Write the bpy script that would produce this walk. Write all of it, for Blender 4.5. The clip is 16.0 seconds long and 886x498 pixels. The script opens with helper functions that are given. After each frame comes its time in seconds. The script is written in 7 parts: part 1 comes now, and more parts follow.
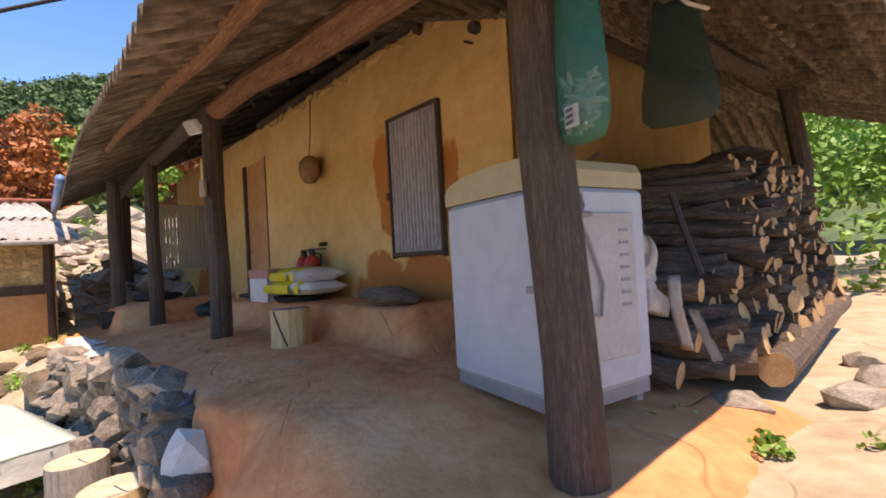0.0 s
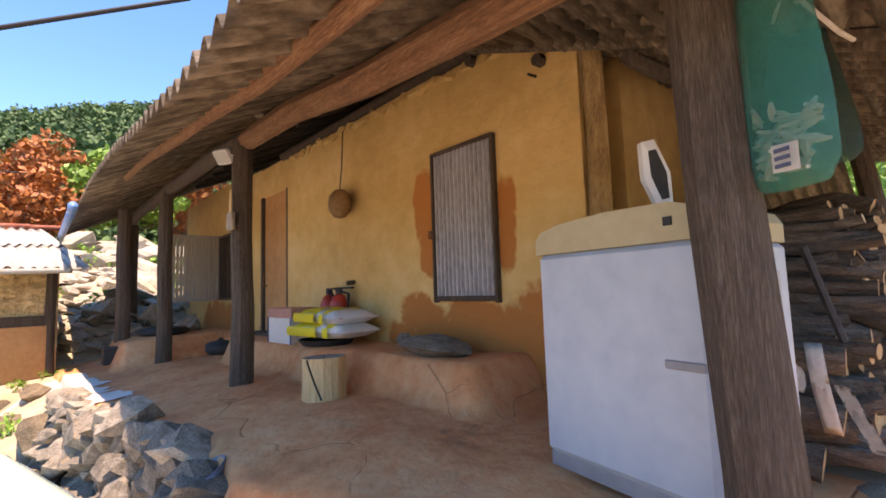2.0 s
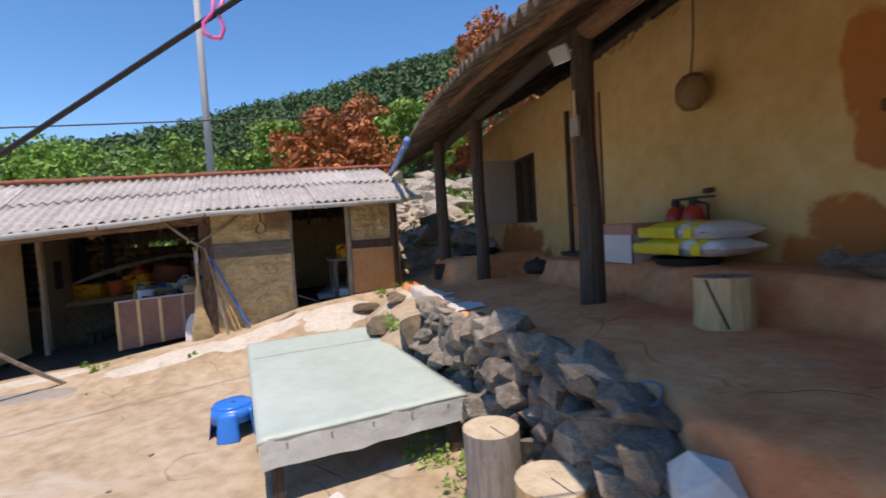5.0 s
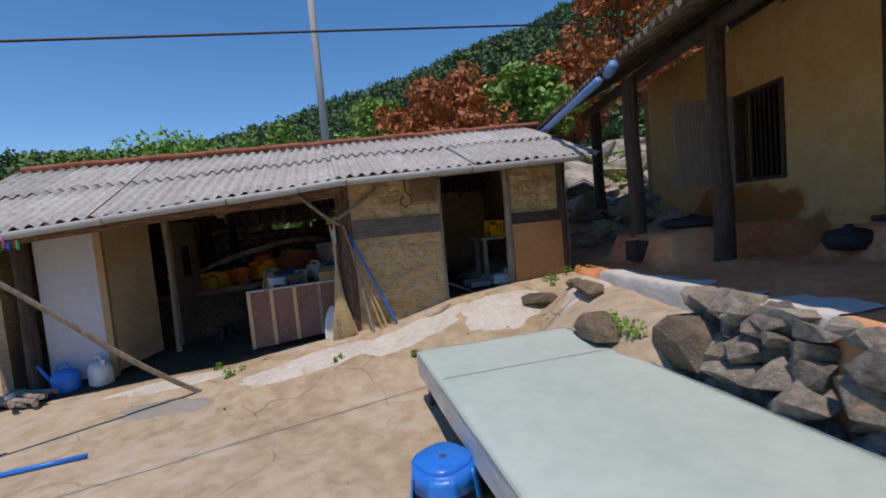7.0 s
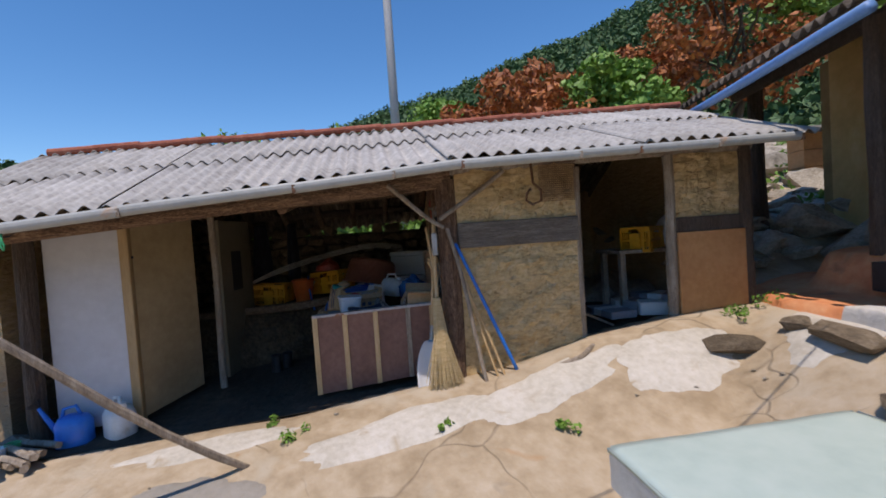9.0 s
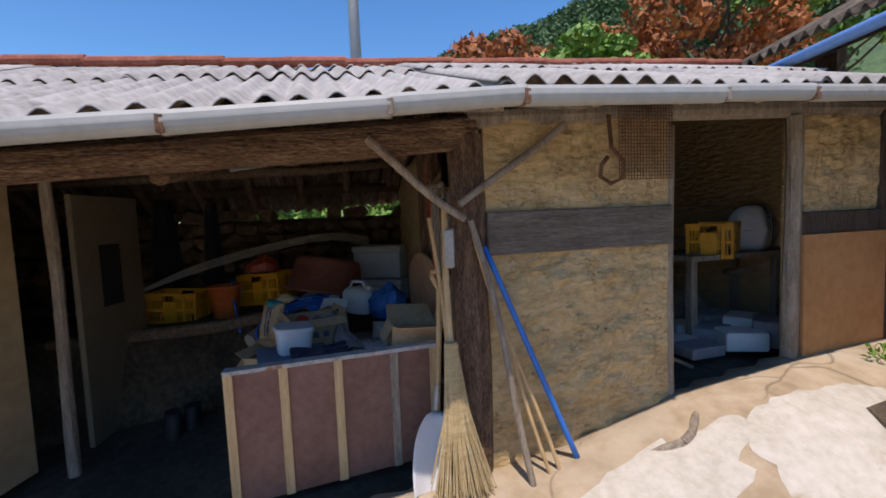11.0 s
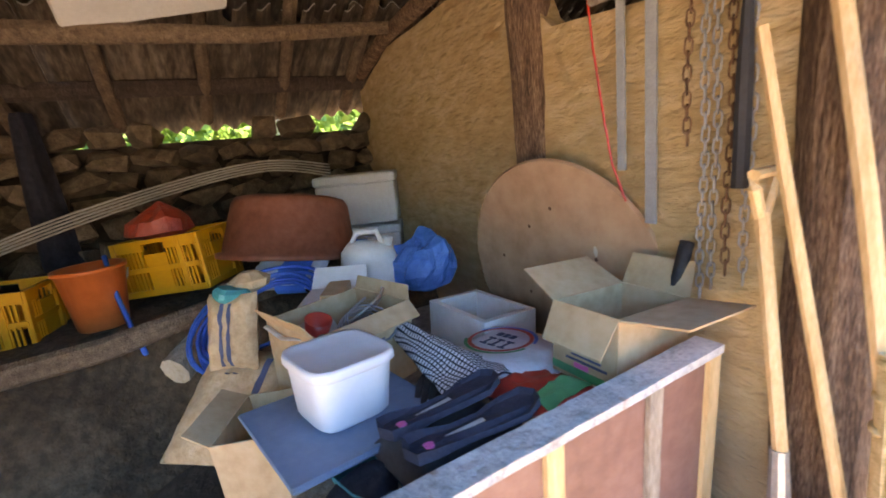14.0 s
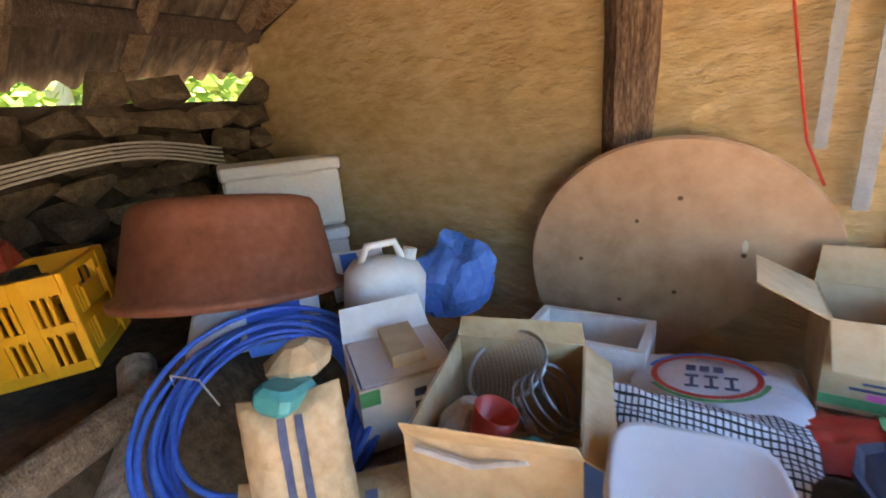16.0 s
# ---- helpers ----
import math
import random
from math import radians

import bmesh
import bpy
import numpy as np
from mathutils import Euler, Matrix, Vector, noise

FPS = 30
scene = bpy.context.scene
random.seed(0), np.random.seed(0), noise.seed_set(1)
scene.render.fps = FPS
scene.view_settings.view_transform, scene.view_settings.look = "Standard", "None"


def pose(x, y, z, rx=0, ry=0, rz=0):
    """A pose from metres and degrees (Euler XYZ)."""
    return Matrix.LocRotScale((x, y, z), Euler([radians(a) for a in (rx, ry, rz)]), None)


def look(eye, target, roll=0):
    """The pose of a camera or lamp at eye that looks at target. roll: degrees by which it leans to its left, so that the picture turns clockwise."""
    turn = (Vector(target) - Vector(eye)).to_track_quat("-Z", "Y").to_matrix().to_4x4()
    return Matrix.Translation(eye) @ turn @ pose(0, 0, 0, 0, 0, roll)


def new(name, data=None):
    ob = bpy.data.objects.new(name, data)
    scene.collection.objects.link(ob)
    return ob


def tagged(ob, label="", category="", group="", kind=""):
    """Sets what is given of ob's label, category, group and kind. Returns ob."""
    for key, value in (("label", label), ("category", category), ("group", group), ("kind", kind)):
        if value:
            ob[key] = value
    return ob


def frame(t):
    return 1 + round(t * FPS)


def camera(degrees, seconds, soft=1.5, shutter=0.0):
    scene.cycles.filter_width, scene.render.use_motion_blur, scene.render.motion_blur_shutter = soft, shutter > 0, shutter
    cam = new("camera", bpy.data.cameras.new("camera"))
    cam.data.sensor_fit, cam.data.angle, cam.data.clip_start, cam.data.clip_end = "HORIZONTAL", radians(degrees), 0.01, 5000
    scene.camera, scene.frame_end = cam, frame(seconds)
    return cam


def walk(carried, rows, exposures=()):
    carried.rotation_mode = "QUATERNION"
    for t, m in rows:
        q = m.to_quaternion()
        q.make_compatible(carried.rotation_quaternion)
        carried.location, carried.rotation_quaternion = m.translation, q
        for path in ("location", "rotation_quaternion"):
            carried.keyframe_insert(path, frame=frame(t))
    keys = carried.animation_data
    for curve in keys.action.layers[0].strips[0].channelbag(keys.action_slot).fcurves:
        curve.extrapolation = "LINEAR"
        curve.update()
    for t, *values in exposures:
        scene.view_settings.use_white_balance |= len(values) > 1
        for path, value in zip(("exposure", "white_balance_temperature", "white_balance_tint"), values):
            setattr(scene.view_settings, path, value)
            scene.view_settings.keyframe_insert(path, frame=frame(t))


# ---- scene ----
cam = camera(89.2, 16.0, soft=1.7, shutter=0.3)
PATH = [
    (0, (2.104, 0.647, 1.634), (1.882, 2.634, 1.663), -3.22),
    (0.5, (1.965, 0.748, 1.636), (1.719, 2.732, 1.696), -2.63),
    (1, (1.837, 0.834, 1.675), (1.609, 2.818, 1.780), -2.05),
    (1.5, (1.755, 0.862, 1.716), (1.548, 2.846, 1.863), -1.96),
    (2, (1.727, 0.873, 1.732), (1.519, 2.855, 1.907), -1.87),
    (2.5, (1.717, 0.887, 1.732), (1.455, 2.861, 1.910), -1.45),
    (3, (1.683, 0.891, 1.721), (1.288, 2.846, 1.871), -1.44),
    (3.5, (1.598, 0.845, 1.710), (1.012, 2.755, 1.812), -1.71),
    (4, (1.431, 0.829, 1.668), (0.610, 2.652, 1.709), -1.89),
    (4.5, (1.192, 0.972, 1.664), (0.149, 2.679, 1.637), -2.68),
    (5, (0.888, 1.032, 1.651), (-0.329, 2.615, 1.558), -3.46),
    (5.2, (0.714, 1.055, 1.675), (-0.572, 2.581, 1.547), -3.60),
    (7.3, (-1.266, 1.455, 1.517), (-2.767, 2.772, 1.400), -5.18),
    (7.5, (-1.416, 1.494, 1.503), (-2.927, 2.801, 1.401), -5.05),
    (8, (-1.853, 1.583, 1.513), (-3.402, 2.846, 1.427), -4.56),
    (8.5, (-2.275, 1.697, 1.513), (-3.868, 2.905, 1.442), -4.16),
    (9, (-2.677, 1.789, 1.542), (-4.286, 2.975, 1.472), -3.90),
    (9.2, (-2.886, 1.839, 1.571), (-4.491, 3.030, 1.500), -3.95),
    (11.3, (-4.278, 2.587, 1.609), (-5.728, 3.957, 1.462), -1.98),
    (11.5, (-4.364, 2.642, 1.604), (-5.804, 4.024, 1.469), -1.71),
    (12, (-4.708, 2.728, 1.606), (-6.085, 4.169, 1.445), -1.55),
    (12.5, (-4.984, 2.816, 1.591), (-6.318, 4.291, 1.383), -2.03),
    (13, (-5.256, 2.924, 1.574), (-6.525, 4.448, 1.311), -3.40),
    (13.5, (-5.580, 2.913, 1.534), (-6.772, 4.484, 1.200), -4.65),
    (14, (-5.883, 2.897, 1.442), (-6.938, 4.538, 1.001), -5.85),
    (14.5, (-6.220, 2.913, 1.445), (-7.031, 4.661, 0.908), -5.67),
    (15, (-6.496, 2.866, 1.445), (-7.047, 4.696, 0.857), -5.29),
    (15.5, (-6.696, 2.948, 1.448), (-7.052, 4.823, 0.851), -5.20),
    (16, (-6.876, 3.085, 1.478), (-7.129, 4.984, 0.901), -4.84),
]
EXPOSURES = [(0.0, 1.25, 9300, 28), (1.5, 1.75, 9400, 28), (2.5, 1.75, 9600, 28), (3.5, 1.45, 9200, 26), (4.2, 1.0, 8400, 24), (5.2, 0.5, 7700, 20), (7.3, 0.0, 7200, 18), (9.2, 0.25, 7200, 18), (11.5, 0.7, 7400, 20), (12.5, 2.1, 8600, 27), (13.5, 3.15, 9500, 26), (14.0, 3.35, 9700, 26), (14.5, 3.85, 9800, 26), (15.2, 3.9, 9900, 26), (15.6, 3.7, 9900, 26), (16.0, 3.95, 10200, 26)]
walk(cam, [(t, look(eye, target, roll)) for t, eye, target, roll in PATH], EXPOSURES)

# ---- world and sun ----
SUN_FROM = Vector((0.670, -0.750, 2.75)).normalized()
world = bpy.data.worlds.new("world")
scene.world = world
world.use_nodes = True
wn = world.node_tree.nodes
sky = wn.new("ShaderNodeTexSky")
sky.sky_type, sky.sun_disc = "NISHITA", False
sky.sun_elevation = math.asin(SUN_FROM.z)
sky.sun_rotation = math.atan2(SUN_FROM.x, SUN_FROM.y)
sky.air_density, sky.dust_density, sky.ozone_density = 1.0, 0.0, 7.0
wn["Background"].inputs["Strength"].default_value = 0.145
vivid = wn.new("ShaderNodeHueSaturation")
vivid.inputs["Saturation"].default_value = 1.2
world.node_tree.links.new(sky.outputs[0], vivid.inputs["Color"])
world.node_tree.links.new(vivid.outputs[0], wn["Background"].inputs["Color"])
sun = new("sun", bpy.data.lights.new("sun", "SUN"))
sun.data.energy, sun.data.angle, sun.data.color = 2.9, radians(0.55), (1.0, 0.96, 0.9)
sun.matrix_world = look(SUN_FROM * 40, (0, 0, 0))

# ---- frames of reference: the house and the shed ----
HM = pose(-0.255, 4.286, 0, 0, 0, -42.0)   # x along the house, y into it
SM = pose(-5.697, 3.912, 0.049, 0, 0, 62.84) @ Matrix.Diagonal((0.89, 0.89, 0.955, 1))  # x along the shed, y into it
HI, SI = HM.inverted(), SM.inverted()
R = random.Random(7)


def shed_at(p, q, z, rx=0, ry=0, rz=0):
    """The pose of a thing in the shed, by the shed's own measures."""
    return Matrix.Translation(SM @ Vector((p, q, z + 0.1 - 0.08 * q))) @ pose(0, 0, 0, rx, ry, rz + 62.84) @ Matrix.Scale(0.9, 4)


def smooth(a, b, v):
    t = max(0.0, min(1.0, (v - a) / (b - a)))
    return t * t * (3 - 2 * t)


def table(v, pairs):
    """Linear between (v, w) pairs."""
    return float(np.interp(v, [p[0] for p in pairs], [p[1] for p in pairs]))


# ---- materials ----
def material(name, colors, scale=3.0, rough=0.85, bump=0.2, bump_scale=None, stretch=(1, 1, 1), metal=0.0, detail=6.0,
             fine=0.35, random_value=0.0, spots=None, blobs=None, low=None, cracks=0.0, coords="Object", transmission=0.0, alpha=1.0):
    """A noise material: colors are blended by noise at two scales; spots adds stains, blobs patches at places, low a band under a height."""
    m = bpy.data.materials.new(name)
    fine, bump = min(0.6, fine * 1.3), bump * 1.4
    m.use_nodes = True
    nt, b = m.node_tree, m.node_tree.nodes["Principled BSDF"]
    N = nt.nodes.new

    def L(a, c):
        nt.links.new(a, c)
    tc = N("ShaderNodeTexCoord")
    info = N("ShaderNodeObjectInfo")
    shift = N("ShaderNodeVectorMath")
    shift.operation = "SCALE"
    shift.inputs["Scale"].default_value = 37.0
    L(info.outputs["Random"], shift.inputs[0])
    add = N("ShaderNodeVectorMath")
    add.operation = "ADD"
    L(tc.outputs[coords], add.inputs[0])
    L(shift.outputs[0], add.inputs[1])
    mp = N("ShaderNodeMapping")
    mp.inputs["Scale"].default_value = stretch
    L(add.outputs[0], mp.inputs[0])

    def noise_at(sc, det=detail, distortion=0.0):
        n = N("ShaderNodeTexNoise")
        n.inputs["Scale"].default_value, n.inputs["Detail"].default_value = sc, det
        n.inputs["Roughness"].default_value, n.inputs["Distortion"].default_value = 0.6, distortion
        L(mp.outputs[0], n.inputs["Vector"])
        return n.outputs["Fac"]

    def mix(f, a, c):
        x = N("ShaderNodeMix")
        x.data_type = "RGBA"
        for s, v in ((x.inputs[0], f), (x.inputs[6], a), (x.inputs[7], c)):
            if isinstance(v, (tuple, list)):
                s.default_value = (*v, 1)
            elif isinstance(v, float):
                s.default_value = v
            else:
                L(v, s)
        return x.outputs[2]

    def calc(op, a, c=0.0, clamp=False):
        x = N("ShaderNodeMath")
        x.operation, x.use_clamp = op, clamp
        for s, v in ((x.inputs[0], a), (x.inputs[1], c)):
            if isinstance(v, (int, float)):
                s.default_value = v
            else:
                L(v, s)
        return x.outputs[0]
    big, small = noise_at(scale), noise_at(scale * 7.3)
    f = calc("ADD", calc("MULTIPLY", big, 1 - fine), calc("MULTIPLY", small, fine))
    ramp = N("ShaderNodeValToRGB")
    L(f, ramp.inputs[0])
    els = ramp.color_ramp.elements
    while len(els) < len(colors):
        els.new(0.5)
    for i, (e, c) in enumerate(zip(els, colors)):
        e.position = 0.38 + 0.24 * i / max(1, len(colors) - 1)
        e.color = (*c, 1)
    col = ramp.outputs[0]
    if low or blobs:
        sep = N("ShaderNodeSeparateXYZ")
        L(tc.outputs["Object"], sep.inputs[0])
    if blobs:
        color, places = blobs
        wob = calc("MULTIPLY", calc("SUBTRACT", noise_at(3.4, 8.0), 0.5), 3.4)
        mask = None
        for bx, bz, rx, rz in places:
            dx = calc("DIVIDE", calc("SUBTRACT", sep.outputs[0], bx), rx)
            dz = calc("DIVIDE", calc("SUBTRACT", sep.outputs[2], bz), rz)
            d = calc("ADD", calc("ADD", calc("POWER", calc("ABSOLUTE", dx), 3.0), calc("POWER", calc("ABSOLUTE", dz), 3.0)), wob)
            k = calc("MULTIPLY", calc("SUBTRACT", 1.0, d), 2.4, True)
            mask = k if mask is None else calc("MAXIMUM", mask, k)
        col = mix(mask, col, mix(big, color, tuple(v * 0.62 for v in color)))
    if low:
        color, height, soft_edge = low
        edge = calc("ADD", calc("SUBTRACT", height, sep.outputs[2]), calc("MULTIPLY", calc("SUBTRACT", noise_at(2.3), 0.5), 0.75))
        col = mix(calc("DIVIDE", edge, soft_edge, True), col, mix(big, tuple(v * 1.2 for v in color), tuple(v * 0.6 for v in color)))
    if spots:
        for color, sc, cut in spots:
            k = calc("MULTIPLY", calc("SUBTRACT", noise_at(sc, 4.0, 0.6), cut), 9.0, True)
            col = mix(k, col, color)
    if cracks:
        vor = N("ShaderNodeTexVoronoi")
        vor.feature = "DISTANCE_TO_EDGE"
        vor.inputs["Scale"].default_value = cracks
        warp = N("ShaderNodeVectorMath")
        warp.operation = "ADD"
        nz = N("ShaderNodeTexNoise")
        nz.inputs["Scale"].default_value = cracks * 1.7
        L(mp.outputs[0], nz.inputs["Vector"])
        L(mp.outputs[0], warp.inputs[0])
        L(nz.outputs["Color"], warp.inputs[1])
        L(warp.outputs[0], vor.inputs["Vector"])
        k = calc("MULTIPLY", calc("SUBTRACT", 0.011, vor.outputs["Distance"]), 90.0, True)
        k = calc("MULTIPLY", k, calc("MULTIPLY", calc("SUBTRACT", noise_at(scale * 1.3), 0.47), 8.0, True))
        col = mix(calc("MULTIPLY", k, 0.5), col, tuple(v * 0.3 for v in colors[0]))
    if random_value:
        hs = N("ShaderNodeHueSaturation")
        L(calc("ADD", 1 - random_value, calc("MULTIPLY", info.outputs["Random"], 2 * random_value)), hs.inputs["Value"])
        L(col, hs.inputs["Color"])
        col = hs.outputs[0]
    L(col, b.inputs["Base Color"])
    rr = calc("ADD", rough - 0.1, calc("MULTIPLY", big, 0.2), True)
    L(rr, b.inputs["Roughness"])
    b.inputs["Metallic"].default_value = metal
    b.inputs["Transmission Weight"].default_value = transmission
    b.inputs["Alpha"].default_value = alpha
    if bump:
        bp = N("ShaderNodeBump")
        bp.inputs["Strength"].default_value = bump
        bp.inputs["Distance"].default_value = 0.03
        h = noise_at(bump_scale or scale * 4, 8.0)
        if cracks:
            h = calc("SUBTRACT", h, k)
        L(h, bp.inputs["Height"])
        L(bp.outputs[0], b.inputs["Normal"])
    return m


OCHRE = (0.66, 0.43, 0.17)
M_WALL = material("ochre_mud_plaster", [(0.58, 0.365, 0.135), OCHRE, (0.72, 0.50, 0.23)], 1.1, 0.95, 0.35, 9, fine=0.3,
                  blobs=((0.60, 0.225, 0.06), [(1.12, 2.36, 0.14, 0.30), (1.16, 2.06, 0.13, 0.24), (1.92, 2.12, 0.09, 0.34), (1.05, 1.46, 0.32, 0.24), (0.9, 1.3, 0.4, 0.2), (2.25, 1.50, 0.42, 0.27), (2.1, 1.2, 0.7, 0.42), (1.55, 1.38, 0.42, 0.28), (-4.1, 1.3, 1.0, 0.34)]),
                  low=((0.50, 0.20, 0.07), 1.24, 0.12), spots=[((0.50, 0.34, 0.15), 2.2, 0.66)])
M_LUMP = material("crumbled_ochre_plaster", [(0.50, 0.31, 0.115), (0.60, 0.39, 0.155), (0.68, 0.47, 0.22)], 5.0, 0.95, 0.6, 18)
# Front wall's ochre repeated darker: shade under the roof end is in the colour.
M_ENDWALL = material("shade_darkened_ochre_plaster", [(0.28, 0.17, 0.065), (0.35, 0.22, 0.085), (0.41, 0.27, 0.115)], 1.0, 0.95, 0.35, 9)
M_SHEDMUD = material("cracked_mud_daub", [(0.46, 0.31, 0.145), (0.60, 0.43, 0.215), (0.70, 0.53, 0.30)], 3.2, 0.96, 0.8, 11, fine=0.4, stretch=(0.7, 1, 1.5), cracks=4.0, spots=[((0.46, 0.33, 0.17), 5, 0.65)])
# Plaster turns greyer and darker below a height of about 1.02.
M_INNERMUD = material("smooth_mud_plaster", [(0.50, 0.34, 0.165), (0.60, 0.43, 0.225), (0.68, 0.52, 0.31)], 2.0, 0.95, 0.8, 16, fine=0.45, stretch=(1, 0.6, 1.7),
                      low=((0.44, 0.32, 0.20), 1.02, 0.5), spots=[((0.42, 0.25, 0.1), 3.1, 0.64)])
M_REDMUD = material("red_clay", [(0.62, 0.205, 0.08), (0.74, 0.30, 0.13), (0.78, 0.39, 0.20)], 1.4, 0.93, 0.35, 12, fine=0.3,
                    spots=[((0.52, 0.32, 0.20), 0.9, 0.63), ((0.30, 0.14, 0.08), 1.7, 0.65)], cracks=0.9)
M_GROUND = material("sandy_concrete_yard", [(0.34, 0.255, 0.16), (0.45, 0.35, 0.235), (0.53, 0.435, 0.32)], 0.9, 0.93, 0.3, 14, fine=0.4,
                    spots=[((0.50, 0.43, 0.33), 0.95, 0.56), ((0.29, 0.24, 0.18), 1.3, 0.64), ((0.44, 0.27, 0.14), 2.4, 0.68)], cracks=0.8)
# Soil colour set nearly black so floors carry the indoor shade.
M_SOIL = material("shade_darkened_soil", [(0.035, 0.026, 0.018), (0.06, 0.045, 0.031), (0.095, 0.074, 0.052)], 2.0, 0.97, 0.4, 15)
M_STONE = material("grey_fieldstone", [(0.12, 0.10, 0.08), (0.23, 0.195, 0.155), (0.37, 0.32, 0.265)], 5, 0.9, 0.5, 22, random_value=0.3, spots=[((0.42, 0.28, 0.16), 3, 0.62)])
M_TANSTONE = material("tan_fieldstone", [(0.09, 0.066, 0.042), (0.16, 0.12, 0.078), (0.25, 0.195, 0.135)], 5, 0.9, 0.5, 22, random_value=0.25)
M_PALESTONE = material("sunbleached_rubble", [(0.20, 0.17, 0.13), (0.33, 0.29, 0.23), (0.45, 0.40, 0.33)], 4, 0.9, 0.4, 18, random_value=0.25)
M_CEMENT = material("white_cement_smear", [(0.55, 0.53, 0.49), (0.66, 0.64, 0.6)], 3, 0.9, 0.3, 20)
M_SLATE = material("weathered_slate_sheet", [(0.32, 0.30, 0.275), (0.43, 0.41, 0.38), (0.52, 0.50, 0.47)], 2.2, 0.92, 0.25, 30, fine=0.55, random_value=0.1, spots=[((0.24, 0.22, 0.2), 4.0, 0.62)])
# Dark brown slate: both faces on the house, undersides only on the shed.
M_OLDSLATE = material("dark_brown_slate_sheet", [(0.04, 0.029, 0.02), (0.11, 0.083, 0.058), (0.24, 0.19, 0.14)], 1.6, 0.93, 0.25, 30, fine=0.4, random_value=0.2, stretch=(3, 0.6, 1))
M_DARKWOOD = material("dark_weathered_timber", [(0.045, 0.030, 0.022), (0.085, 0.06, 0.045), (0.15, 0.115, 0.09)], 7, 0.85, 0.6, 16, stretch=(6, 6, 0.45), fine=0.5)
M_REDWOOD = material("reddish_bare_log", [(0.13, 0.06, 0.033), (0.24, 0.115, 0.06), (0.34, 0.19, 0.11)], 6, 0.85, 0.5, 16, stretch=(0.5, 5, 5), fine=0.5)
M_BARK = material("flaking_bark_beam", [(0.07, 0.04, 0.026), (0.26, 0.15, 0.088), (0.55, 0.37, 0.23)], 7, 0.92, 1.0, 20, stretch=(0.6, 4, 4), fine=0.5, spots=[((0.5, 0.25, 0.08), 2.3, 0.66)])
M_BARKPOST = material("flaking_bark_post", [(0.07, 0.04, 0.026), (0.20, 0.115, 0.072), (0.40, 0.26, 0.17)], 8, 0.92, 0.9, 20, stretch=(4, 4, 0.6), fine=0.5)
M_GREYWOOD = material("grey_driftwood", [(0.20, 0.155, 0.115), (0.32, 0.26, 0.2), (0.45, 0.38, 0.3)], 9, 0.9, 0.4, 25, stretch=(3, 3, 0.5))
M_BAND = material("dark_grey_plank", [(0.10, 0.085, 0.068), (0.16, 0.135, 0.11), (0.25, 0.215, 0.18)], 6, 0.9, 0.4, 25, stretch=(0.5, 4, 4), spots=[((0.36, 0.32, 0.28), 4, 0.7)])
# Dark brown wood of the shed rafters, thin purlin and ledge log.
M_RAFTER = material("dark_brown_rafter", [(0.10, 0.066, 0.042), (0.19, 0.13, 0.085), (0.31, 0.23, 0.155)], 8, 0.9, 0.5, 20, stretch=(4, 0.6, 4), fine=0.5)
M_PALEWOOD = material("pale_planed_wood", [(0.50, 0.31, 0.14), (0.62, 0.42, 0.21), (0.7, 0.51, 0.29)], 8, 0.6, 0.15, 25, stretch=(5, 5, 0.5))
M_LOGBARK = material("firewood_bark", [(0.09, 0.065, 0.05), (0.17, 0.125, 0.095), (0.29, 0.22, 0.17)], 9, 0.95, 0.8, 25, random_value=0.35, stretch=(1, 4, 4))
M_LOGEND = material("sawn_firewood_end", [(0.40, 0.22, 0.10), (0.52, 0.31, 0.15), (0.62, 0.41, 0.22)], 14, 0.9, 0.3, 40, random_value=0.25)
M_STUMP = material("grey_weathered_stump", [(0.22, 0.19, 0.16), (0.33, 0.29, 0.25), (0.42, 0.38, 0.33)], 8, 0.92, 0.5, 25, stretch=(5, 5, 0.6))
M_STUMPTOP = material("sawn_stump_top", [(0.45, 0.36, 0.24), (0.57, 0.48, 0.34), (0.64, 0.56, 0.43)], 9, 0.9, 0.3, 30)
M_PLY = material("brown_plywood", [(0.38, 0.215, 0.12), (0.47, 0.285, 0.17), (0.53, 0.34, 0.21)], 3, 0.7, 0.1, 40, stretch=(0.6, 0.6, 4), spots=[((0.2, 0.11, 0.07), 9, 0.7)])
M_BROWNPANEL = material("maroon_veneer_panel", [(0.18, 0.085, 0.062), (0.225, 0.11, 0.082), (0.27, 0.142, 0.108)], 3, 0.6, 0.1, 40, spots=[((0.38, 0.3, 0.26), 16, 0.74)])
M_ORANGEPANEL = material("orange_wood_panel", [(0.42, 0.20, 0.08), (0.50, 0.25, 0.10), (0.56, 0.30, 0.13)], 2, 0.7, 0.1, 30)
M_WHITE = material("white_enamel", [(0.34, 0.405, 0.48), (0.39, 0.46, 0.535), (0.43, 0.50, 0.565)], 1.5, 0.35, 0.02, 30, spots=[((0.5, 0.49, 0.5), 5, 0.73)])
M_CREAM = material("cream_plastic", [(0.38, 0.32, 0.18), (0.44, 0.38, 0.23)], 3, 0.5, 0.03)
M_GREYPLASTIC = material("grey_plastic", [(0.22, 0.22, 0.24), (0.29, 0.29, 0.31)], 4, 0.6, 0.05)
M_COIL = material("dusty_grille", [(0.36, 0.37, 0.36), (0.46, 0.46, 0.45)], 6, 0.7, 0.2, 40)
M_WHITEPL = material("white_plastic", [(0.74, 0.77, 0.8), (0.8, 0.82, 0.84)], 5, 0.4, 0.02)
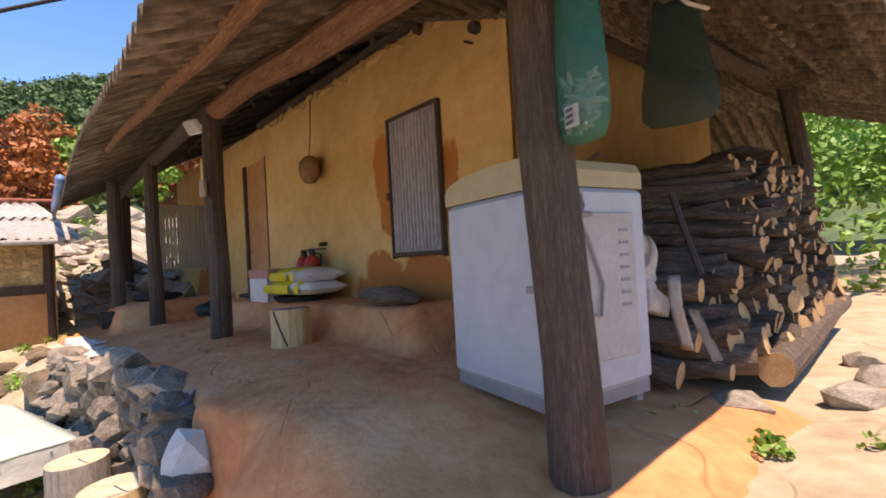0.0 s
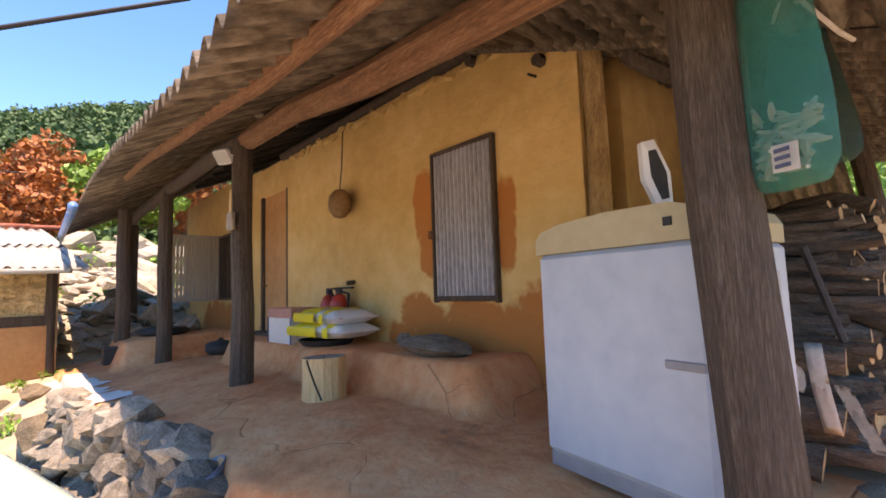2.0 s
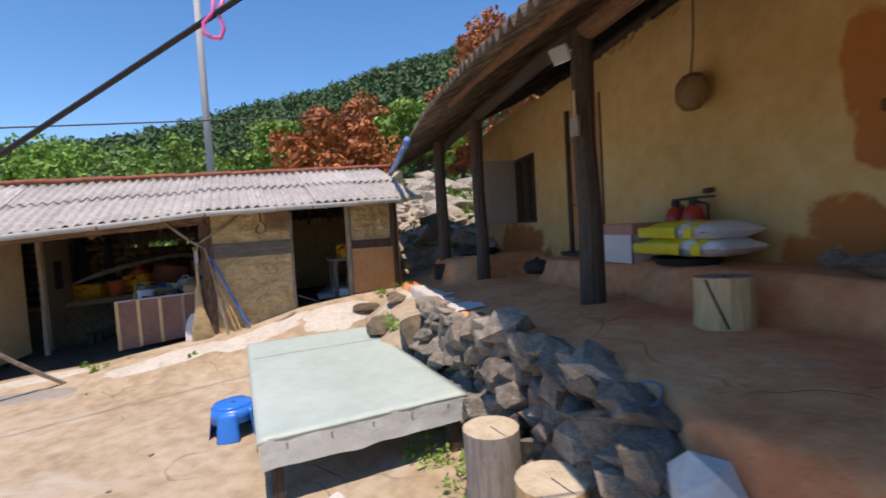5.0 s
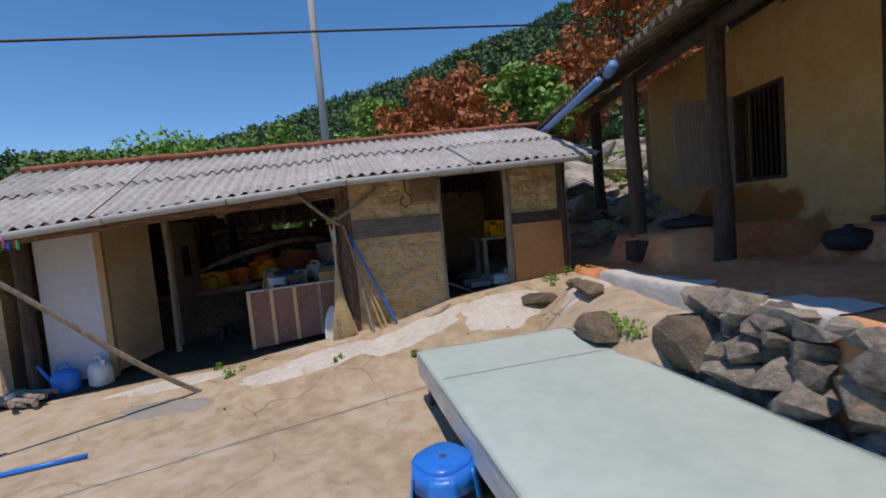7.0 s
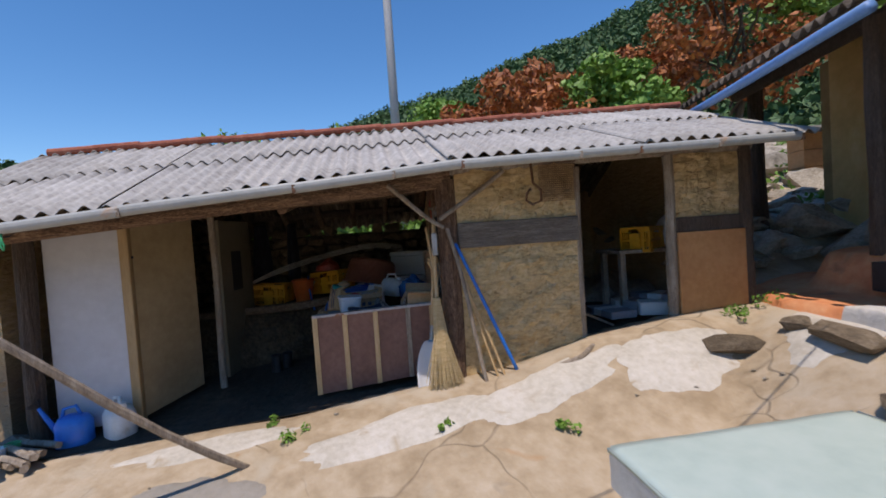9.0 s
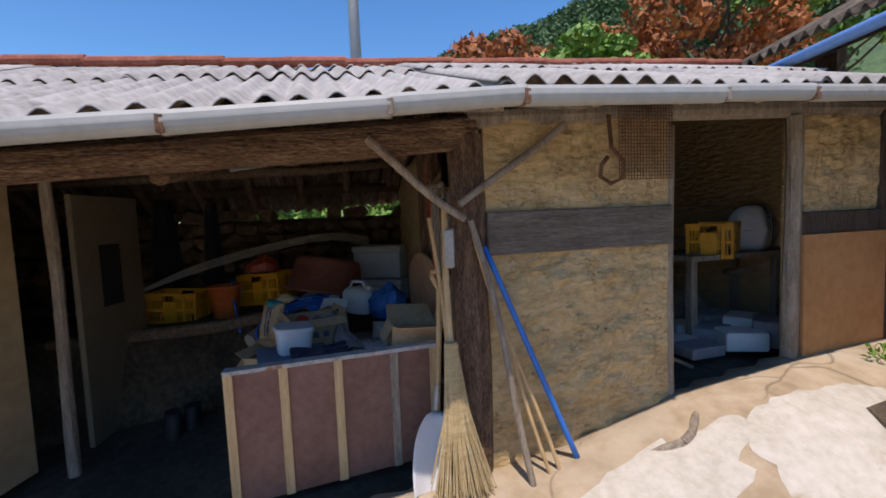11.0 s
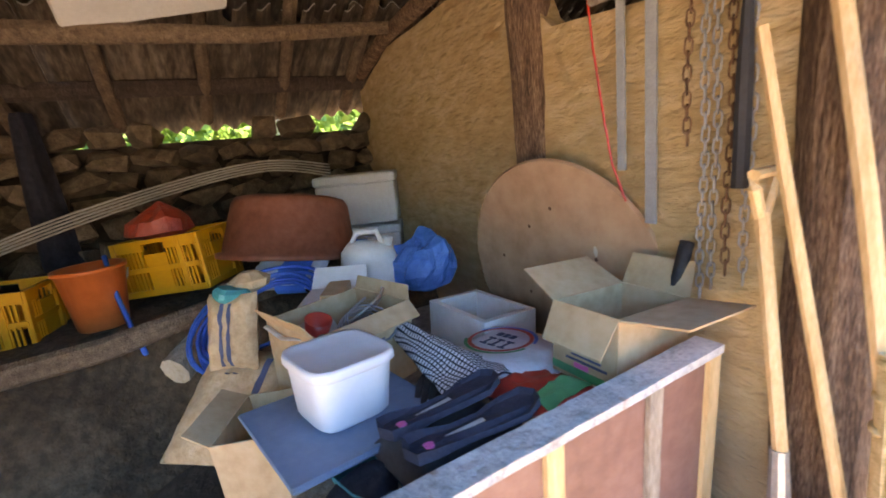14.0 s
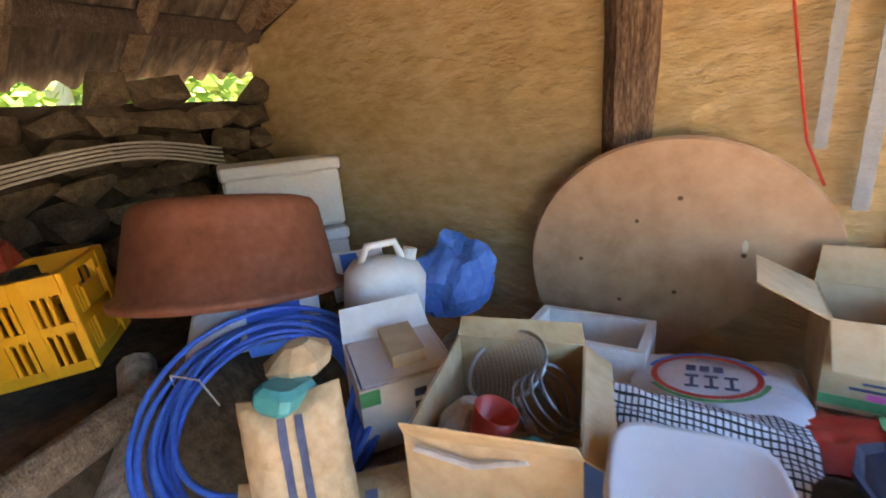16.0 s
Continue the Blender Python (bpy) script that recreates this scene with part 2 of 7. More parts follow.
M_STYRO = material("white_foam_box", [(0.68, 0.69, 0.66), (0.78, 0.79, 0.77)], 6, 0.9, 0.15, 60, spots=[((0.5, 0.45, 0.36), 4, 0.68)])
M_BLUE = material("bright_blue_plastic", [(0.008, 0.16, 0.62), (0.012, 0.22, 0.75)], 4, 0.35, 0.02)
M_BLUEHOSE = material("blue_hose_rubber", [(0.01, 0.12, 0.55), (0.015, 0.19, 0.72)], 9, 0.4, 0.03)
M_TEAL = material("teal_plastic", [(0.01, 0.22, 0.23), (0.02, 0.33, 0.34)], 6, 0.5, 0.1)
M_YELLOW = material("yellow_crate_plastic", [(0.66, 0.29, 0.012), (0.76, 0.36, 0.02)], 4, 0.45, 0.03, spots=[((0.4, 0.25, 0.08), 5, 0.68)])
M_ORANGE = material("orange_bucket_plastic", [(0.62, 0.13, 0.03), (0.74, 0.18, 0.05)], 3, 0.4, 0.02)
M_BROWNPL = material("reddish_brown_basin_plastic", [(0.17, 0.05, 0.026), (0.24, 0.08, 0.045), (0.29, 0.11, 0.07)], 3, 0.6, 0.08, 20)
M_RED = material("red_plastic", [(0.5, 0.03, 0.02), (0.62, 0.06, 0.04)], 5, 0.35, 0.02)
M_PINK = material("pink_plastic", [(0.85, 0.12, 0.4), (0.9, 0.2, 0.48)], 5, 0.4, 0.0)
M_GREEN = material("green_plastic", [(0.02, 0.3, 0.12), (0.04, 0.4, 0.17)], 5, 0.4, 0.0)
M_CARD = material("corrugated_cardboard", [(0.46, 0.30, 0.16), (0.55, 0.38, 0.22), (0.6, 0.44, 0.27)], 3, 0.9, 0.1, 30)
M_CARDWHITE = material("white_printed_card", [(0.66, 0.64, 0.6), (0.74, 0.72, 0.69)], 4, 0.8, 0.05)
M_KRAFT = material("crumpled_kraft_paper", [(0.42, 0.28, 0.15), (0.54, 0.38, 0.22), (0.62, 0.46, 0.29)], 5, 0.9, 0.5, 9)
M_INK = material("faded_navy_ink", [(0.05, 0.07, 0.13), (0.09, 0.11, 0.18)], 9, 0.9, 0.0)
M_BLACK = material("black_rubber", [(0.016, 0.016, 0.018), (0.035, 0.035, 0.038)], 8, 0.7, 0.1, 40)
M_NAVY = material("navy_insole_foam", [(0.015, 0.018, 0.035), (0.03, 0.035, 0.06)], 12, 0.85, 0.15, 60)
M_STEEL = material("dull_steel", [(0.35, 0.35, 0.35), (0.5, 0.5, 0.5)], 9, 0.45, 0.05, metal=0.8)
M_RUST = material("rusty_iron", [(0.09, 0.045, 0.025), (0.2, 0.1, 0.055), (0.3, 0.17, 0.1)], 9, 0.8, 0.3, metal=0.3)
M_GUTTER = material("pale_painted_gutter", [(0.34, 0.35, 0.335), (0.42, 0.43, 0.41)], 2.5, 0.55, 0.05, spots=[((0.50, 0.22, 0.04), 2.6, 0.63), ((0.22, 0.2, 0.17), 5.0, 0.68)])
M_BLUEGUTTER = material("blue_gutter_paint", [(0.10, 0.24, 0.5), (0.15, 0.3, 0.58)], 4, 0.5, 0.05)
M_REDTILE = material("rust_red_ridge_tile", [(0.24, 0.065, 0.035), (0.34, 0.1, 0.06), (0.42, 0.16, 0.1)], 6, 0.85, 0.2)
M_STRAW = material("straw_bristle", [(0.45, 0.33, 0.16), (0.6, 0.46, 0.25), (0.7, 0.56, 0.34)], 12, 0.9, 0.3, stretch=(1, 1, 4))
M_VINYL = material("pale_mint_vinyl_sheet", [(0.42, 0.52, 0.465), (0.47, 0.57, 0.51), (0.51, 0.60, 0.54)], 1.2, 0.5, 0.06, 6, spots=[((0.46, 0.53, 0.43), 1.6, 0.6)])
M_MINTEDGE = material("white_vinyl_edge", [(0.5, 0.53, 0.51), (0.6, 0.62, 0.6)], 3, 0.5, 0.3, 8, spots=[((0.45, 0.44, 0.42), 5, 0.68)])
M_NET = material("green_mesh_net", [(0.0, 0.15, 0.125), (0.005, 0.22, 0.18)], 20, 0.6, 0.0, alpha=0.55)
M_DARKNET = material("dark_green_net", [(0.005, 0.035, 0.03), (0.01, 0.06, 0.05)], 20, 0.7, 0.0, alpha=0.6)
M_SACK = material("white_woven_sack", [(0.68, 0.7, 0.72), (0.77, 0.78, 0.8)], 6, 0.6, 0.25, 12)
M_SACKYELLOW = material("yellow_sack_print", [(0.78, 0.6, 0.02), (0.85, 0.68, 0.04)], 6, 0.55, 0.2, 12)
M_GOURD = material("dry_gourd_skin", [(0.20, 0.11, 0.045), (0.28, 0.16, 0.07), (0.34, 0.21, 0.10)], 4, 0.7, 0.15, 20)
M_WINPLASTIC = material("ribbed_grey_plastic_sheet", [(0.30, 0.30, 0.32), (0.42, 0.42, 0.45), (0.54, 0.54, 0.58)], 3, 0.3, 0.1, 30, stretch=(5, 1, 0.6), fine=0.5)
M_LATTICE = material("grey_slatted_wood", [(0.33, 0.29, 0.25), (0.42, 0.38, 0.34)], 8, 0.85, 0.2, stretch=(6, 6, 0.6))
M_CABWHITE = material("grey_white_door_skin", [(0.52, 0.53, 0.55), (0.6, 0.61, 0.63)], 2, 0.5, 0.05, spots=[((0.4, 0.36, 0.3), 3, 0.68)])
M_CABWOOD = material("yellowed_plywood_edge", [(0.40, 0.26, 0.12), (0.5, 0.35, 0.18)], 4, 0.7, 0.1, stretch=(4, 4, 0.5))
M_CLOTH = material("white_work_glove_cloth", [(0.5, 0.47, 0.42), (0.62, 0.59, 0.54)], 8, 0.95, 0.4, 30)
M_STRAP = material("grey_webbing", [(0.24, 0.26, 0.27), (0.33, 0.35, 0.36)], 30, 0.85, 0.2, 90)
M_DARKCLOTH = material("dark_blue_clothing", [(0.012, 0.013, 0.02), (0.03, 0.033, 0.05)], 5, 0.95, 0.4)
M_BLUEBAG = material("blue_polythene", [(0.02, 0.16, 0.5), (0.05, 0.25, 0.65)], 3, 0.2, 0.5, 12)
M_TRAY = material("slate_blue_tray", [(0.12, 0.2, 0.3), (0.17, 0.26, 0.37)], 4, 0.5, 0.05)
M_LEAF = material("green_leaf", [(0.08, 0.18, 0.022), (0.15, 0.30, 0.042), (0.24, 0.41, 0.08)], 1.2, 0.6, 0.0, random_value=0.2, fine=0.6)
M_DARKLEAF = material("deep_green_leaf", [(0.035, 0.08, 0.03), (0.06, 0.125, 0.04), (0.10, 0.18, 0.055)], 0.22, 0.7, 0.0, fine=0.5)
M_MAPLE = material("red_maple_leaf", [(0.16, 0.045, 0.016), (0.38, 0.115, 0.03), (0.58, 0.22, 0.05)], 1.1, 0.65, 0.0, fine=0.6)
M_POLE = material("pale_concrete_pole", [(0.5, 0.5, 0.5), (0.6, 0.6, 0.59)], 3, 0.85, 0.1)
M_CABLE = material("black_cable", [(0.012, 0.012, 0.014), (0.02, 0.02, 0.022)], 5, 0.6, 0.0)
M_TWIG = material("tree_bark", [(0.07, 0.05, 0.035), (0.13, 0.1, 0.07)], 8, 0.95, 0.5, stretch=(4, 4, 0.7))


# ---- mesh helpers ----
class Build:
    """Gathers vertices and faces of one mesh, with a material slot for each face."""

    def __init__(self):
        self.v, self.f, self.s = [], [], []
        self.flat = True

    def add(self, verts, faces, slot=0):
        o = len(self.v)
        self.v += [tuple(p) for p in verts]
        self.f += [tuple(i + o for i in face) for face in faces]
        self.s += [slot] * len(faces)
        return self

    def box(self, x0, y0, z0, x1, y1, z1, m=None, slot=0, bevel=0.0):
        if bevel:
            c = bevel
            ring = lambda z, i: [(x0 + i, y0 + c + i, z), (x0 + c + i, y0 + i, z), (x1 - c - i, y0 + i, z), (x1 - i, y0 + c + i, z),
                                 (x1 - i, y1 - c - i, z), (x1 - c - i, y1 - i, z), (x0 + c + i, y1 - i, z), (x0 + i, y1 - c - i, z)]
            rings = [ring(z0, c * 0.7), ring(z0 + c, 0), ring(z1 - c, 0), ring(z1, c * 0.7)]
            v = [p for r in rings for p in r]
            f = [tuple(range(7, -1, -1)), tuple(range(24, 32))]
            f += [(8 * k + i, 8 * k + (i + 1) % 8, 8 * k + 8 + (i + 1) % 8, 8 * k + 8 + i) for k in range(3) for i in range(8)]
        else:
            v = [(x, y, z) for z in (z0, z1) for x, y in ((x0, y0), (x1, y0), (x1, y1), (x0, y1))]
            f = [(3, 2, 1, 0), (4, 5, 6, 7), (0, 1, 5, 4), (1, 2, 6, 5), (2, 3, 7, 6), (3, 0, 4, 7)]
        if m is not None:
            v = [m @ Vector(p) for p in v]
        return self.add(v, f, slot)

    def tube(self, points, radii, n=8, slot=0, caps=True, wobble=0.0, seed=0, capslot=None, flat=1.0):
        """A round rod through points, its radius at each."""
        pts = [Vector(p) for p in points]
        if isinstance(radii, (int, float)):
            radii = [radii] * len(pts)
        rnd = random.Random(seed)
        up = Vector((0, 0, 1)) if abs((pts[-1] - pts[0]).normalized().z) < 0.9 else Vector((1, 0, 0))
        vs = []
        for i, p in enumerate(pts):
            d = (pts[min(i + 1, len(pts) - 1)] - pts[max(i - 1, 0)]).normalized()
            a = d.cross(up).normalized()
            b = a.cross(d)
            for k in range(n):
                w = 2 * math.pi * k / n
                r = radii[i] * (1 + wobble * rnd.uniform(-1, 1))
                vs.append(p + (a * math.cos(w) + b * math.sin(w) * flat) * r)
        fs = [(i * n + k, i * n + (k + 1) % n, (i + 1) * n + (k + 1) % n, (i + 1) * n + k) for i in range(len(pts) - 1) for k in range(n)]
        self.add(vs, fs, slot)
        if caps:
            o = len(self.v) - len(vs)
            for face in (tuple(o + k for k in range(n - 1, -1, -1)), tuple(o + (len(pts) - 1) * n + k for k in range(n))):
                self.f.append(face)
                self.s.append(slot if capslot is None else capslot)
        return self

    def lathe(self, profile, n=20, slot=0, m=None, squash=1.0, power=2.0):
        """A turned shape round z: profile of (radius, height). power over 2 makes it a rounded square."""
        v = []
        for r, z in profile:
            for k in range(n):
                w = 2 * math.pi * k / n
                c, s = math.cos(w), math.sin(w)
                q = (abs(c) ** power + abs(s) ** power) ** (-1 / power)
                v.append(Vector((r * c * q, r * s * q * squash, z)))
        f = [(i * n + k, i * n + (k + 1) % n, (i + 1) * n + (k + 1) % n, (i + 1) * n + k) for i in range(len(profile) - 1) for k in range(n)]
        f += [tuple(range(n - 1, -1, -1)), tuple((len(profile) - 1) * n + k for k in range(n))]
        if m is not None:
            v = [m @ p for p in v]
        return self.add(v, f, slot)

    def grid(self, nx, ny, fn, slot=0, flip=False):
        v = [fn(i / (nx - 1), j / (ny - 1)) for j in range(ny) for i in range(nx)]
        f = [(j * nx + i, j * nx + i + 1, (j + 1) * nx + i + 1, (j + 1) * nx + i) for j in range(ny - 1) for i in range(nx - 1)]
        if flip:
            f = [t[::-1] for t in f]
        return self.add(v, f, slot)

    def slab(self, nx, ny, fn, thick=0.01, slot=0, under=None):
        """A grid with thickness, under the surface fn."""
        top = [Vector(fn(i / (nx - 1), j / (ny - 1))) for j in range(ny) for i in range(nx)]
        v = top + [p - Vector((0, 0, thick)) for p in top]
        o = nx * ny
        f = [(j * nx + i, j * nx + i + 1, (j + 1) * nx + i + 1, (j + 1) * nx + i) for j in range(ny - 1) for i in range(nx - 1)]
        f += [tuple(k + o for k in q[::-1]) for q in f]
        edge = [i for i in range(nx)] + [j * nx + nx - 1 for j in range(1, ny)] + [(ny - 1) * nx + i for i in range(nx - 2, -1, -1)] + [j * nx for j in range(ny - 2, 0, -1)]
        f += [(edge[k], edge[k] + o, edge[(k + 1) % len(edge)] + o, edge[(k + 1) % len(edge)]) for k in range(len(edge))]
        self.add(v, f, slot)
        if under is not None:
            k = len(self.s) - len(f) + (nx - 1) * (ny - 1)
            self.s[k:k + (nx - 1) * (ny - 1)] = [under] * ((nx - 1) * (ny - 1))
        return self

    def mesh(self, name, mats, shade=False):
        me = bpy.data.meshes.new(name)
        me.from_pydata(self.v, [], self.f)
        for m in mats if isinstance(mats, (list, tuple)) else [mats]:
            me.materials.append(m)
        me.polygons.foreach_set("material_index", self.s)
        if shade:
            me.polygons.foreach_set("use_smooth", [True] * len(self.f))
        me.update()
        return me


def rock_mesh(name, seed, mat, n=15, sx=1.0, sy=1.0, sz=0.7):
    rnd = random.Random(seed)
    bm = bmesh.new()
    for _ in range(n):
        v = Vector((rnd.gauss(0, 1), rnd.gauss(0, 1), rnd.gauss(0, 1))).normalized()
        k = rnd.uniform(0.85, 1.05)
        bm.verts.new((v.x * k * sx * 0.5, v.y * k * sy * 0.5, v.z * k * sz * 0.5))
    res = bmesh.ops.convex_hull(bm, input=bm.verts)
    bmesh.ops.delete(bm, geom=[e for e in res["geom_interior"] if isinstance(e, bmesh.types.BMVert)], context="VERTS")
    me = bpy.data.meshes.new(name)
    bm.to_mesh(me)
    bm.free()
    me.materials.append(mat)
    return me


def thing(name, m, label, category, group="", kind=""):
    """An Empty at a thing's base."""
    ob = tagged(new(name), label, category, group, kind)
    ob.empty_display_size = 0.1
    ob.matrix_world = m
    return ob


def part(name, bm, mat, parent, label="", shade=False, m=None):
    ob = new(name, bm.mesh(name, mat, shade) if isinstance(bm, Build) else bm)
    if label:
        ob["label"] = label
    ob.parent = parent
    if m is not None:
        ob.matrix_basis = m
    return ob


def solid(name, bm, mat, m, label, category, group="", kind="", shade=False):
    """A thing, or a piece of the setting, that is one mesh."""
    ob = tagged(new(name, bm.mesh(name, mat, shade) if isinstance(bm, Build) else bm), label, category, group, kind)
    ob.matrix_world = m
    return ob


def bent(p0, p1, bend=0.05, n=6, seed=0):
    """Points of a crooked pole."""
    rnd = random.Random(seed)
    p0, p1 = Vector(p0), Vector(p1)
    off = Vector((rnd.uniform(-1, 1), rnd.uniform(-1, 1), rnd.uniform(-1, 1))) * bend
    off2 = Vector((rnd.uniform(-1, 1), rnd.uniform(-1, 1), rnd.uniform(-1, 1))) * bend * 0.5
    return [p0.lerp(p1, i / (n - 1)) + off * math.sin(math.pi * i / (n - 1)) + off2 * math.sin(2 * math.pi * i / (n - 1)) for i in range(n)]


def leaves(centres, radii, count, size, seed, squash=1.0):
    """Many small leaf quads round the given centres; returns a Build."""
    rng = np.random.default_rng(seed)
    b = Build()
    for c, r, k in zip(centres, radii, count):
        d = rng.normal(size=(k, 3))
        d /= np.linalg.norm(d, axis=1)[:, None]
        p = np.array(c) + d * (r * rng.uniform(0.45, 1.0, (k, 1)) ** 0.6) * (1, 1, squash)
        a = rng.normal(size=(k, 3))
        a /= np.linalg.norm(a, axis=1)[:, None]
        q = np.cross(a, d + rng.normal(size=(k, 3)) * 0.6)
        q /= np.linalg.norm(q, axis=1)[:, None] + 1e-9
        s = size * rng.uniform(0.6, 1.3, (k, 1))
        a, q = a * s, q * s * 0.6
        o = len(b.v)
        quad = np.stack([p - a, p - q * 0.9 + a * 0.1, p + a, p + q], 1).reshape(-1, 3)
        b.v += [tuple(v) for v in quad.tolist()]
        b.f += [(o + 4 * i, o + 4 * i + 1, o + 4 * i + 2, o + 4 * i + 3) for i in range(k)]
        b.s += [0] * k
    return b


def smooth_line(pts, n=8):
    v = [Vector(p) for p in pts]
    out = []
    for i in range(len(v) - 1):
        a, b_, c, d = v[max(i - 1, 0)], v[i], v[i + 1], v[min(i + 2, len(v) - 1)]
        for k in range(n):
            t_ = k / n
            out.append(0.5 * (2 * b_ + (c - a) * t_ + (2 * a - 5 * b_ + 4 * c - d) * t_ ** 2 + (3 * b_ - a - 3 * c + d) * t_ ** 3))
    return out + [v[-1]]

# ---- ground ----
EDGE = [(-5.5, -1.05), (-2.2, -0.88), (-1.0, -0.93), (-0.1, -0.72), (0.9, -0.54), (1.8, -0.58), (2.2, -0.48), (2.8, -0.5), (4.0, -0.6)]
TOP = [(-5.5, 0.85), (-2.9, 0.93), (0.0, 1.04), (2.7, 1.08), (3.2, 1.0), (4.2, 0.94)]
APRON = [(-4.5, -0.02), (-2.6, 0.06), (-1.35, 0.12), (0.0, 0.27), (0.65, 0.31), (1.5, 0.53), (2.4, 0.62), (3.4, 0.66), (6.0, 0.72)]


def ground_z(x, y):
    s, h = SI @ Vector((x, y, 0)), HI @ Vector((x, y, 0))
    z = 0.05 + table(s.x, APRON) * smooth(-1.7, -0.05, s.y)
    high = smooth(-1.35, -0.2, h.y) * smooth(1.75, 2.4, h.x)
    z += (0.92 - z) * high
    z += 0.06 * max(0.0, h.x - 3.8) * high
    rise = smooth(-4.6, -6.5, h.x) * smooth(-3.0, -1.0, h.y)
    z += rise * min(2.6, 0.25 + 0.26 * max(0.0, -h.x - 5.2))
    if -3.95 < s.x < 3.35 and (0.1 if s.x > -2.4 else 0.75) < s.y < 3.5:
        z -= 0.5
    z += smooth(3.5, 5.5, s.y) * smooth(5.5, 3.5, s.x) * 1.1
    z = max(z, 0.05 + 0.66 * smooth(-2.3, -1.0, h.y) * smooth(-1.0, -1.8, h.x) * smooth(-6.4, -4.6, h.x))
    z += 0.012 * noise.noise((x * 1.5, y * 1.5, 0)) + 0.02 * noise.noise((x * 0.5, y * 0.5, 3))
    return z


def spaced(a, b, step, far):
    inner = list(np.arange(a, b + 1e-6, step))
    out = []
    d = step * 2
    while d < far:
        out.append(d)
        d *= 1.5
    return [a - d for d in reversed(out)] + inner + [b + d for d in out]


xs, ys = spaced(-11.0, 6.0, 0.11, 900), spaced(-1.0, 13.0, 0.11, 900)
g = Build()
g.grid(len(xs), len(ys), lambda u, v: (xs[round(u * (len(xs) - 1))], ys[round(v * (len(ys) - 1))], ground_z(xs[round(u * (len(xs) - 1))], ys[round(v * (len(ys) - 1))])))
solid("ground", g, M_GROUND, Matrix(), "sandy concrete farmyard with cracks and pale cement patches", "ground", kind="structure", shade=True)


def terrace_z(x, y):
    top = table(x, TOP) - 0.10 * smooth(0.1, -0.9, y)
    top += 0.25 * smooth(0.40, 0.52, y + 0.05 * math.sin(3 * x)) * (1 - smooth(2.02, 2.2, x)) * smooth(-2.6, -2.3, x)
    top += 0.30 * smooth(-0.52, -0.36, y) * smooth(-4.75, -4.55, x) * (1 - smooth(-3.25, -2.95, x))
    d = table(x, EDGE) + 0.05 * noise.noise((x * 3, 1, 1)) - y
    w = smooth(1.75, 2.35, x)
    fall = (1 - w) * smooth(0.0, 0.17, d) + w * smooth(-0.15, 0.95, d)
    z = top - fall * 1.15 + 0.02 * noise.noise((x * 2.2, y * 2.2, 5)) + 0.008 * noise.noise((x * 9, y * 9, 5))
    return z - 0.12 * smooth(3.75, 4.15, x + 0.3 * noise.noise((x * 2, y * 2, 9)))


t = Build()
t.grid(215, 62, lambda u, v: (-6.7 + 11.0 * u, -1.75 + 2.8 * v, terrace_z(-6.7 + 11.0 * u, -1.75 + 2.8 * v)))
solid("terrace", t, M_REDMUD, HM, "raised red clay veranda floor with a moulded bench and stove", "terrace", kind="structure", shade=True)

M_PALECEMENT = material("pale_cement_wash", [(0.47, 0.43, 0.36), (0.56, 0.52, 0.45), (0.63, 0.59, 0.53)], 2.5, 0.92, 0.3, 18, fine=0.4, spots=[((0.42, 0.34, 0.24), 3.0, 0.6)])
M_GREYCEMENT = material("grey_cement_patch", [(0.27, 0.25, 0.21), (0.34, 0.31, 0.27)], 2.5, 0.92, 0.3, 18)


def yard_patch(p, q, rp, rq, turn, mat, label, seed):
    """A thin ragged skin of cement on the yard, by the shed's own measures."""
    b = Build()

    def fn(u, v):
        a = 2 * math.pi * u
        k = v * (1 + 0.33 * noise.noise((math.cos(a) * 1.7, math.sin(a) * 1.7, seed)) + 0.16 * noise.noise((math.cos(a) * 5, math.sin(a) * 5, seed)))
        x, y = rp * k * math.cos(a), rq * k * math.sin(a)
        c, s_ = math.cos(radians(turn)), math.sin(radians(turn))
        w = SM @ Vector((p + x * c - y * s_, q + x * s_ + y * c, 0))
        return (w.x, w.y, ground_z(w.x, w.y) + 0.012 - 0.012 * v ** 6)
    b.grid(60, 12, fn)
    solid("cement_patch", b, mat, Matrix(), label, "cement patch", kind="structure", shade=True)


for i, (p, q, rp, rq, turn) in enumerate(((-0.45, -0.62, 0.75, 0.22, 8), (0.75, -0.55, 0.75, 0.24, 12), (2.0, -0.62, 0.6, 0.3, 5), (-1.9, -0.3, 0.7, 0.16, 4), (3.0, -1.1, 0.5, 0.35, 40))):
    yard_patch(p, q, rp, rq, turn, M_PALECEMENT, "pale cement skin worn thin on the yard", 3.0 + i)
yard_patch(-1.85, -0.95, 0.42, 0.2, -10, M_GREYCEMENT, "grey cement patch on the yard", 9.0)

# ---- house ----
EAVE = [(-7.0, 2.92), (-2.4, 2.89), (-1.0, 2.80), (0.0, 2.70), (0.8, 2.60), (2.0, 2.43), (2.8, 2.44), (4.3, 2.42)]
SLOPE, RIDGE_Y, END_X = 0.5, 2.5, 4.05


def roof_z(x, y):
    f = table(x, EAVE) + SLOPE * (min(y, 2 * RIDGE_Y - y) + 0.95)
    return min(f, 2.42 + 0.40 * (END_X - x) + 0.05 * max(0, y - 1)) if x > 0.5 else f


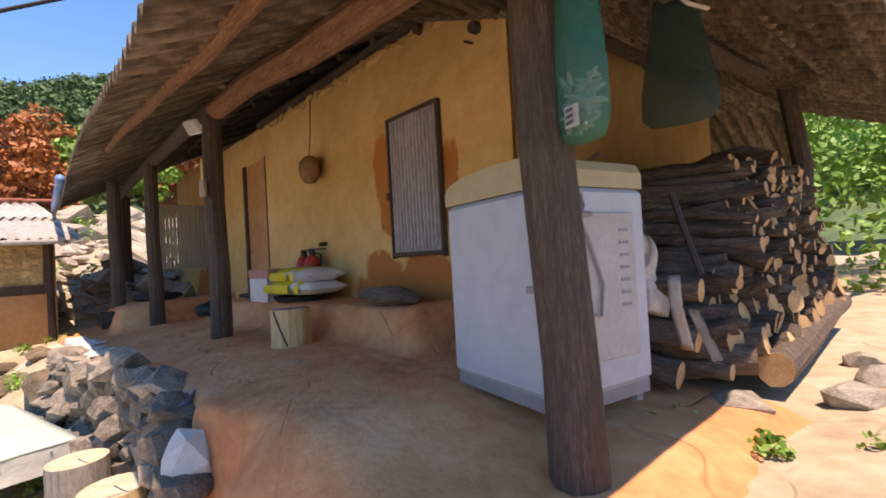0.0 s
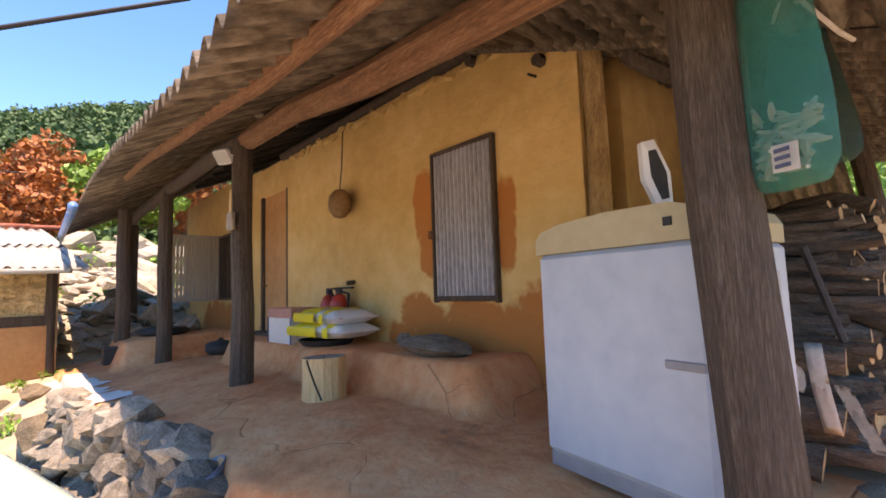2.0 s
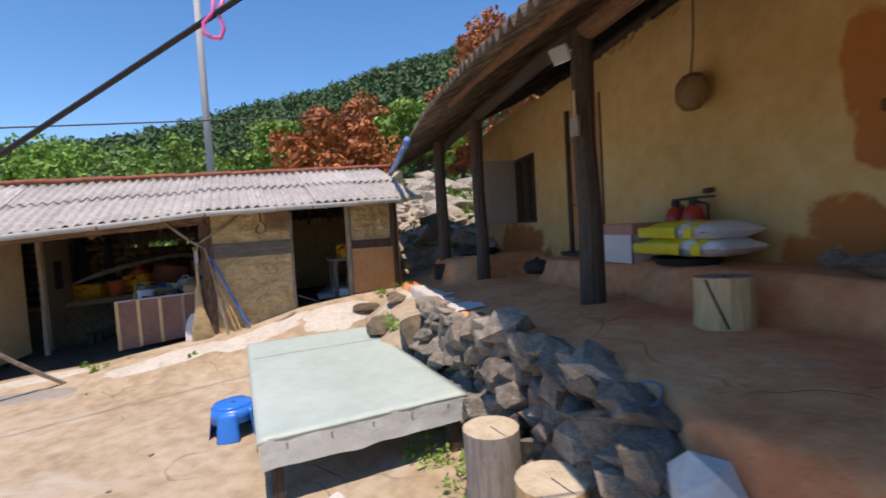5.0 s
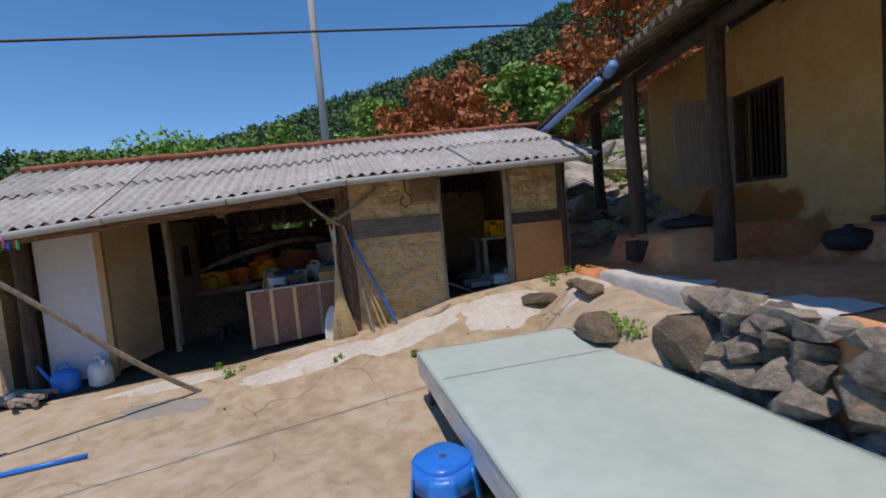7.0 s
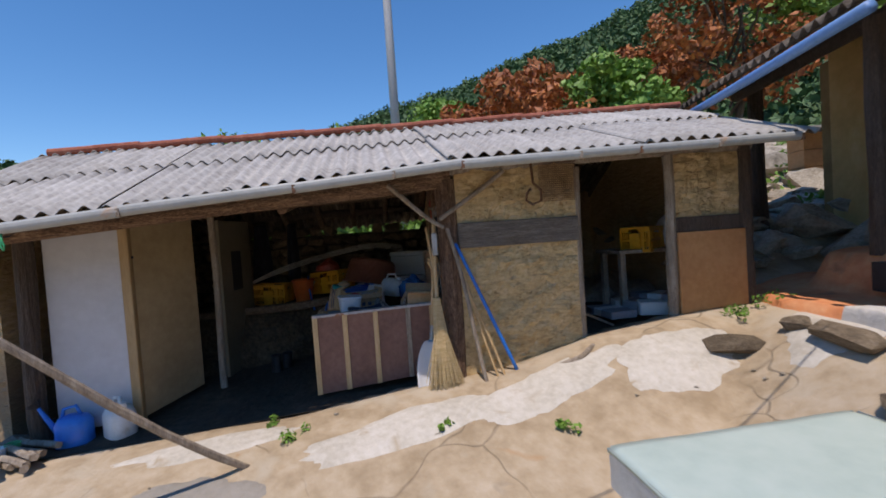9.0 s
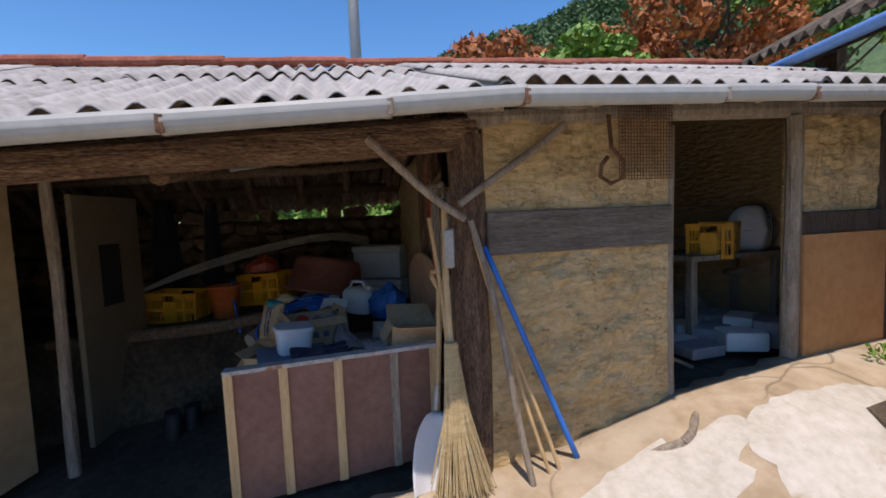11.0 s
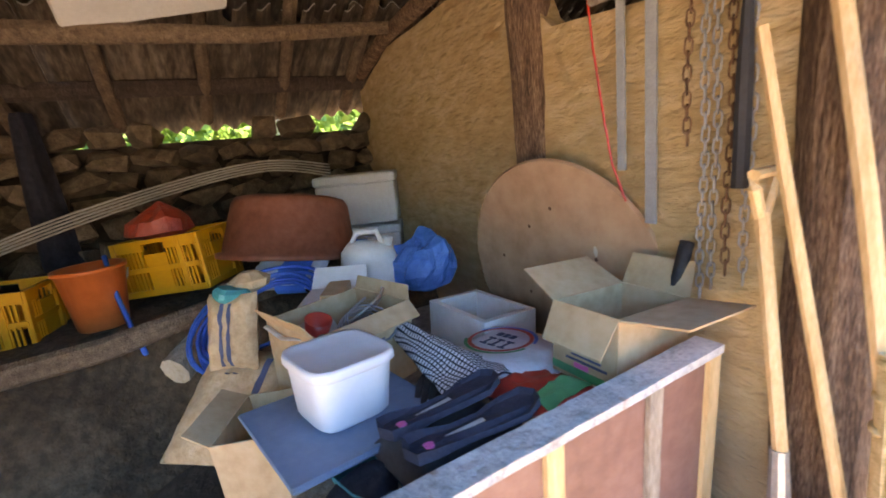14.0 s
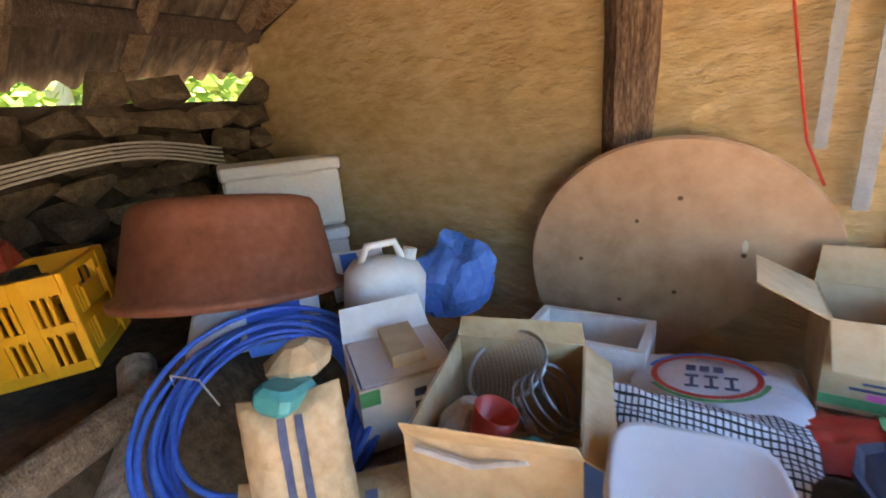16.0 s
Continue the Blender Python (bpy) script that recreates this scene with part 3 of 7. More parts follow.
def wall_piece(b, x0, x1, z0, z1, y0=1.0, y1=1.2):
    """A slab of plaster with a hand-smoothed, slightly uneven face."""
    nx, nz = max(3, int((x1 - x0) / 0.07)), max(3, int((z1 - z0) / 0.09))

    def fn(u, v):
        x, z = x0 + (x1 - x0) * u, z0 + (z1 - z0) * v
        e = min(1, 12 * min(u, 1 - u, v, 1 - v))
        return (x, y0 - 0.018 * e * noise.noise((x * 1.3, 3, z * 1.3)) - 0.006 * e * noise.noise((x * 6, 3, z * 6)), z)
    b.grid(nx, nz, fn)
    b.box(x0, y0 + 0.03, z0, x1, y1, z1)


WIN = (1.24, 1.84, 1.66, 2.74)
w = Build()
for x0, x1, z0, z1 in ((-6.4, -4.17, 0.7, 3.5), (-4.17, -3.40, 0.7, 1.66), (-4.17, -3.40, 2.70, 3.5), (-3.40, -2.34, 0.7, 3.42), (-2.34, -1.48, 3.02, 3.40),
                       (-2.34, -1.48, 0.7, 1.24), (-1.48, WIN[0], 0.7, 3.36), (WIN[0], WIN[1], 0.7, WIN[2]), (WIN[0], WIN[1], WIN[3], 3.32), (WIN[1], 2.48, 0.7, 3.30)):
    wall_piece(w, x0, x1, z0, z1)
solid("wall_front", w, M_WALL, HM, "ochre mud plaster wall with red clay repairs", "wall", kind="structure", shade=False)
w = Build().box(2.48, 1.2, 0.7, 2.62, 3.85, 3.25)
solid("wall_end", w, M_ENDWALL, HM, "ochre plaster gable wall, shade put into its colour", "wall", kind="structure")
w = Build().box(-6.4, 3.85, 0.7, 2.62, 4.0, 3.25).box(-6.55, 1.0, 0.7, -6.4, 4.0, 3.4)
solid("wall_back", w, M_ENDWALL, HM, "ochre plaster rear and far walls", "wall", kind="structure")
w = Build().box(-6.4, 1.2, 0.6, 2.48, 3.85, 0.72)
solid("floor_house", w, M_SOIL, HM, "earthen floor inside the house, darkened by colour", "floor", kind="structure")
cp = Build().tube([(2.57, 1.05, 0.9), (2.55, 1.04, 1.8), (2.555, 1.045, 2.6), (2.54, 1.05, 3.12)], [0.07, 0.062, 0.06, 0.066], 9, wobble=0.16, seed=2)
solid("corner_post", cp, material("clay_smeared_post", [(0.26, 0.15, 0.07), (0.45, 0.29, 0.13), (0.56, 0.4, 0.2)], 7, 0.95, 0.8, 18, stretch=(3, 3, 0.6)), HM, "timber corner post smeared with ochre clay", "post", kind="structure")


def sheet_front(b, x0, x1, y0, y1, lift):
    """One corrugated sheet on the front or back slope."""
    n = int(round((x1 - x0) / 0.13)) * 8 + 1
    z = lambda x, y: roof_z(x, y) + 0.034 * math.cos(2 * math.pi * x / 0.13) + lift
    b.slab(n, 4, lambda u, v: (x0 + (x1 - x0) * u, y0 + (y1 - y0) * v, z(x0 + (x1 - x0) * u, y0 + (y1 - y0) * v)), 0.008)


roof = thing("roof_house", HM, "sagging corrugated roof of dark brown slate sheets", "roof", kind="structure")
k = 0
for i in range(12):
    x0 = -6.9 + i * 0.91
    for y0, y1 in ((-0.87, 0.85), (0.75, 2.52)):
        k += 1
        b = Build()
        sheet_front(b, x0, x0 + 0.97, y0, y1, 0.012 * (i % 2) + (0.018 if y0 > 0 else 0))
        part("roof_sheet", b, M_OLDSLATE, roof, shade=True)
b = Build()
for i in range(11):
    sheet_front(b, -6.9 + i * 0.91, -5.93 + i * 0.91, 2.48, 5.95, 0.0)
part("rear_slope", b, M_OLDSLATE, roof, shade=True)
for j in range(8):
    y0 = -0.88 + j * 0.91
    b = Build()
    n = 7 * 8 + 1

    def zz(u, v, y0=y0, j=j):
        y = y0 + 0.95 * u
        hx = 4.0
        while hx > 1.5 and table(hx, EAVE) + SLOPE * (min(y, 2 * RIDGE_Y - y) + 0.95) > 2.42 + 0.40 * (END_X - hx) + 0.05 * max(0, y - 1):
            hx -= 0.03
        xin = 4.08 - (4.08 - hx) * v
        zf = table(xin, EAVE) + SLOPE * (min(y, 2 * RIDGE_Y - y) + 0.95)
        ze = 2.42 + 0.40 * (END_X - xin) + 0.05 * max(0, y - 1)
        return (xin, y, min(ze, zf + 0.03) + 0.028 * math.cos(2 * math.pi * y / 0.13) + 0.012 * (j % 2) + 0.02)
    b.slab(n, 14, zz, 0.008)
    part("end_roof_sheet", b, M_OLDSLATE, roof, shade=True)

POSTS = [(3.47, -0.02, 0.0, 0.082, 2.75), (0.0, 0.0, 0.0, 0.085, 3.0), (-2.87, -0.02, 0.0, 0.085, 3.1), (-4.04, -0.32, 0.0, 0.09, 3.0), (-6.35, 0.08, 0.0, 0.09, 3.1)]
for i, (x, y, _, r, top) in enumerate(POSTS):
    base = terrace_z(x, y) - 0.03 if i else 0.7
    lean = -0.07 if i == 0 else 0.0
    b = Build().tube([(x - lean * 0.1, y, base), (x + lean * 0.25, y + 0.01, base + 0.6), (x + lean * 0.6, y - 0.01, base + 1.2), (x + lean, y, top)], [r * 1.08, r, r * 0.97, r * 0.95], 9, wobble=0.05, seed=i)
    solid("veranda_post", b, M_DARKWOOD, HM, ("thick cracked" if i == 0 else "dark weathered") + " timber veranda post on the clay floor", "post", "veranda posts", shade=False)
b = Build().tube([(3.42, 3.3, 1.0), (3.46, 3.3, 2.2), (3.36, 3.3, 3.05)], [0.075, 0.07, 0.065], 9, wobble=0.06, seed=9)
solid("veranda_post", b, M_DARKWOOD, HM, "dark crooked timber post behind the firewood", "post", "veranda posts")

# logs that carry the eaves
BEAMS = [([(0.02, 0.02, 2.99), (1.0, 0.0, 2.93), (1.9, 0.0, 2.80), (2.7, 0.0, 2.74), (3.5, 0.0, 2.70)], [0.075, 0.08, 0.085, 0.085, 0.08], M_REDWOOD, "bare reddish log beam under the eaves"),
         ([(-2.9, 0.0, 3.12), (-1.8, 0.02, 3.1), (-0.8, 0.0, 3.06), (0.05, 0.02, 3.02)], [0.07, 0.075, 0.075, 0.07], M_DARKWOOD, "dark log beam under the eaves"),
         ([(-6.6, -0.02, 3.1), (-4.5, 0.0, 3.14), (-2.8, 0.02, 3.12)], 0.07, M_DARKWOOD, "dark log beam under the eaves"),
         ([(-2.0, -0.55, 3.02), (-0.9, -0.56, 2.94), (0.2, -0.54, 2.83), (1.1, -0.56, 2.72), (1.9, -0.55, 2.62), (2.9, -0.52, 2.58)], [0.03, 0.035, 0.04, 0.042, 0.045, 0.04], M_REDWOOD, "crooked stripped pole under the eave sheets"),
         ([(-1.6, 1.0, 3.42), (-0.2, 1.02, 3.42), (1.2, 1.02, 3.41), (2.4, 1.02, 3.34)], 0.05, M_DARKWOOD, "sooty wall plate log above the plaster"),
         ([(3.45, -0.3, 2.68), (3.42, 1.5, 2.76), (3.4, 3.5, 2.95), (3.4, 5.2, 2.95)], 0.07, M_DARKWOOD, "dark log beam above the firewood"),
         ([(2.55, 0.6, 3.14), (2.57, 1.3, 3.2), (2.6, 4.2, 3.2)], 0.07, M_DARKWOOD, "dark beam end over the corner")]
for i, (pts, r, m, lab) in enumerate(BEAMS):
    solid("eave_log", Build().tube(pts, r, 9, wobble=0.06, seed=20 + i), m, HM, lab, "beam", "eave logs")
for i in range(17):
    x = -5.6 + i * 0.56
    b = Build().tube(bent((x, 0.95, roof_z(x, 0.95) - 0.07), (x + 0.08, 2.3, roof_z(x, 2.3) - 0.09), 0.04, 6, i), [0.04, 0.045, 0.05, 0.05, 0.05, 0.05], 7, wobble=0.1, seed=i)
    solid("rafter", b, M_DARKWOOD, HM, "sooty round rafter under the slate sheets", "rafter", "house rafters")

for i, (x, z) in enumerate(((0.45, 3.06), (0.9, 3.03), (1.25, 2.99), (1.7, 2.93), (2.2, 2.87))):
    b = Build().box(-0.09, -0.03, -0.012, 0.09, 0.03, 0.012, bevel=0.004)
    solid("wood_wedge", b, M_GREYWOOD, HM @ pose(x, -0.03, z, 10 * (i % 3), 18 - 9 * (i % 4), 12 * i - 20), "split wood wedge driven in over the beam", "wedge", "wedges over the beam")
# ragged lumps of plaster along the wall head
for i in range(26):
    x = -1.35 + i * 0.148
    me = rock_mesh("plaster_lump", 300 + i % 6, M_LUMP, 14, 0.2, 0.09, 0.10)
    ob = tagged(new("plaster_lump", me), "ragged lump of ochre plaster at the wall head", "plaster", "plaster lumps", "structure")
    ob.matrix_world = HM @ pose(x, 1.0, table(x, [(-1.5, 3.35), (1.2, 3.31), (2.4, 3.29)]) + R.uniform(-0.02, 0.02), R.uniform(-15, 15), R.uniform(-20, 20), R.uniform(-12, 12))

# window with ribbed plastic, door, open shutter
win = thing("window_1", HM @ pose(1.54, 0.99, 1.66), "closed window covered with ribbed grey plastic", "window", kind="structure")
b = Build()
for x0, x1, z0, z1 in ((-0.312, -0.29, -0.03, 1.085), (0.29, 0.314, -0.03, 1.085), (-0.29, 0.29, 1.06, 1.085), (-0.29, 0.29, -0.02, 0.015)):
    b.box(x0, -0.035, z0, x1, 0.06, z1, bevel=0.006)
part("window_frame", b, M_DARKWOOD, win)
b = Build()
b.grid(150, 3, lambda u, v: (-0.29 + 0.58 * u, 0.0 - 0.02 * math.sin(u * 2 * math.pi * 14), 0.015 + 1.045 * v))
part("ribbed_sheet", b, M_WINPLASTIC, win, shade=True)
b = Build().box(-0.335, -0.05, 0.44, -0.30, -0.03, 0.50, bevel=0.004)
part("latch", b, M_RUST, win)
door = thing("door_1", HM @ pose(-1.91, 1.03, 1.24), "closed orange-brown door in the mud wall", "door", kind="structure")
part("door_leaf", Build().box(-0.37, 0, 0, 0.41, 0.04, 1.78), M_ORANGEPANEL, door)
b = Build().box(-0.43, -0.04, 0, -0.37, 0.06, 1.78).box(0.38, -0.03, 0, 0.43, 0.06, 1.78)
part("door_frame", b, M_DARKWOOD, door)
part("door_handle", Build().tube([(-0.3, -0.05, 0.6), (-0.3, -0.05, 0.75)], 0.012, 6).tube([(-0.3, 0, 0.6), (-0.3, -0.05, 0.6)], 0.01, 6), M_RUST, door)
part("threshold", Build().box(-0.45, -0.16, -0.03, 0.45, 0.02, 0.02, bevel=0.008), M_DARKWOOD, door)
win = thing("window_2", HM @ pose(-3.78, 1.0, 1.66), "dark window with bars and an open slatted shutter", "window", kind="structure")
b = Build()
for x0, x1, z0, z1 in ((-0.39, -0.35, 0, 1.04), (0.35, 0.39, 0, 1.04), (-0.35, 0.35, 1.0, 1.04), (-0.35, 0.35, 0, 0.04)):
    b.box(x0, -0.03, z0, x1, 0.08, z1, bevel=0.005)
part("window_frame", b, M_DARKWOOD, win)
for i in range(9):
    part("bar", Build().box(-0.3 + i * 0.075, 0.06, 0.04, -0.285 + i * 0.075, 0.075, 1.0), M_DARKWOOD, win)
sh = part("shutter", Build().box(-0.44, -0.74, 0.0, -0.41, -0.69, 1.05).box(-0.44, -0.05, 0, -0.41, -0.01, 1.05).box(-0.44, -0.69, 0, -0.41, -0.05, 0.05).box(-0.44, -0.69, 1.0, -0.41, -0.05, 1.05), M_LATTICE, win, "grey slatted wooden shutter")
for i in range(12):
    part("slat", Build().box(-0.435, -0.688 + i * 0.053, 0.05, -0.42, -0.645 + i * 0.053, 1.0), M_LATTICE, sh)

# ---- shed ----
GUT = [(-4.3, 1.68), (-3.11, 1.79), (-2.44, 1.85), (-0.86, 1.98), (0.23, 2.08), (3.3, 2.19)]
RDG = [(-4.1, 2.67), (0.0, 2.84), (4.2, 3.03)]
RQ = 1.7


def shed_z(p, q):
    e, r = table(p, GUT) + 0.06, table(p, RDG) - 0.02
    return r - (r - e) * (RQ - q) / (RQ + 0.5) if q < RQ else r - 0.56 * (q - RQ)


roof = thing("roof_shed", SM, "weathered grey corrugated slate roof with rust-red ridge", "roof", kind="structure")
for i in range(9):
    p0 = -4.2 + i * 0.86
    for q0, q1, lift in ((-0.575, 0.72, 0.0), (0.6, 1.72, 0.02), (1.68, 2.7, 0.02), (2.6, 3.55, 0.0)):
        b = Build()
        n = 57
        jit = R.uniform(-0.02, 0.02)
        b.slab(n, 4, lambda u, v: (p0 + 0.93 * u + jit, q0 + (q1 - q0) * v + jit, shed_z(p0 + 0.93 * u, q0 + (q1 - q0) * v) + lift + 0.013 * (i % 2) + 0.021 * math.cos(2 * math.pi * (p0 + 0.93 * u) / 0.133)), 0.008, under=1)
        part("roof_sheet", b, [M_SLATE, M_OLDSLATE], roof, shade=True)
for i in range(17):
    p = -4.1 + i * 0.47
    b = Build().tube([(p, RQ, table(p, RDG) + 0.03 + 0.008 * (i % 2)), (p + 0.49, RQ, table(p + 0.49, RDG) + 0.035 + 0.008 * (i % 2))], 0.04, 10)
    part("ridge_tile", b, M_REDTILE, roof)
gut = thing("gutter", SM, "pale painted metal gutter with rust stains", "gutter", kind="structure")
segs = [(-4.2, -3.2), (-3.2, -2.3), (-2.3, -1.1), (-1.1, -0.35), (-0.35, 0.2), (0.2, 1.2), (1.2, 1.75), (1.75, 2.5), (2.5, 3.35)]
for i, (a, c) in enumerate(segs):
    b = Build()
    o = 0.006 * (i % 2)
    b.slab(2, 9, lambda u, v: (a + (c - a) * u, -0.54 - o - 0.04 + 0.04 * math.cos(math.pi * (0.15 + 1.1 * v)) - 0.0, table(a + (c - a) * u, GUT) - 0.0 - o - 0.04 * math.sin(math.pi * (0.15 + 1.1 * v))), 0.004)
    b.box(a, -0.652 - o, 0, a + 0.001, -0.651 - o, 0.001)
    part("gutter_length", b, M_GUTTER, gut)
    part("gutter_joint", Build().box(c - 0.012, -0.625, table(c, GUT) - 0.045, c + 0.012, -0.535, table(c, GUT) + 0.008), M_GREYWOOD if i % 2 else M_RUST, gut)

# walls of the shed
w = Build()


def daub(b, p0, p1, z0, z1f, q0=0.0, thick=0.1):
    n, k = max(3, int((p1 - p0) / 0.025)), 75

    def fn(u, v):
        p = p0 + (p1 - p0) * u
        z = z0 + (z1f(p) - z0) * v
        e = min(1, 9 * min(u, 1 - u))
        return (p, q0 - e * (0.028 * noise.noise((p * 3, 7, z * 3)) + 0.022 * noise.noise((p * 9, 7, z * 9)) + 0.03 * max(0.0, noise.noise((p * 4, 3, z * 13)) - 0.12) + 0.012 * noise.noise((p * 26, 5, z * 30))), z)
    b.grid(n, k, fn)
    b.box(p0, q0 + 0.025, z0, p1, q0 + thick, z1f((p0 + p1) / 2) - 0.06)


daub(w, 0.24, 1.43, 0.15, lambda p: 2.1 + 0.04 * p)
daub(w, 2.46, 3.28, 0.4, lambda p: 2.16)
solid("wall_shed_front", w, M_SHEDMUD, SM, "cracked mud daub wall between shed posts", "wall", kind="structure")
w = Build()
top = [(0.0, 1.74), (0.98, 1.82), (1.1, 2.05), (1.5, 2.12), (2.6, 2.10), (3.25, 1.93)]


def inner(u, v):
    q = 0.08 + 3.2 * u
    z = 0.15 + (table(q, top) - 0.15) * v
    return (0.115 + 0.075 * q + 0.012 * noise.noise((q * 2.5, 1, z * 2.5)) + 0.006 * noise.noise((q * 9, 1, z * 9)), q, z)


w.grid(60, 36, inner)
w.grid(60, 36, lambda u, v: tuple(a + c for a, c in zip(inner(u, v), (0.1, 0, 0))), flip=True)
w.grid(60, 2, lambda u, v: (inner(u, 1)[0] + 0.1 * v, *inner(u, 1)[1:]))
solid("wall_partition", w, M_INNERMUD, SM, "ochre mud partition wall, greyer and darker at its foot", "wall", kind="structure")
# The left gable is never in view; added to block sky light.
for nm, w, lab in (("wall_shed_left", Build().box(-4.0, 0.5, -0.1, -3.88, 3.5, 1.6), "mud wall that closes the open end of the shed"),
                   ("wall_shed_right", Build().box(3.28, 0.02, 0.3, 3.4, 3.4, 2.3), "mud end wall of the store room"),
                   ("wall_gable_right", Build().box(3.3, 0.5, 2.3, 3.38, 2.9, 2.6), "mud gable over the store room"),
                   ("wall_store_rear", Build().box(0.45, 3.25, 0.3, 3.28, 3.4, 2.62), "mud rear wall of the store room"),
                   ("wall_gable_left", Build().add([(x, q, z) for x in (-4.0, -3.88) for q, z in ((-0.3, 1.66), (0.5, 1.602), (3.5, 1.602), (1.7, 2.6))], [(0, 3, 2, 1), (4, 5, 6, 7), (0, 4, 7, 3), (3, 7, 6, 2), (0, 1, 5, 4), (1, 2, 6, 5)]), "unseen gable added to keep sky light out of the shed")):
    solid(nm, w, M_INNERMUD, SM, lab, "wall", kind="structure")
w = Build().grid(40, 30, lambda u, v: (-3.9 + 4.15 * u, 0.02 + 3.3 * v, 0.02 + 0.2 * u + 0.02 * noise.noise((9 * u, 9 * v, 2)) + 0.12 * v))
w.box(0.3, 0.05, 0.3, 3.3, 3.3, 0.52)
solid("floor_shed", w, M_SOIL, SM, "trodden soil floor of the shed, shade put into its colour", "floor", kind="structure", shade=True)
plank = Build().box(0.24, -0.035, 1.42, 1.43, -0.004, 1.64, bevel=0.006)
solid("band_plank", plank, M_BAND, SM, "wide grey plank across the daub wall", "plank", kind="structure")
solid("band_plank", Build().box(2.47, -0.035, 1.42, 3.26, -0.004, 1.56, bevel=0.006), M_DARKWOOD, SM, "dark plank across the end wall", "plank", kind="structure")
solid("door_panel", Build().box(2.48, -0.05, 0.5, 3.25, -0.02, 1.42, bevel=0.004), M_ORANGEPANEL, SM, "orange wood panel under the band", "panel", kind="structure")

# posts and beams of the shed
for i, (p, q, r, z0, z1, m, lab) in enumerate(((0.16, 0.06, 0.105, 0.1, 2.02, M_BARKPOST, "thick flaking corner post of the shed"), (1.45, 0.02, 0.035, 0.4, 2.08, M_GREYWOOD, "thin grey door post"), (2.43, 0.0, 0.05, 0.4, 2.15, M_GREYWOOD, "grey timber door post of the shed"),
                                               (3.3, 0.0, 0.07, 0.4, 2.2, M_DARKWOOD, "dark end post of the shed"), (-3.55, 0.35, 0.075, -0.05, 1.9, M_DARKWOOD, "dark end post by the white panel"), (0.21, 1.09, 0.09, 1.0, 2.35, M_BARKPOST, "flaking post set in the mud partition"),
                                               (-2.25, 1.1, 0.035, 0.1, 1.95, M_GREYWOOD, "thin pole standing in the shed mouth"))):
    b = Build().tube(bent((p, q, z0), (p + (0.0 if i else 0.0), q, z1), 0.012, 7, i), r, 10, wobble=0.09, seed=40 + i)
    solid("shed_post", b, m, SM, lab, "post", "shed posts")
for i, (pts, r, m, lab) in enumerate((
        ([(-3.9, 0.03, 1.74), (-1.62, 0.05, 1.91), (-0.43, 0.04, 1.99), (0.1, 0.05, 2.035), (0.2, 0.05, 2.04)], [0.07, 0.075, 0.085, 0.09, 0.09], M_BARK, "thick peeling log beam over the shed mouth"),
        ([(0.16, 0.03, 2.10), (1.4, 0.03, 2.16), (2.5, 0.03, 2.20), (3.4, 0.03, 2.22)], 0.055, M_GREYWOOD, "grey log plate over the daub wall"),
        ([(-3.9, 1.72, 2.58), (-1.0, 1.7, 2.68), (0.3, 1.7, 2.74), (3.3, 1.7, 2.88)], 0.06, M_DARKWOOD, "ridge log of the shed"),
        ([(-3.8, 3.1, 1.93), (-1.5, 3.08, 1.95), (0.3, 3.1, 1.97)], 0.05, M_DARKWOOD, "purlin log at the rear of the shed"),
        ([(-3.2, 1.25, 2.02), (-1.2, 1.2, 2.1), (0.2, 1.1, 2.16)], 0.055, M_BARK, "tie beam log inside the shed"),
        ([(0.02, 1.16, 2.06), (0.16, 1.7, 2.15), (0.25, 2.5, 2.13), (0.3, 3.2, 1.99)], 0.045, M_BARK, "crooked branch along the top of the partition"),
        ([(-3.4, 2.3, 1.98), (-1.6, 2.28, 2.05), (-0.6, 2.32, 2.08), (0.2, 2.3, 2.14)], [0.04, 0.045, 0.04, 0.035], M_RAFTER, "thin purlin log inside the shed"),
        ([(-1.32, 0.1, 1.86), (-1.25, 0.8, 1.98), (-1.2, 1.5, 2.25)], 0.05, M_BARK, "short brace log under the roof"),
        ([(-0.9, 0.1, 1.93), (-0.75, 0.7, 1.98), (-0.62, 1.3, 2.15)], 0.03, M_GREYWOOD, "thin brace pole under the roof"))):
    solid("shed_beam", Build().tube(pts, r, 10, wobble=0.09, seed=60 + i), m, SM, lab, "beam", "shed beams")
for i in range(15):
    p = -3.9 + i * 0.51
    for q0, q1 in ((-0.35, 1.7), (1.7, 3.35)):
        b = Build().tube(bent((p, q0, shed_z(p, q0) - 0.075), (p + 0.05, q1, shed_z(p, q1) - 0.075), 0.02, 5, i), 0.04, 8, wobble=0.08, seed=i, capslot=1)
        solid("shed_rafter", b, [M_RAFTER, M_PALEWOOD], SM, "round rafter log under the slate", "rafter", "shed rafters")

# ---- stones of the terrace wall ----
ROCKS = [rock_mesh("stone", s, M_STONE, 14, 1.2, 0.95, 0.78) for s in range(7)]
TANROCKS = [rock_mesh("stone", 30 + s, M_TANSTONE, 15, 1.3, 0.9, 0.62) for s in range(6)]
PALEROCKS = [rock_mesh("stone", 50 + s, M_PALESTONE, 13, 1.3, 1.0, 0.6) for s in range(5)]


def put_rock(meshes, m, parent, size, name="stone"):
    ob = new(name, R.choice(meshes))
    ob.parent = parent
    ob.matrix_basis = m @ pose(0, 0, 0, R.uniform(-25, 25), R.uniform(-25, 25), R.uniform(0, 360)) @ Matrix.Diagonal((size * R.uniform(0.8, 1.25), size * R.uniform(0.8, 1.2), size * R.uniform(0.8, 1.2), 1))
    return ob


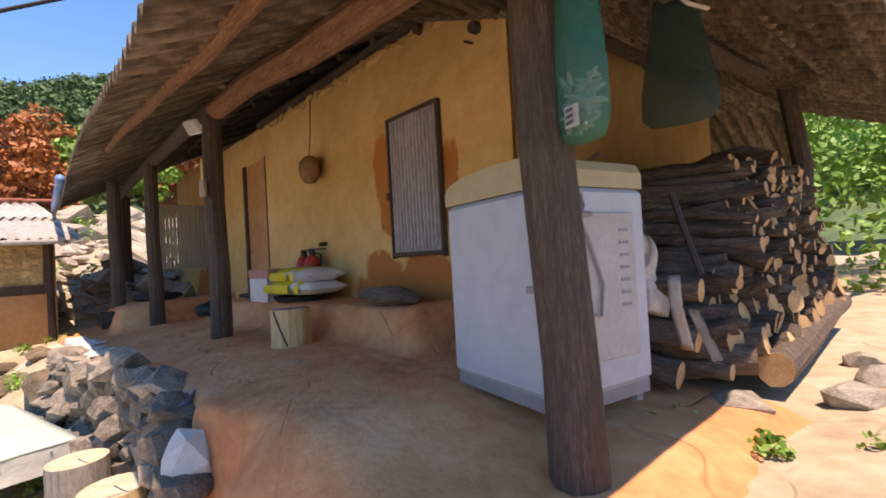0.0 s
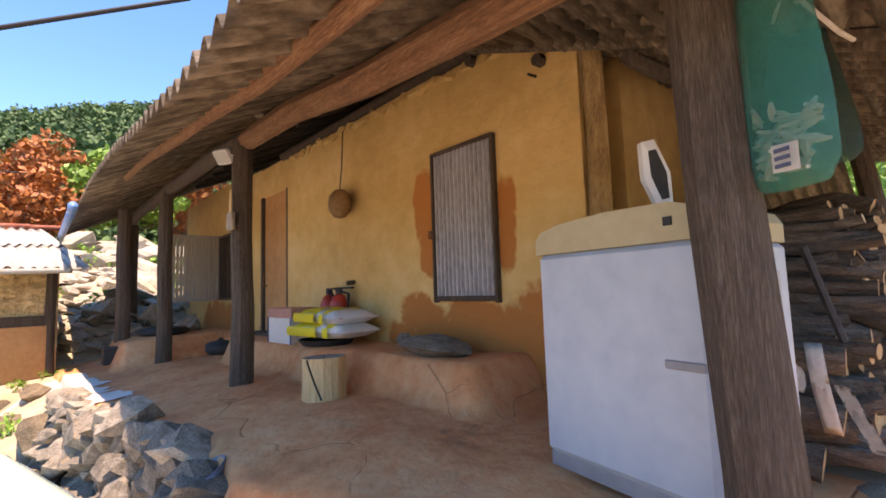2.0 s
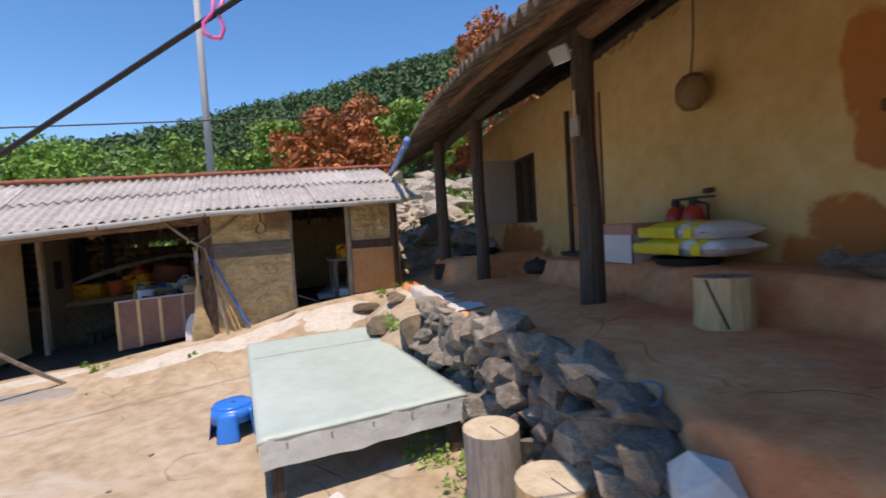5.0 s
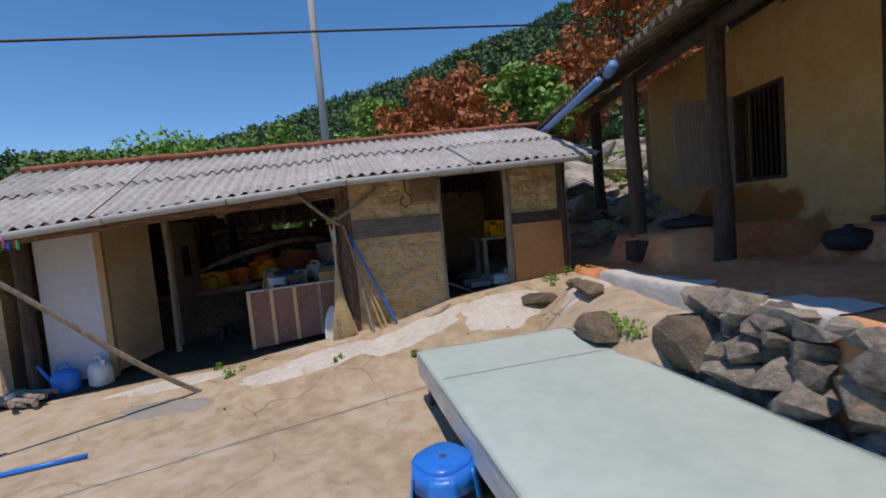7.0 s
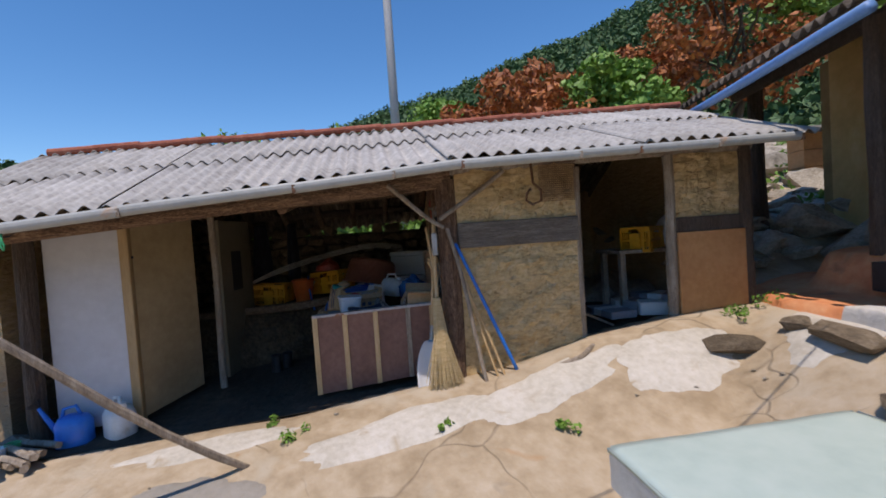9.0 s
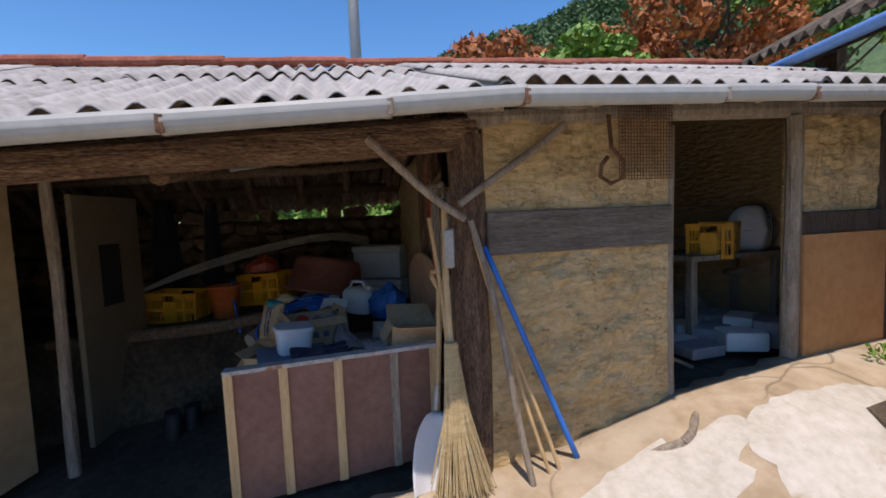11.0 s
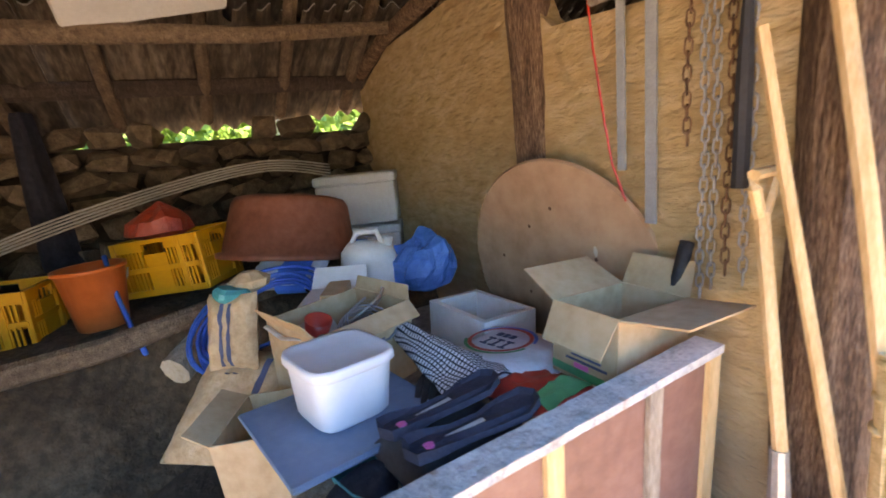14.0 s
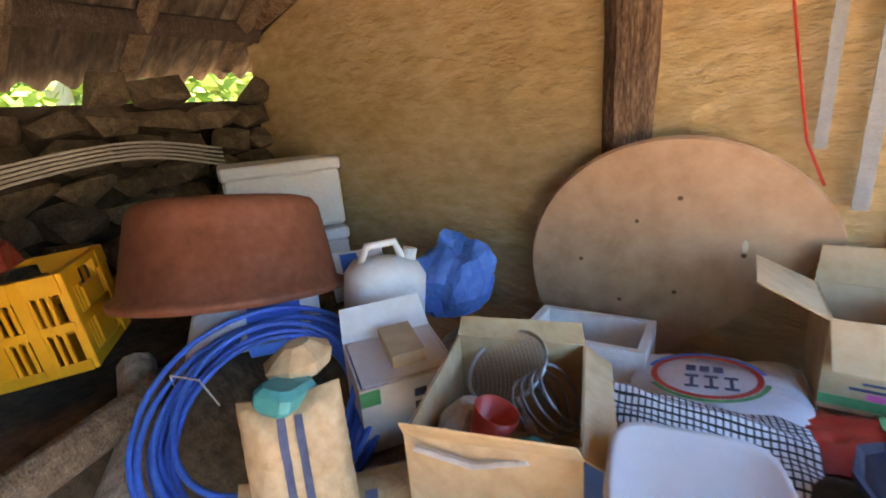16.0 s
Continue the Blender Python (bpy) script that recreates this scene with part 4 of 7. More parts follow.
rw = thing("retaining_wall", HM, "dry-stacked dark fieldstone wall under the veranda edge", "stone wall", kind="structure")
x = -1.45
while x < 1.95:
    e = table(x, EDGE)
    wpt = HM @ Vector((x, e - 0.3, 0))
    z0 = ground_z(wpt.x, wpt.y)
    top = table(x, TOP) - 0.13 - 0.25 * smooth(1.4, 2.0, x)
    z = z0 + 0.02
    row = 0
    while z < top:
        s = R.uniform(0.14, 0.29)
        batter = 0.13 * (1 - (z - z0) / max(0.2, top - z0))
        put_rock(ROCKS, pose(x + R.uniform(-0.06, 0.06), e - 0.06 - batter + R.uniform(-0.03, 0.03), z + s * 0.3), rw, s * 1.25)
        z += s * 0.58
        row += 1
    x += 0.19
for i in range(10):
    x = -1.5 + i * 0.3
    put_rock(PALEROCKS, pose(x, table(x, EDGE) - 0.05, table(x, TOP) - 0.13), rw, R.uniform(0.2, 0.34))
b = Build().grid(90, 26, lambda u, v: (-3.6 + 2.9 * u, -1.08 + (0.30 + 0.22 * noise.noise((7 * u, 2, 1)) + 0.1 * noise.noise((21 * u, 2, 1))) * v + 0.16 * u, terrace_z(-3.6 + 2.9 * u, -1.08 + (0.30 + 0.22 * noise.noise((7 * u, 2, 1)) + 0.1 * noise.noise((21 * u, 2, 1))) * v + 0.16 * u) + 0.012))
solid("cement_patch", b, M_CEMENT, HM, "white cement smeared over the veranda edge", "cement patch", kind="structure", shade=True)
ob = tagged(new("cement_lump", rock_mesh("cement_lump", 8, M_CEMENT, 26, 0.3, 0.26, 0.36)), "pale cement lump at the wall end", "cement lump")
ob.matrix_world = HM @ pose(1.84, -0.66, 0.76, 10, 20, 0)
bowl = Build().lathe([(0.02, 0), (0.09, 0.005), (0.115, 0.05), (0.11, 0.05), (0.085, 0.012), (0.01, 0.012)], 20)
solid("enamel_bowl", bowl, material("slate_blue_enamel", [(0.1, 0.14, 0.22), (0.16, 0.2, 0.28)], 6, 0.4, 0.02), HM @ pose(1.47, -0.62, 0.90, 28, -8, 0), "slate blue enamel bowl set on the stone wall", "bowl", shade=True)

# boulders and flat stones in the yard
def boulder(x, y, sx, sy, sz, rot, label, mat=M_STONE, seed=0, sink=0.3):
    me = rock_mesh("boulder", 100 + seed, mat, 26, 1, 1, 1)
    ob = tagged(new("boulder", me), label, "boulder", "yard boulders")
    ob.matrix_world = pose(x, y, ground_z(x, y) + sz * (0.5 - sink), 0, 0, rot) @ Matrix.Diagonal((sx, sy, sz, 1))
    return ob


v = HM @ Vector((-1.5, -1.12, 0))
boulder(v.x, v.y, 0.75, 0.45, 0.42, 135, "large brown boulder at the foot of the stone wall", M_TANSTONE, 1, 0.22)
for i, (x, y, sx, sy, sz, rot) in enumerate(((-4.17, 5.63, 0.55, 0.3, 0.16, 40), (-3.8, 5.84, 0.24, 0.2, 0.14, 0), (-3.5, 5.6, 0.8, 0.35, 0.14, 130), (-2.92, 4.72, 0.85, 0.42, 0.22, 125))):
    boulder(x, y, sx, sy, sz, rot, "flat tan stone lying in the yard", M_TANSTONE, 10 + i)
for i, (hx, hy, sx, sy, sz) in enumerate(((4.45, 0.9, 0.9, 0.5, 0.3), (4.9, 2.0, 0.9, 0.5, 0.35), (5.6, 3.6, 1.2, 0.7, 0.5), (4.7, 5.6, 1.3, 0.8, 0.75), (6.2, 6.0, 1.6, 0.9, 0.8), (3.9, 1.35, 0.3, 0.2, 0.14), (3.95, 1.75, 0.25, 0.2, 0.12), (3.85, 2.1, 0.2, 0.18, 0.12), (3.6, 0.95, 0.3, 0.2, 0.16))):
    v = HM @ Vector((hx, hy, 0))
    boulder(v.x, v.y, sx, sy, sz, 40 * i, "sunlit grey stone beside the path", M_PALESTONE, 20 + i)

# rubble bank beyond the house, too many stones to count
rb = Build()
for i in range(900):
    hx, hy = -5.6 - 9 * R.random() ** 1.3, R.uniform(-2.5, 5.0)
    v = HM @ Vector((hx, hy, 0))
    s = R.uniform(0.12, 0.5) if i % 12 else R.uniform(0.6, 1.2)
    me = ROCKS[i % 7] if i % 3 == 0 else PALEROCKS[i % 5]
    m = Matrix.Translation((v.x, v.y, ground_z(v.x, v.y) + s * 0.12)) @ pose(0, 0, 0, R.uniform(-20, 20), R.uniform(-20, 20), R.uniform(0, 360)) @ Matrix.Diagonal((s * 1.3, s, s * 0.8, 1))
    rb.add([m @ p.co for p in me.vertices], [tuple(p.vertices) for p in me.polygons])
solid("rubble_bank", rb, M_PALESTONE, Matrix(), "sunlit bank of loose rubble stones", "rubble", kind="stuff")

# ---- rear stone wall of the shed ----
sw = thing("wall_shed_stone", SM, "dry stone rear wall of the shed", "stone wall", kind="structure")
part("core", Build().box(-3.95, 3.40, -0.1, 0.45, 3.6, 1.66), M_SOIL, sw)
z = 0.15
row = 0
while z < 2.0:
    p = -3.9 + 0.1 * (row % 2)
    h = R.uniform(0.12, 0.19)
    near = z > 0.85
    while p < 0.42:
        s = R.uniform(0.18, 0.34)
        lim = 1.66 + 0.05 * math.sin(7 * p) + 0.05 * math.sin(17 * p)
        if z < lim:
            ob = new("stone", R.choice(TANROCKS))
            ob.parent = sw
            ob.matrix_basis = pose(p + s / 2, 3.32 + R.uniform(-0.05, 0.04), z + h / 2, R.uniform(-12, 12), R.uniform(-10, 10), R.uniform(-15, 15)) @ Matrix.Diagonal((s * 0.95, 0.38, h * 2.1, 1))
        p += s * 0.92
    z += h
    row += 1

# ---- things on and by the veranda ----
fr = thing("refrigerator", HM @ pose(2.71, 0.22, 1.055, 0, 0, -10.5), "old white chest refrigerator with a cream lid and dented door", "refrigerator")
part("body", Build().box(0, 0, 0.07, 0.63, 0.50, 0.79, bevel=0.018), M_WHITE, fr)
part("plinth", Build().box(0.015, 0.012, 0.02, 0.615, 0.49, 0.07), M_GREYPLASTIC, fr)
lid = Build()
prof = [(0.0, 0.79), (0.0, 0.845), (0.03, 0.875), (0.12, 0.895), (0.32, 0.908), (0.55, 0.903), (0.61, 0.885), (0.63, 0.85), (0.63, 0.79)]
n = len(prof)
lid.add([(x, -0.004, z) for x, z in prof] + [(x, 0.49, z) for x, z in prof] + [(x * 0.96 + 0.012, 0.51, 0.79 + (z - 0.79) * 0.8) for x, z in prof],
        [tuple(range(n))] + [(i + k * n, i + k * n + n, i + k * n + n + 1, i + k * n + 1) for k in range(2) for i in range(n - 1)] + [tuple(range(3 * n - 1, 2 * n - 1, -1))])
part("lid", lid, M_CREAM, fr, "cream plastic lid")
part("handle_recess", Build().box(0.50, -0.006, 0.43, 0.62, 0.004, 0.455, bevel=0.004), M_GREYPLASTIC, fr)
part("lid_latch", Build().box(0.53, -0.01, 0.835, 0.555, -0.002, 0.86), M_BLACK, fr)
part("vent_panel", Build().box(0.628, 0.10, 0.18, 0.638, 0.42, 0.70, bevel=0.004), M_COIL, fr, "dusty grey vent panel")
for i in range(7):
    part("vent_slot", Build().box(0.636, 0.33, 0.36 + i * 0.045, 0.641, 0.38, 0.372 + i * 0.045), M_GREYPLASTIC, fr)
cord = Build().tube([(0.645, 0.10 + 0.05 * math.sin(k * 0.9), 0.80 - 0.04 * k + 0.0 * k) for k in range(12)] + [(0.65, 0.20, 0.34), (0.65, 0.22, 0.45), (0.65, 0.16, 0.6), (0.65, 0.1, 0.72)], 0.006, 6)
part("cord", cord, M_GREYPLASTIC, fr, "looped grey power cord")
part("plug", Build().box(0.64, 0.09, 0.68, 0.68, 0.16, 0.70, bevel=0.008), M_GREYPLASTIC, fr)
for x, y in ((0.05, 0.05), (0.58, 0.05), (0.05, 0.45), (0.58, 0.45)):
    part("foot", Build().tube([(x, y, -0.01), (x, y, 0.03)], 0.025, 8), M_GREYPLASTIC, fr)
mir = thing("hand_mirror", HM @ pose(3.12, 0.45, 1.965, 0, -12, 50), "small white-framed stand mirror on the refrigerator", "mirror")
b = Build()
hexa = [(0.05 * math.cos(radians(60 * k)), 0.15 + 0.15 * math.sin(radians(60 * k))) for k in range(6)]
b.add([(x, 0, z) for x, z in hexa] + [(x * 0.6, -0.012, 0.15 + (z - 0.15) * 0.7) for x, z in hexa] + [(x, 0.03, z) for x, z in hexa],
      [(k, (k + 1) % 6, 6 + (k + 1) % 6, 6 + k) for k in range(6)] + [(k, 12 + k, 12 + (k + 1) % 6, (k + 1) % 6) for k in range(6)] + [tuple(range(12, 18))])
part("frame", b, M_WHITEPL, mir)
part("glass", Build().add([(x * 0.6, -0.010, 0.15 + (z - 0.15) * 0.7) for x, z in hexa], [tuple(range(6))]), M_BLACK, mir)

# firewood, logs side on to the walk, sawn ends to the path
pile = thing("firewood_pile", HM @ pose(0, 0, 0), "tall stacked firewood with bark sides and sawn ends", "firewood")
LOGS = []
for s in range(10):
    r = 0.022 + 0.0035 * s if s < 7 else 0.055 + 0.008 * (s - 7)
    LOGS.append((r, Build().tube(bent((-0.48, 0, 0), (0.48, 0, 0), 0.085, 6, s), [r * 1.05, r * 1.02, r, r * 0.97, r, r * 0.95], 8, wobble=0.1, seed=s, capslot=1).mesh("log", [M_LOGBARK, M_LOGEND])))
count = 0
for layer in range(16):
    y = 0.98 + 0.05 * layer
    while y < 3.25:
        small = layer > 4
        s = R.randrange(0, 7) if small else R.randrange(4, 10)
        r, me = LOGS[s]
        zz = 1.13 + layer * 0.062
        x = 3.08 + R.uniform(-0.09, 0.10) - 0.007 * layer + 0.02 * (y > 1.3)
        ob = new("log", me)
        ob.parent = pile
        ob.matrix_basis = pose(x, y, zz + R.uniform(-0.012, 0.012), R.uniform(0, 360), R.uniform(-4.5, 4.5), R.uniform(-9, 9))
        y += r * 1.95
        count += 1
for p0, p1, r, lab in (((2.45, 0.78, 1.22), (3.42, 0.84, 1.08), 0.06, 1), ((2.7, 0.86, 1.34), (3.48, 0.90, 1.22), 0.055, 1), ((2.9, 0.85, 1.45), (3.5, 0.9, 1.43), 0.05, 1), ((3.66, 1.25, 1.05), (3.62, 3.3, 1.12), 0.075, 1), ((3.2, 0.95, 1.08), (3.62, 1.12, 1.12), 0.07, 1)):
    part("bottom_log", Build().tube(bent(p0, p1, 0.02, 5, 3), r, 10, wobble=0.08, seed=int(r * 900), capslot=1), [M_LOGBARK, M_LOGEND], pile)
for p0, p1 in (((2.75, 0.93, 2.02), (3.0, 0.92, 1.95)), ((2.65, 0.9, 1.9), (3.1, 0.88, 2.08)), ((2.7, 0.92, 1.55), (2.95, 0.82, 1.62))):
    part("stick", Build().tube(bent(p0, p1, 0.03, 4, 5), 0.014, 6), M_LOGBARK, pile)
b = Build()
b.slab(12, 14, lambda u, v: (3.28 + 0.16 * (u - 0.5) * (0.7 + 0.5 * v) + 0.02 * math.sin(9 * v), 0.84 - 0.05 * math.sin(math.pi * u) - 0.02 * math.sin(14 * u + 5 * v), 1.70 - 0.34 * v + 0.03 * math.sin(5 * u)), 0.012)
solid("work_glove", b, M_CLOTH, HM, "dirty white cloth draped over the firewood", "cloth", shade=True)
b = Build().slab(4, 10, lambda u, v: (3.40 + 0.05 * u + 0.03 * v, 0.82 - 0.02 * math.sin(4 * v), 1.50 - 0.30 * v), 0.01).slab(4, 8, lambda u, v: (3.47 + 0.04 * u + 0.08 * v, 0.83, 1.36 - 0.2 * v), 0.01)
solid("rag_strip", b, M_CLOTH, HM, "grey striped rag hanging from the firewood", "cloth", shade=True)
for p0, p1 in (((3.24, 0.84, 1.92), (3.33, 0.86, 1.55)), ((3.42, 0.86, 1.84), (3.5, 0.9, 1.5))):
    solid("iron_bar", Build().tube([p0, p1], 0.014, 6), M_BLACK, HM, "black iron bar stuck in the firewood", "iron bar", "handles in the firewood")

# net bags on the post
def net_bag(m, w, h, mat, label, fill):
    ob = thing("net_bag", m, label, "net bag")
    b = Build()
    prof = [(0.02 * w, 0.0), (0.40 * w, 0.01), (0.5 * w, 0.06 * h), (0.49 * w, 0.2 * h), (0.36 * w, 0.5 * h), (0.22 * w, 0.8 * h), (0.1 * w, h)]
    b.lathe(prof, 18, squash=0.5)
    part("net", b, mat, ob, shade=True)
    if fill:
        pods = Build()
        for i in range(90):
            a, r = R.uniform(0, 6.28), 0.36 * w * math.sqrt(R.random())
            c = Vector((r * math.cos(a), r * math.sin(a) * 0.48, R.uniform(0.035, 0.16 * h + 0.02)))
            d = Vector((R.uniform(-1, 1), R.uniform(-1, 1), R.uniform(-0.5, 0.5))).normalized() * R.uniform(0.015, 0.03)
            pods.tube([c - d, c, c + d], [0.004, 0.008, 0.004], 5)
        part("pods", pods, material("dry_bean_pod", [(0.42, 0.4, 0.33), (0.6, 0.58, 0.5)], 8, 0.8, 0.1), ob, "pale dry seed pods")
        lab_ = part("paper_label", Build().slab(3, 3, lambda u, v: (0.03 + 0.045 * u, -0.27 * w - 0.006 + 0.014 * u, 0.03 + 0.055 * v), 0.002), M_CARDWHITE, ob, "white paper label")
        for i in range(3):
            part("ink_mark", Build().box(0.035, -0.27 * w - 0.007, 0.036 + i * 0.016, 0.066, -0.27 * w - 0.004, 0.044 + i * 0.016), M_INK, lab_)
    return ob


net_bag(HM @ pose(3.545, -0.03, 1.915, 0, 0, -28), 0.22, 0.95, M_NET, "green mesh bag of dry pods hung on the post", True)
net_bag(HM @ pose(3.46, 0.9, 2.13, 0, 0, 10), 0.3, 0.75, M_DARKNET, "dark green mesh bag hung under the roof", False)
b = Build().tube([(3.46, 0.3, 2.72), (3.5, 0.5, 2.64), (3.6, 0.65, 2.5), (3.62, 0.8, 2.52)], 0.008, 6).tube([(3.5, 0.5, 2.64), (3.45, 0.55, 2.56)], 0.006, 5).tube([(3.5, 0.5, 2.64), (3.53, 0.45, 2.55)], 0.006, 5)
solid("twine", b, M_CLOTH, HM, "white twine knotted under the roof", "twine")

# gourd, flood light, small hangings
g_ = thing("dried_gourd", HM @ pose(0.0, 0.88, 2.42), "dried brown gourd dipper hanging on the wall", "gourd")
part("shell", Build().lathe([(0.01, 0), (0.07, 0.015), (0.125, 0.08), (0.135, 0.15), (0.12, 0.22), (0.07, 0.265), (0.02, 0.28)], 20, squash=0.75), M_GOURD, g_, shade=True)
part("string", Build().tube([(0, 0, 0.27), (0.01, 0.02, 0.5), (0, 0.04, 0.85)], 0.006, 5), M_DARKWOOD, g_)
fl = thing("flood_light", HM @ pose(-0.06, -0.12, 2.86, 35, 0, 25), "small white flood light on the veranda post", "flood light")
part("housing", Build().box(-0.09, -0.03, -0.06, 0.06, 0.015, 0.06, bevel=0.008), M_WHITEPL, fl)
part("lens", Build().box(-0.08, -0.034, -0.05, 0.05, -0.031, 0.05), M_COIL, fl)
part("bracket", Build().tube([(0.05, 0.0, 0.0), (0.1, 0.05, -0.03), (0.12, 0.1, 0.05)], 0.01, 5), M_WHITEPL, fl)
br = thing("paint_brush", HM @ pose(0.06, -0.11, 2.28, 0, 0, 10), "flat paint brush hanging on the post", "brush")
part("handle", Build().box(-0.012, -0.008, 0.1, 0.012, 0.008, 0.28, bevel=0.005), M_PALEWOOD, br)
part("bristles", Build().box(-0.045, -0.014, -0.04, 0.045, 0.014, 0.1, bevel=0.005), M_GREYWOOD, br)
for x, z, r in ((0.05, 1.82, 0.03), (2.32, 2.05, 0.02), (2.2, 3.0, 0.012)):
    solid("wall_peg", Build().tube([(x, 0.92, z - 0.01), (x, 1.01, z)], r * 0.7, 8), M_DARKWOOD, HM, "short dark peg in the plaster wall", "peg", "wall pegs")

# heater box, extinguishers, sacks, stools
bz = terrace_z(-0.5, 0.72)
ht = thing("cardboard_carton", HM @ pose(-0.50, 0.62, bz - 0.01, 0, 0, 3), "white carton with a pale red top on the clay bench", "carton")
part("box", Build().box(-0.24, -0.12, 0, 0.24, 0.14, 0.24, bevel=0.006), M_CARDWHITE, ht)
part("red_panel", Build().box(-0.245, -0.125, 0.24, 0.245, 0.145, 0.33, bevel=0.006), material("faded_red_print", [(0.45, 0.2, 0.16), (0.55, 0.28, 0.22)], 4, 0.7, 0.05), ht)
for i in range(2):
    part("dark_edge", Build().box(-0.246 + i * 0.47, -0.128, 0.0, -0.226 + i * 0.47, -0.124, 0.24), M_INK, ht)
for i, x in enumerate((-0.19, 0.0)):
    ex = thing("fire_extinguisher", HM @ pose(x, 0.86, terrace_z(x, 0.86) - 0.005, 0, 0, 30 * i) @ Matrix.Scale(1.12, 4), "red fire extinguisher behind the sacks", "fire extinguisher", "extinguishers on the bench")
    part("cylinder", Build().lathe([(0.06, 0), (0.075, 0.02), (0.075, 0.30), (0.05, 0.36), (0.025, 0.38)], 16), M_RED, ex, shade=True)
    part("valve", Build().box(-0.02, -0.02, 0.38, 0.02, 0.02, 0.42), M_BLACK, ex)
    part("lever", Build().box(-0.015, -0.02, 0.42, 0.13, 0.02, 0.435), M_BLACK, ex)
    part("hose", Build().tube([(0.02, 0, 0.4), (0.1, -0.02, 0.38), (0.1, -0.03, 0.2)], 0.01, 6), M_BLACK, ex)


def sack(name, m, l, w, h, mats, label, category, group="", band=None):
    ob = thing(name, m, label, category, group)
    b = Build()

    def fn(u, v):
        a, c = 2 * u - 1, 2 * v - 1
        k = (1 - abs(a) ** 4) * (1 - abs(c) ** 4)
        return (a * l / 2, c * w / 2 * (1 - 0.08 * (1 - abs(a))), h * (0.5 + 0.5 * k ** 0.6) + 0.012 * noise.noise((a * 4, c * 4, l * 9)))

    def fb(u, v):
        p = fn(u, v)
        return (p[0], p[1], h * 0.5 - (p[2] - h * 0.5) * 0.9)
    b.grid(26, 16, fn).grid(26, 16, fb, flip=True)
    part("bag", b, mats[0], ob, shade=True)
    if band:
        for lo, hi in band:
            s = Build().grid(12, 12, lambda u, v: tuple(q + (0.004 if i == 2 else 0) for i, q in enumerate(fn(lo + (hi - lo) * u, 0.04 + 0.85 * v))))
            part("print", s, mats[1], ob, shade=True)
            s = Build().grid(12, 4, lambda u, v: (fn(lo + (hi - lo) * u, 0.02)[0], -w / 2 - 0.003 - 0.01 * math.sin(math.pi * v), h * (0.2 + 0.55 * v)))
            part("print", s, mats[1], ob, shade=True)
    return ob


bz = terrace_z(0.3, 0.75)
for x, y, z, rz in ((0.25, 0.66, bz + 0.045, 6), (0.24, 0.68, bz + 0.155, -3)):
    sack("fertilizer_sack", HM @ pose(x, y, z, 0, 0, rz), 0.78, 0.42, 0.14, (M_SACK, M_SACKYELLOW), "full white sack with yellow print", "sack", "sacks on the bench", ((0.03, 0.60), (0.72, 0.82)))
solid("dark_tray", Build().lathe([(0.2, 0), (0.24, 0.05), (0.22, 0.05), (0.19, 0.02)], 18), M_BLACK, HM @ pose(0.22, 0.62, bz - 0.005), "black rubber basin under the sacks", "basin")


def stump(name, m, r, h, side, top, label, rope=False):
    ob = thing(name, m, label, "stump")
    part("trunk", Build().tube([(0, 0, -0.04), (0.005, 0, h * 0.5), (0, 0, h)], [r * 1.04, r * 0.99, r], 18, wobble=0.02, seed=int(h * 100), capslot=1), [side, top], ob)
    part("split", Build().tube([(0.0, 0.0, h + 0.001), (r * 0.6, -r * 0.3, h + 0.002), (r * 0.9, -r * 0.4, h)], 0.004, 4), M_BLACK, ob)
    if rope:
        part("strap", Build().tube([(r * 1.03 * math.cos(a), r * 1.03 * math.sin(a), h * (0.98 - 0.9 * k / 9)) for k, a in enumerate(np.linspace(-1.3, -0.6, 10))], 0.006, 5), M_BLACK, ob)
    return ob


stump("log_stool", HM @ pose(0.99, 0.2, terrace_z(0.99, 0.2) - 0.01), 0.14, 0.27, M_PALEWOOD, M_STUMP, "short pale log stool with a dark strap", True)
stump("tree_stump", pose(-0.43, 3.08, ground_z(-0.43, 3.08)), 0.155, 0.5, M_STUMP, M_STUMPTOP, "grey weathered stump seat in the yard")
stump("tree_stump", pose(0.03, 2.84, ground_z(0.03, 2.84)), 0.165, 0.46, M_PALEWOOD, M_STUMPTOP, "pale sawn stump seat in the yard")
slab_ = rock_mesh("bench_stone", 77, M_STONE, 30, 1, 1, 1)
for x, y, sx, sy, sz, lab in ((1.52, 0.70, 0.66, 0.36, 0.17, "flat grey stone slab on the clay bench"), (1.1, 0.78, 0.17, 0.13, 0.13, "small dark stone on the clay bench")):
    ob = tagged(new("bench_stone", slab_), lab, "stone")
    ob.matrix_world = HM @ pose(x, y, terrace_z(x, y) + sz * 0.35, 0, 0, 5) @ Matrix.Diagonal((sx, sy, sz, 1))
for x, y, r, h in ((-2.05, 0.42, 0.17, 0.12), (-3.6, 0.1, 0.34, 0.07)):
    ob = thing("iron_pot", HM @ pose(x, y, max(terrace_z(x - r * 0.8, y), terrace_z(x + r * 0.8, y), terrace_z(x, y)) - 0.005), "round black iron pot on the clay stove" if r > 0.3 else "low black rubber tub on the bench", "pot")
    part("pot", Build().lathe([(r * 0.8, 0), (r, h * 0.5), (r * 0.96, h)], 22), M_BLACK, ob, shade=True)
    part("lid", Build().lathe([(r * 0.9, h), (r * 0.85, h + 0.02), (r * 0.2, h + 0.045), (0.02, h + 0.07)], 22), M_BLACK, ob, shade=True)
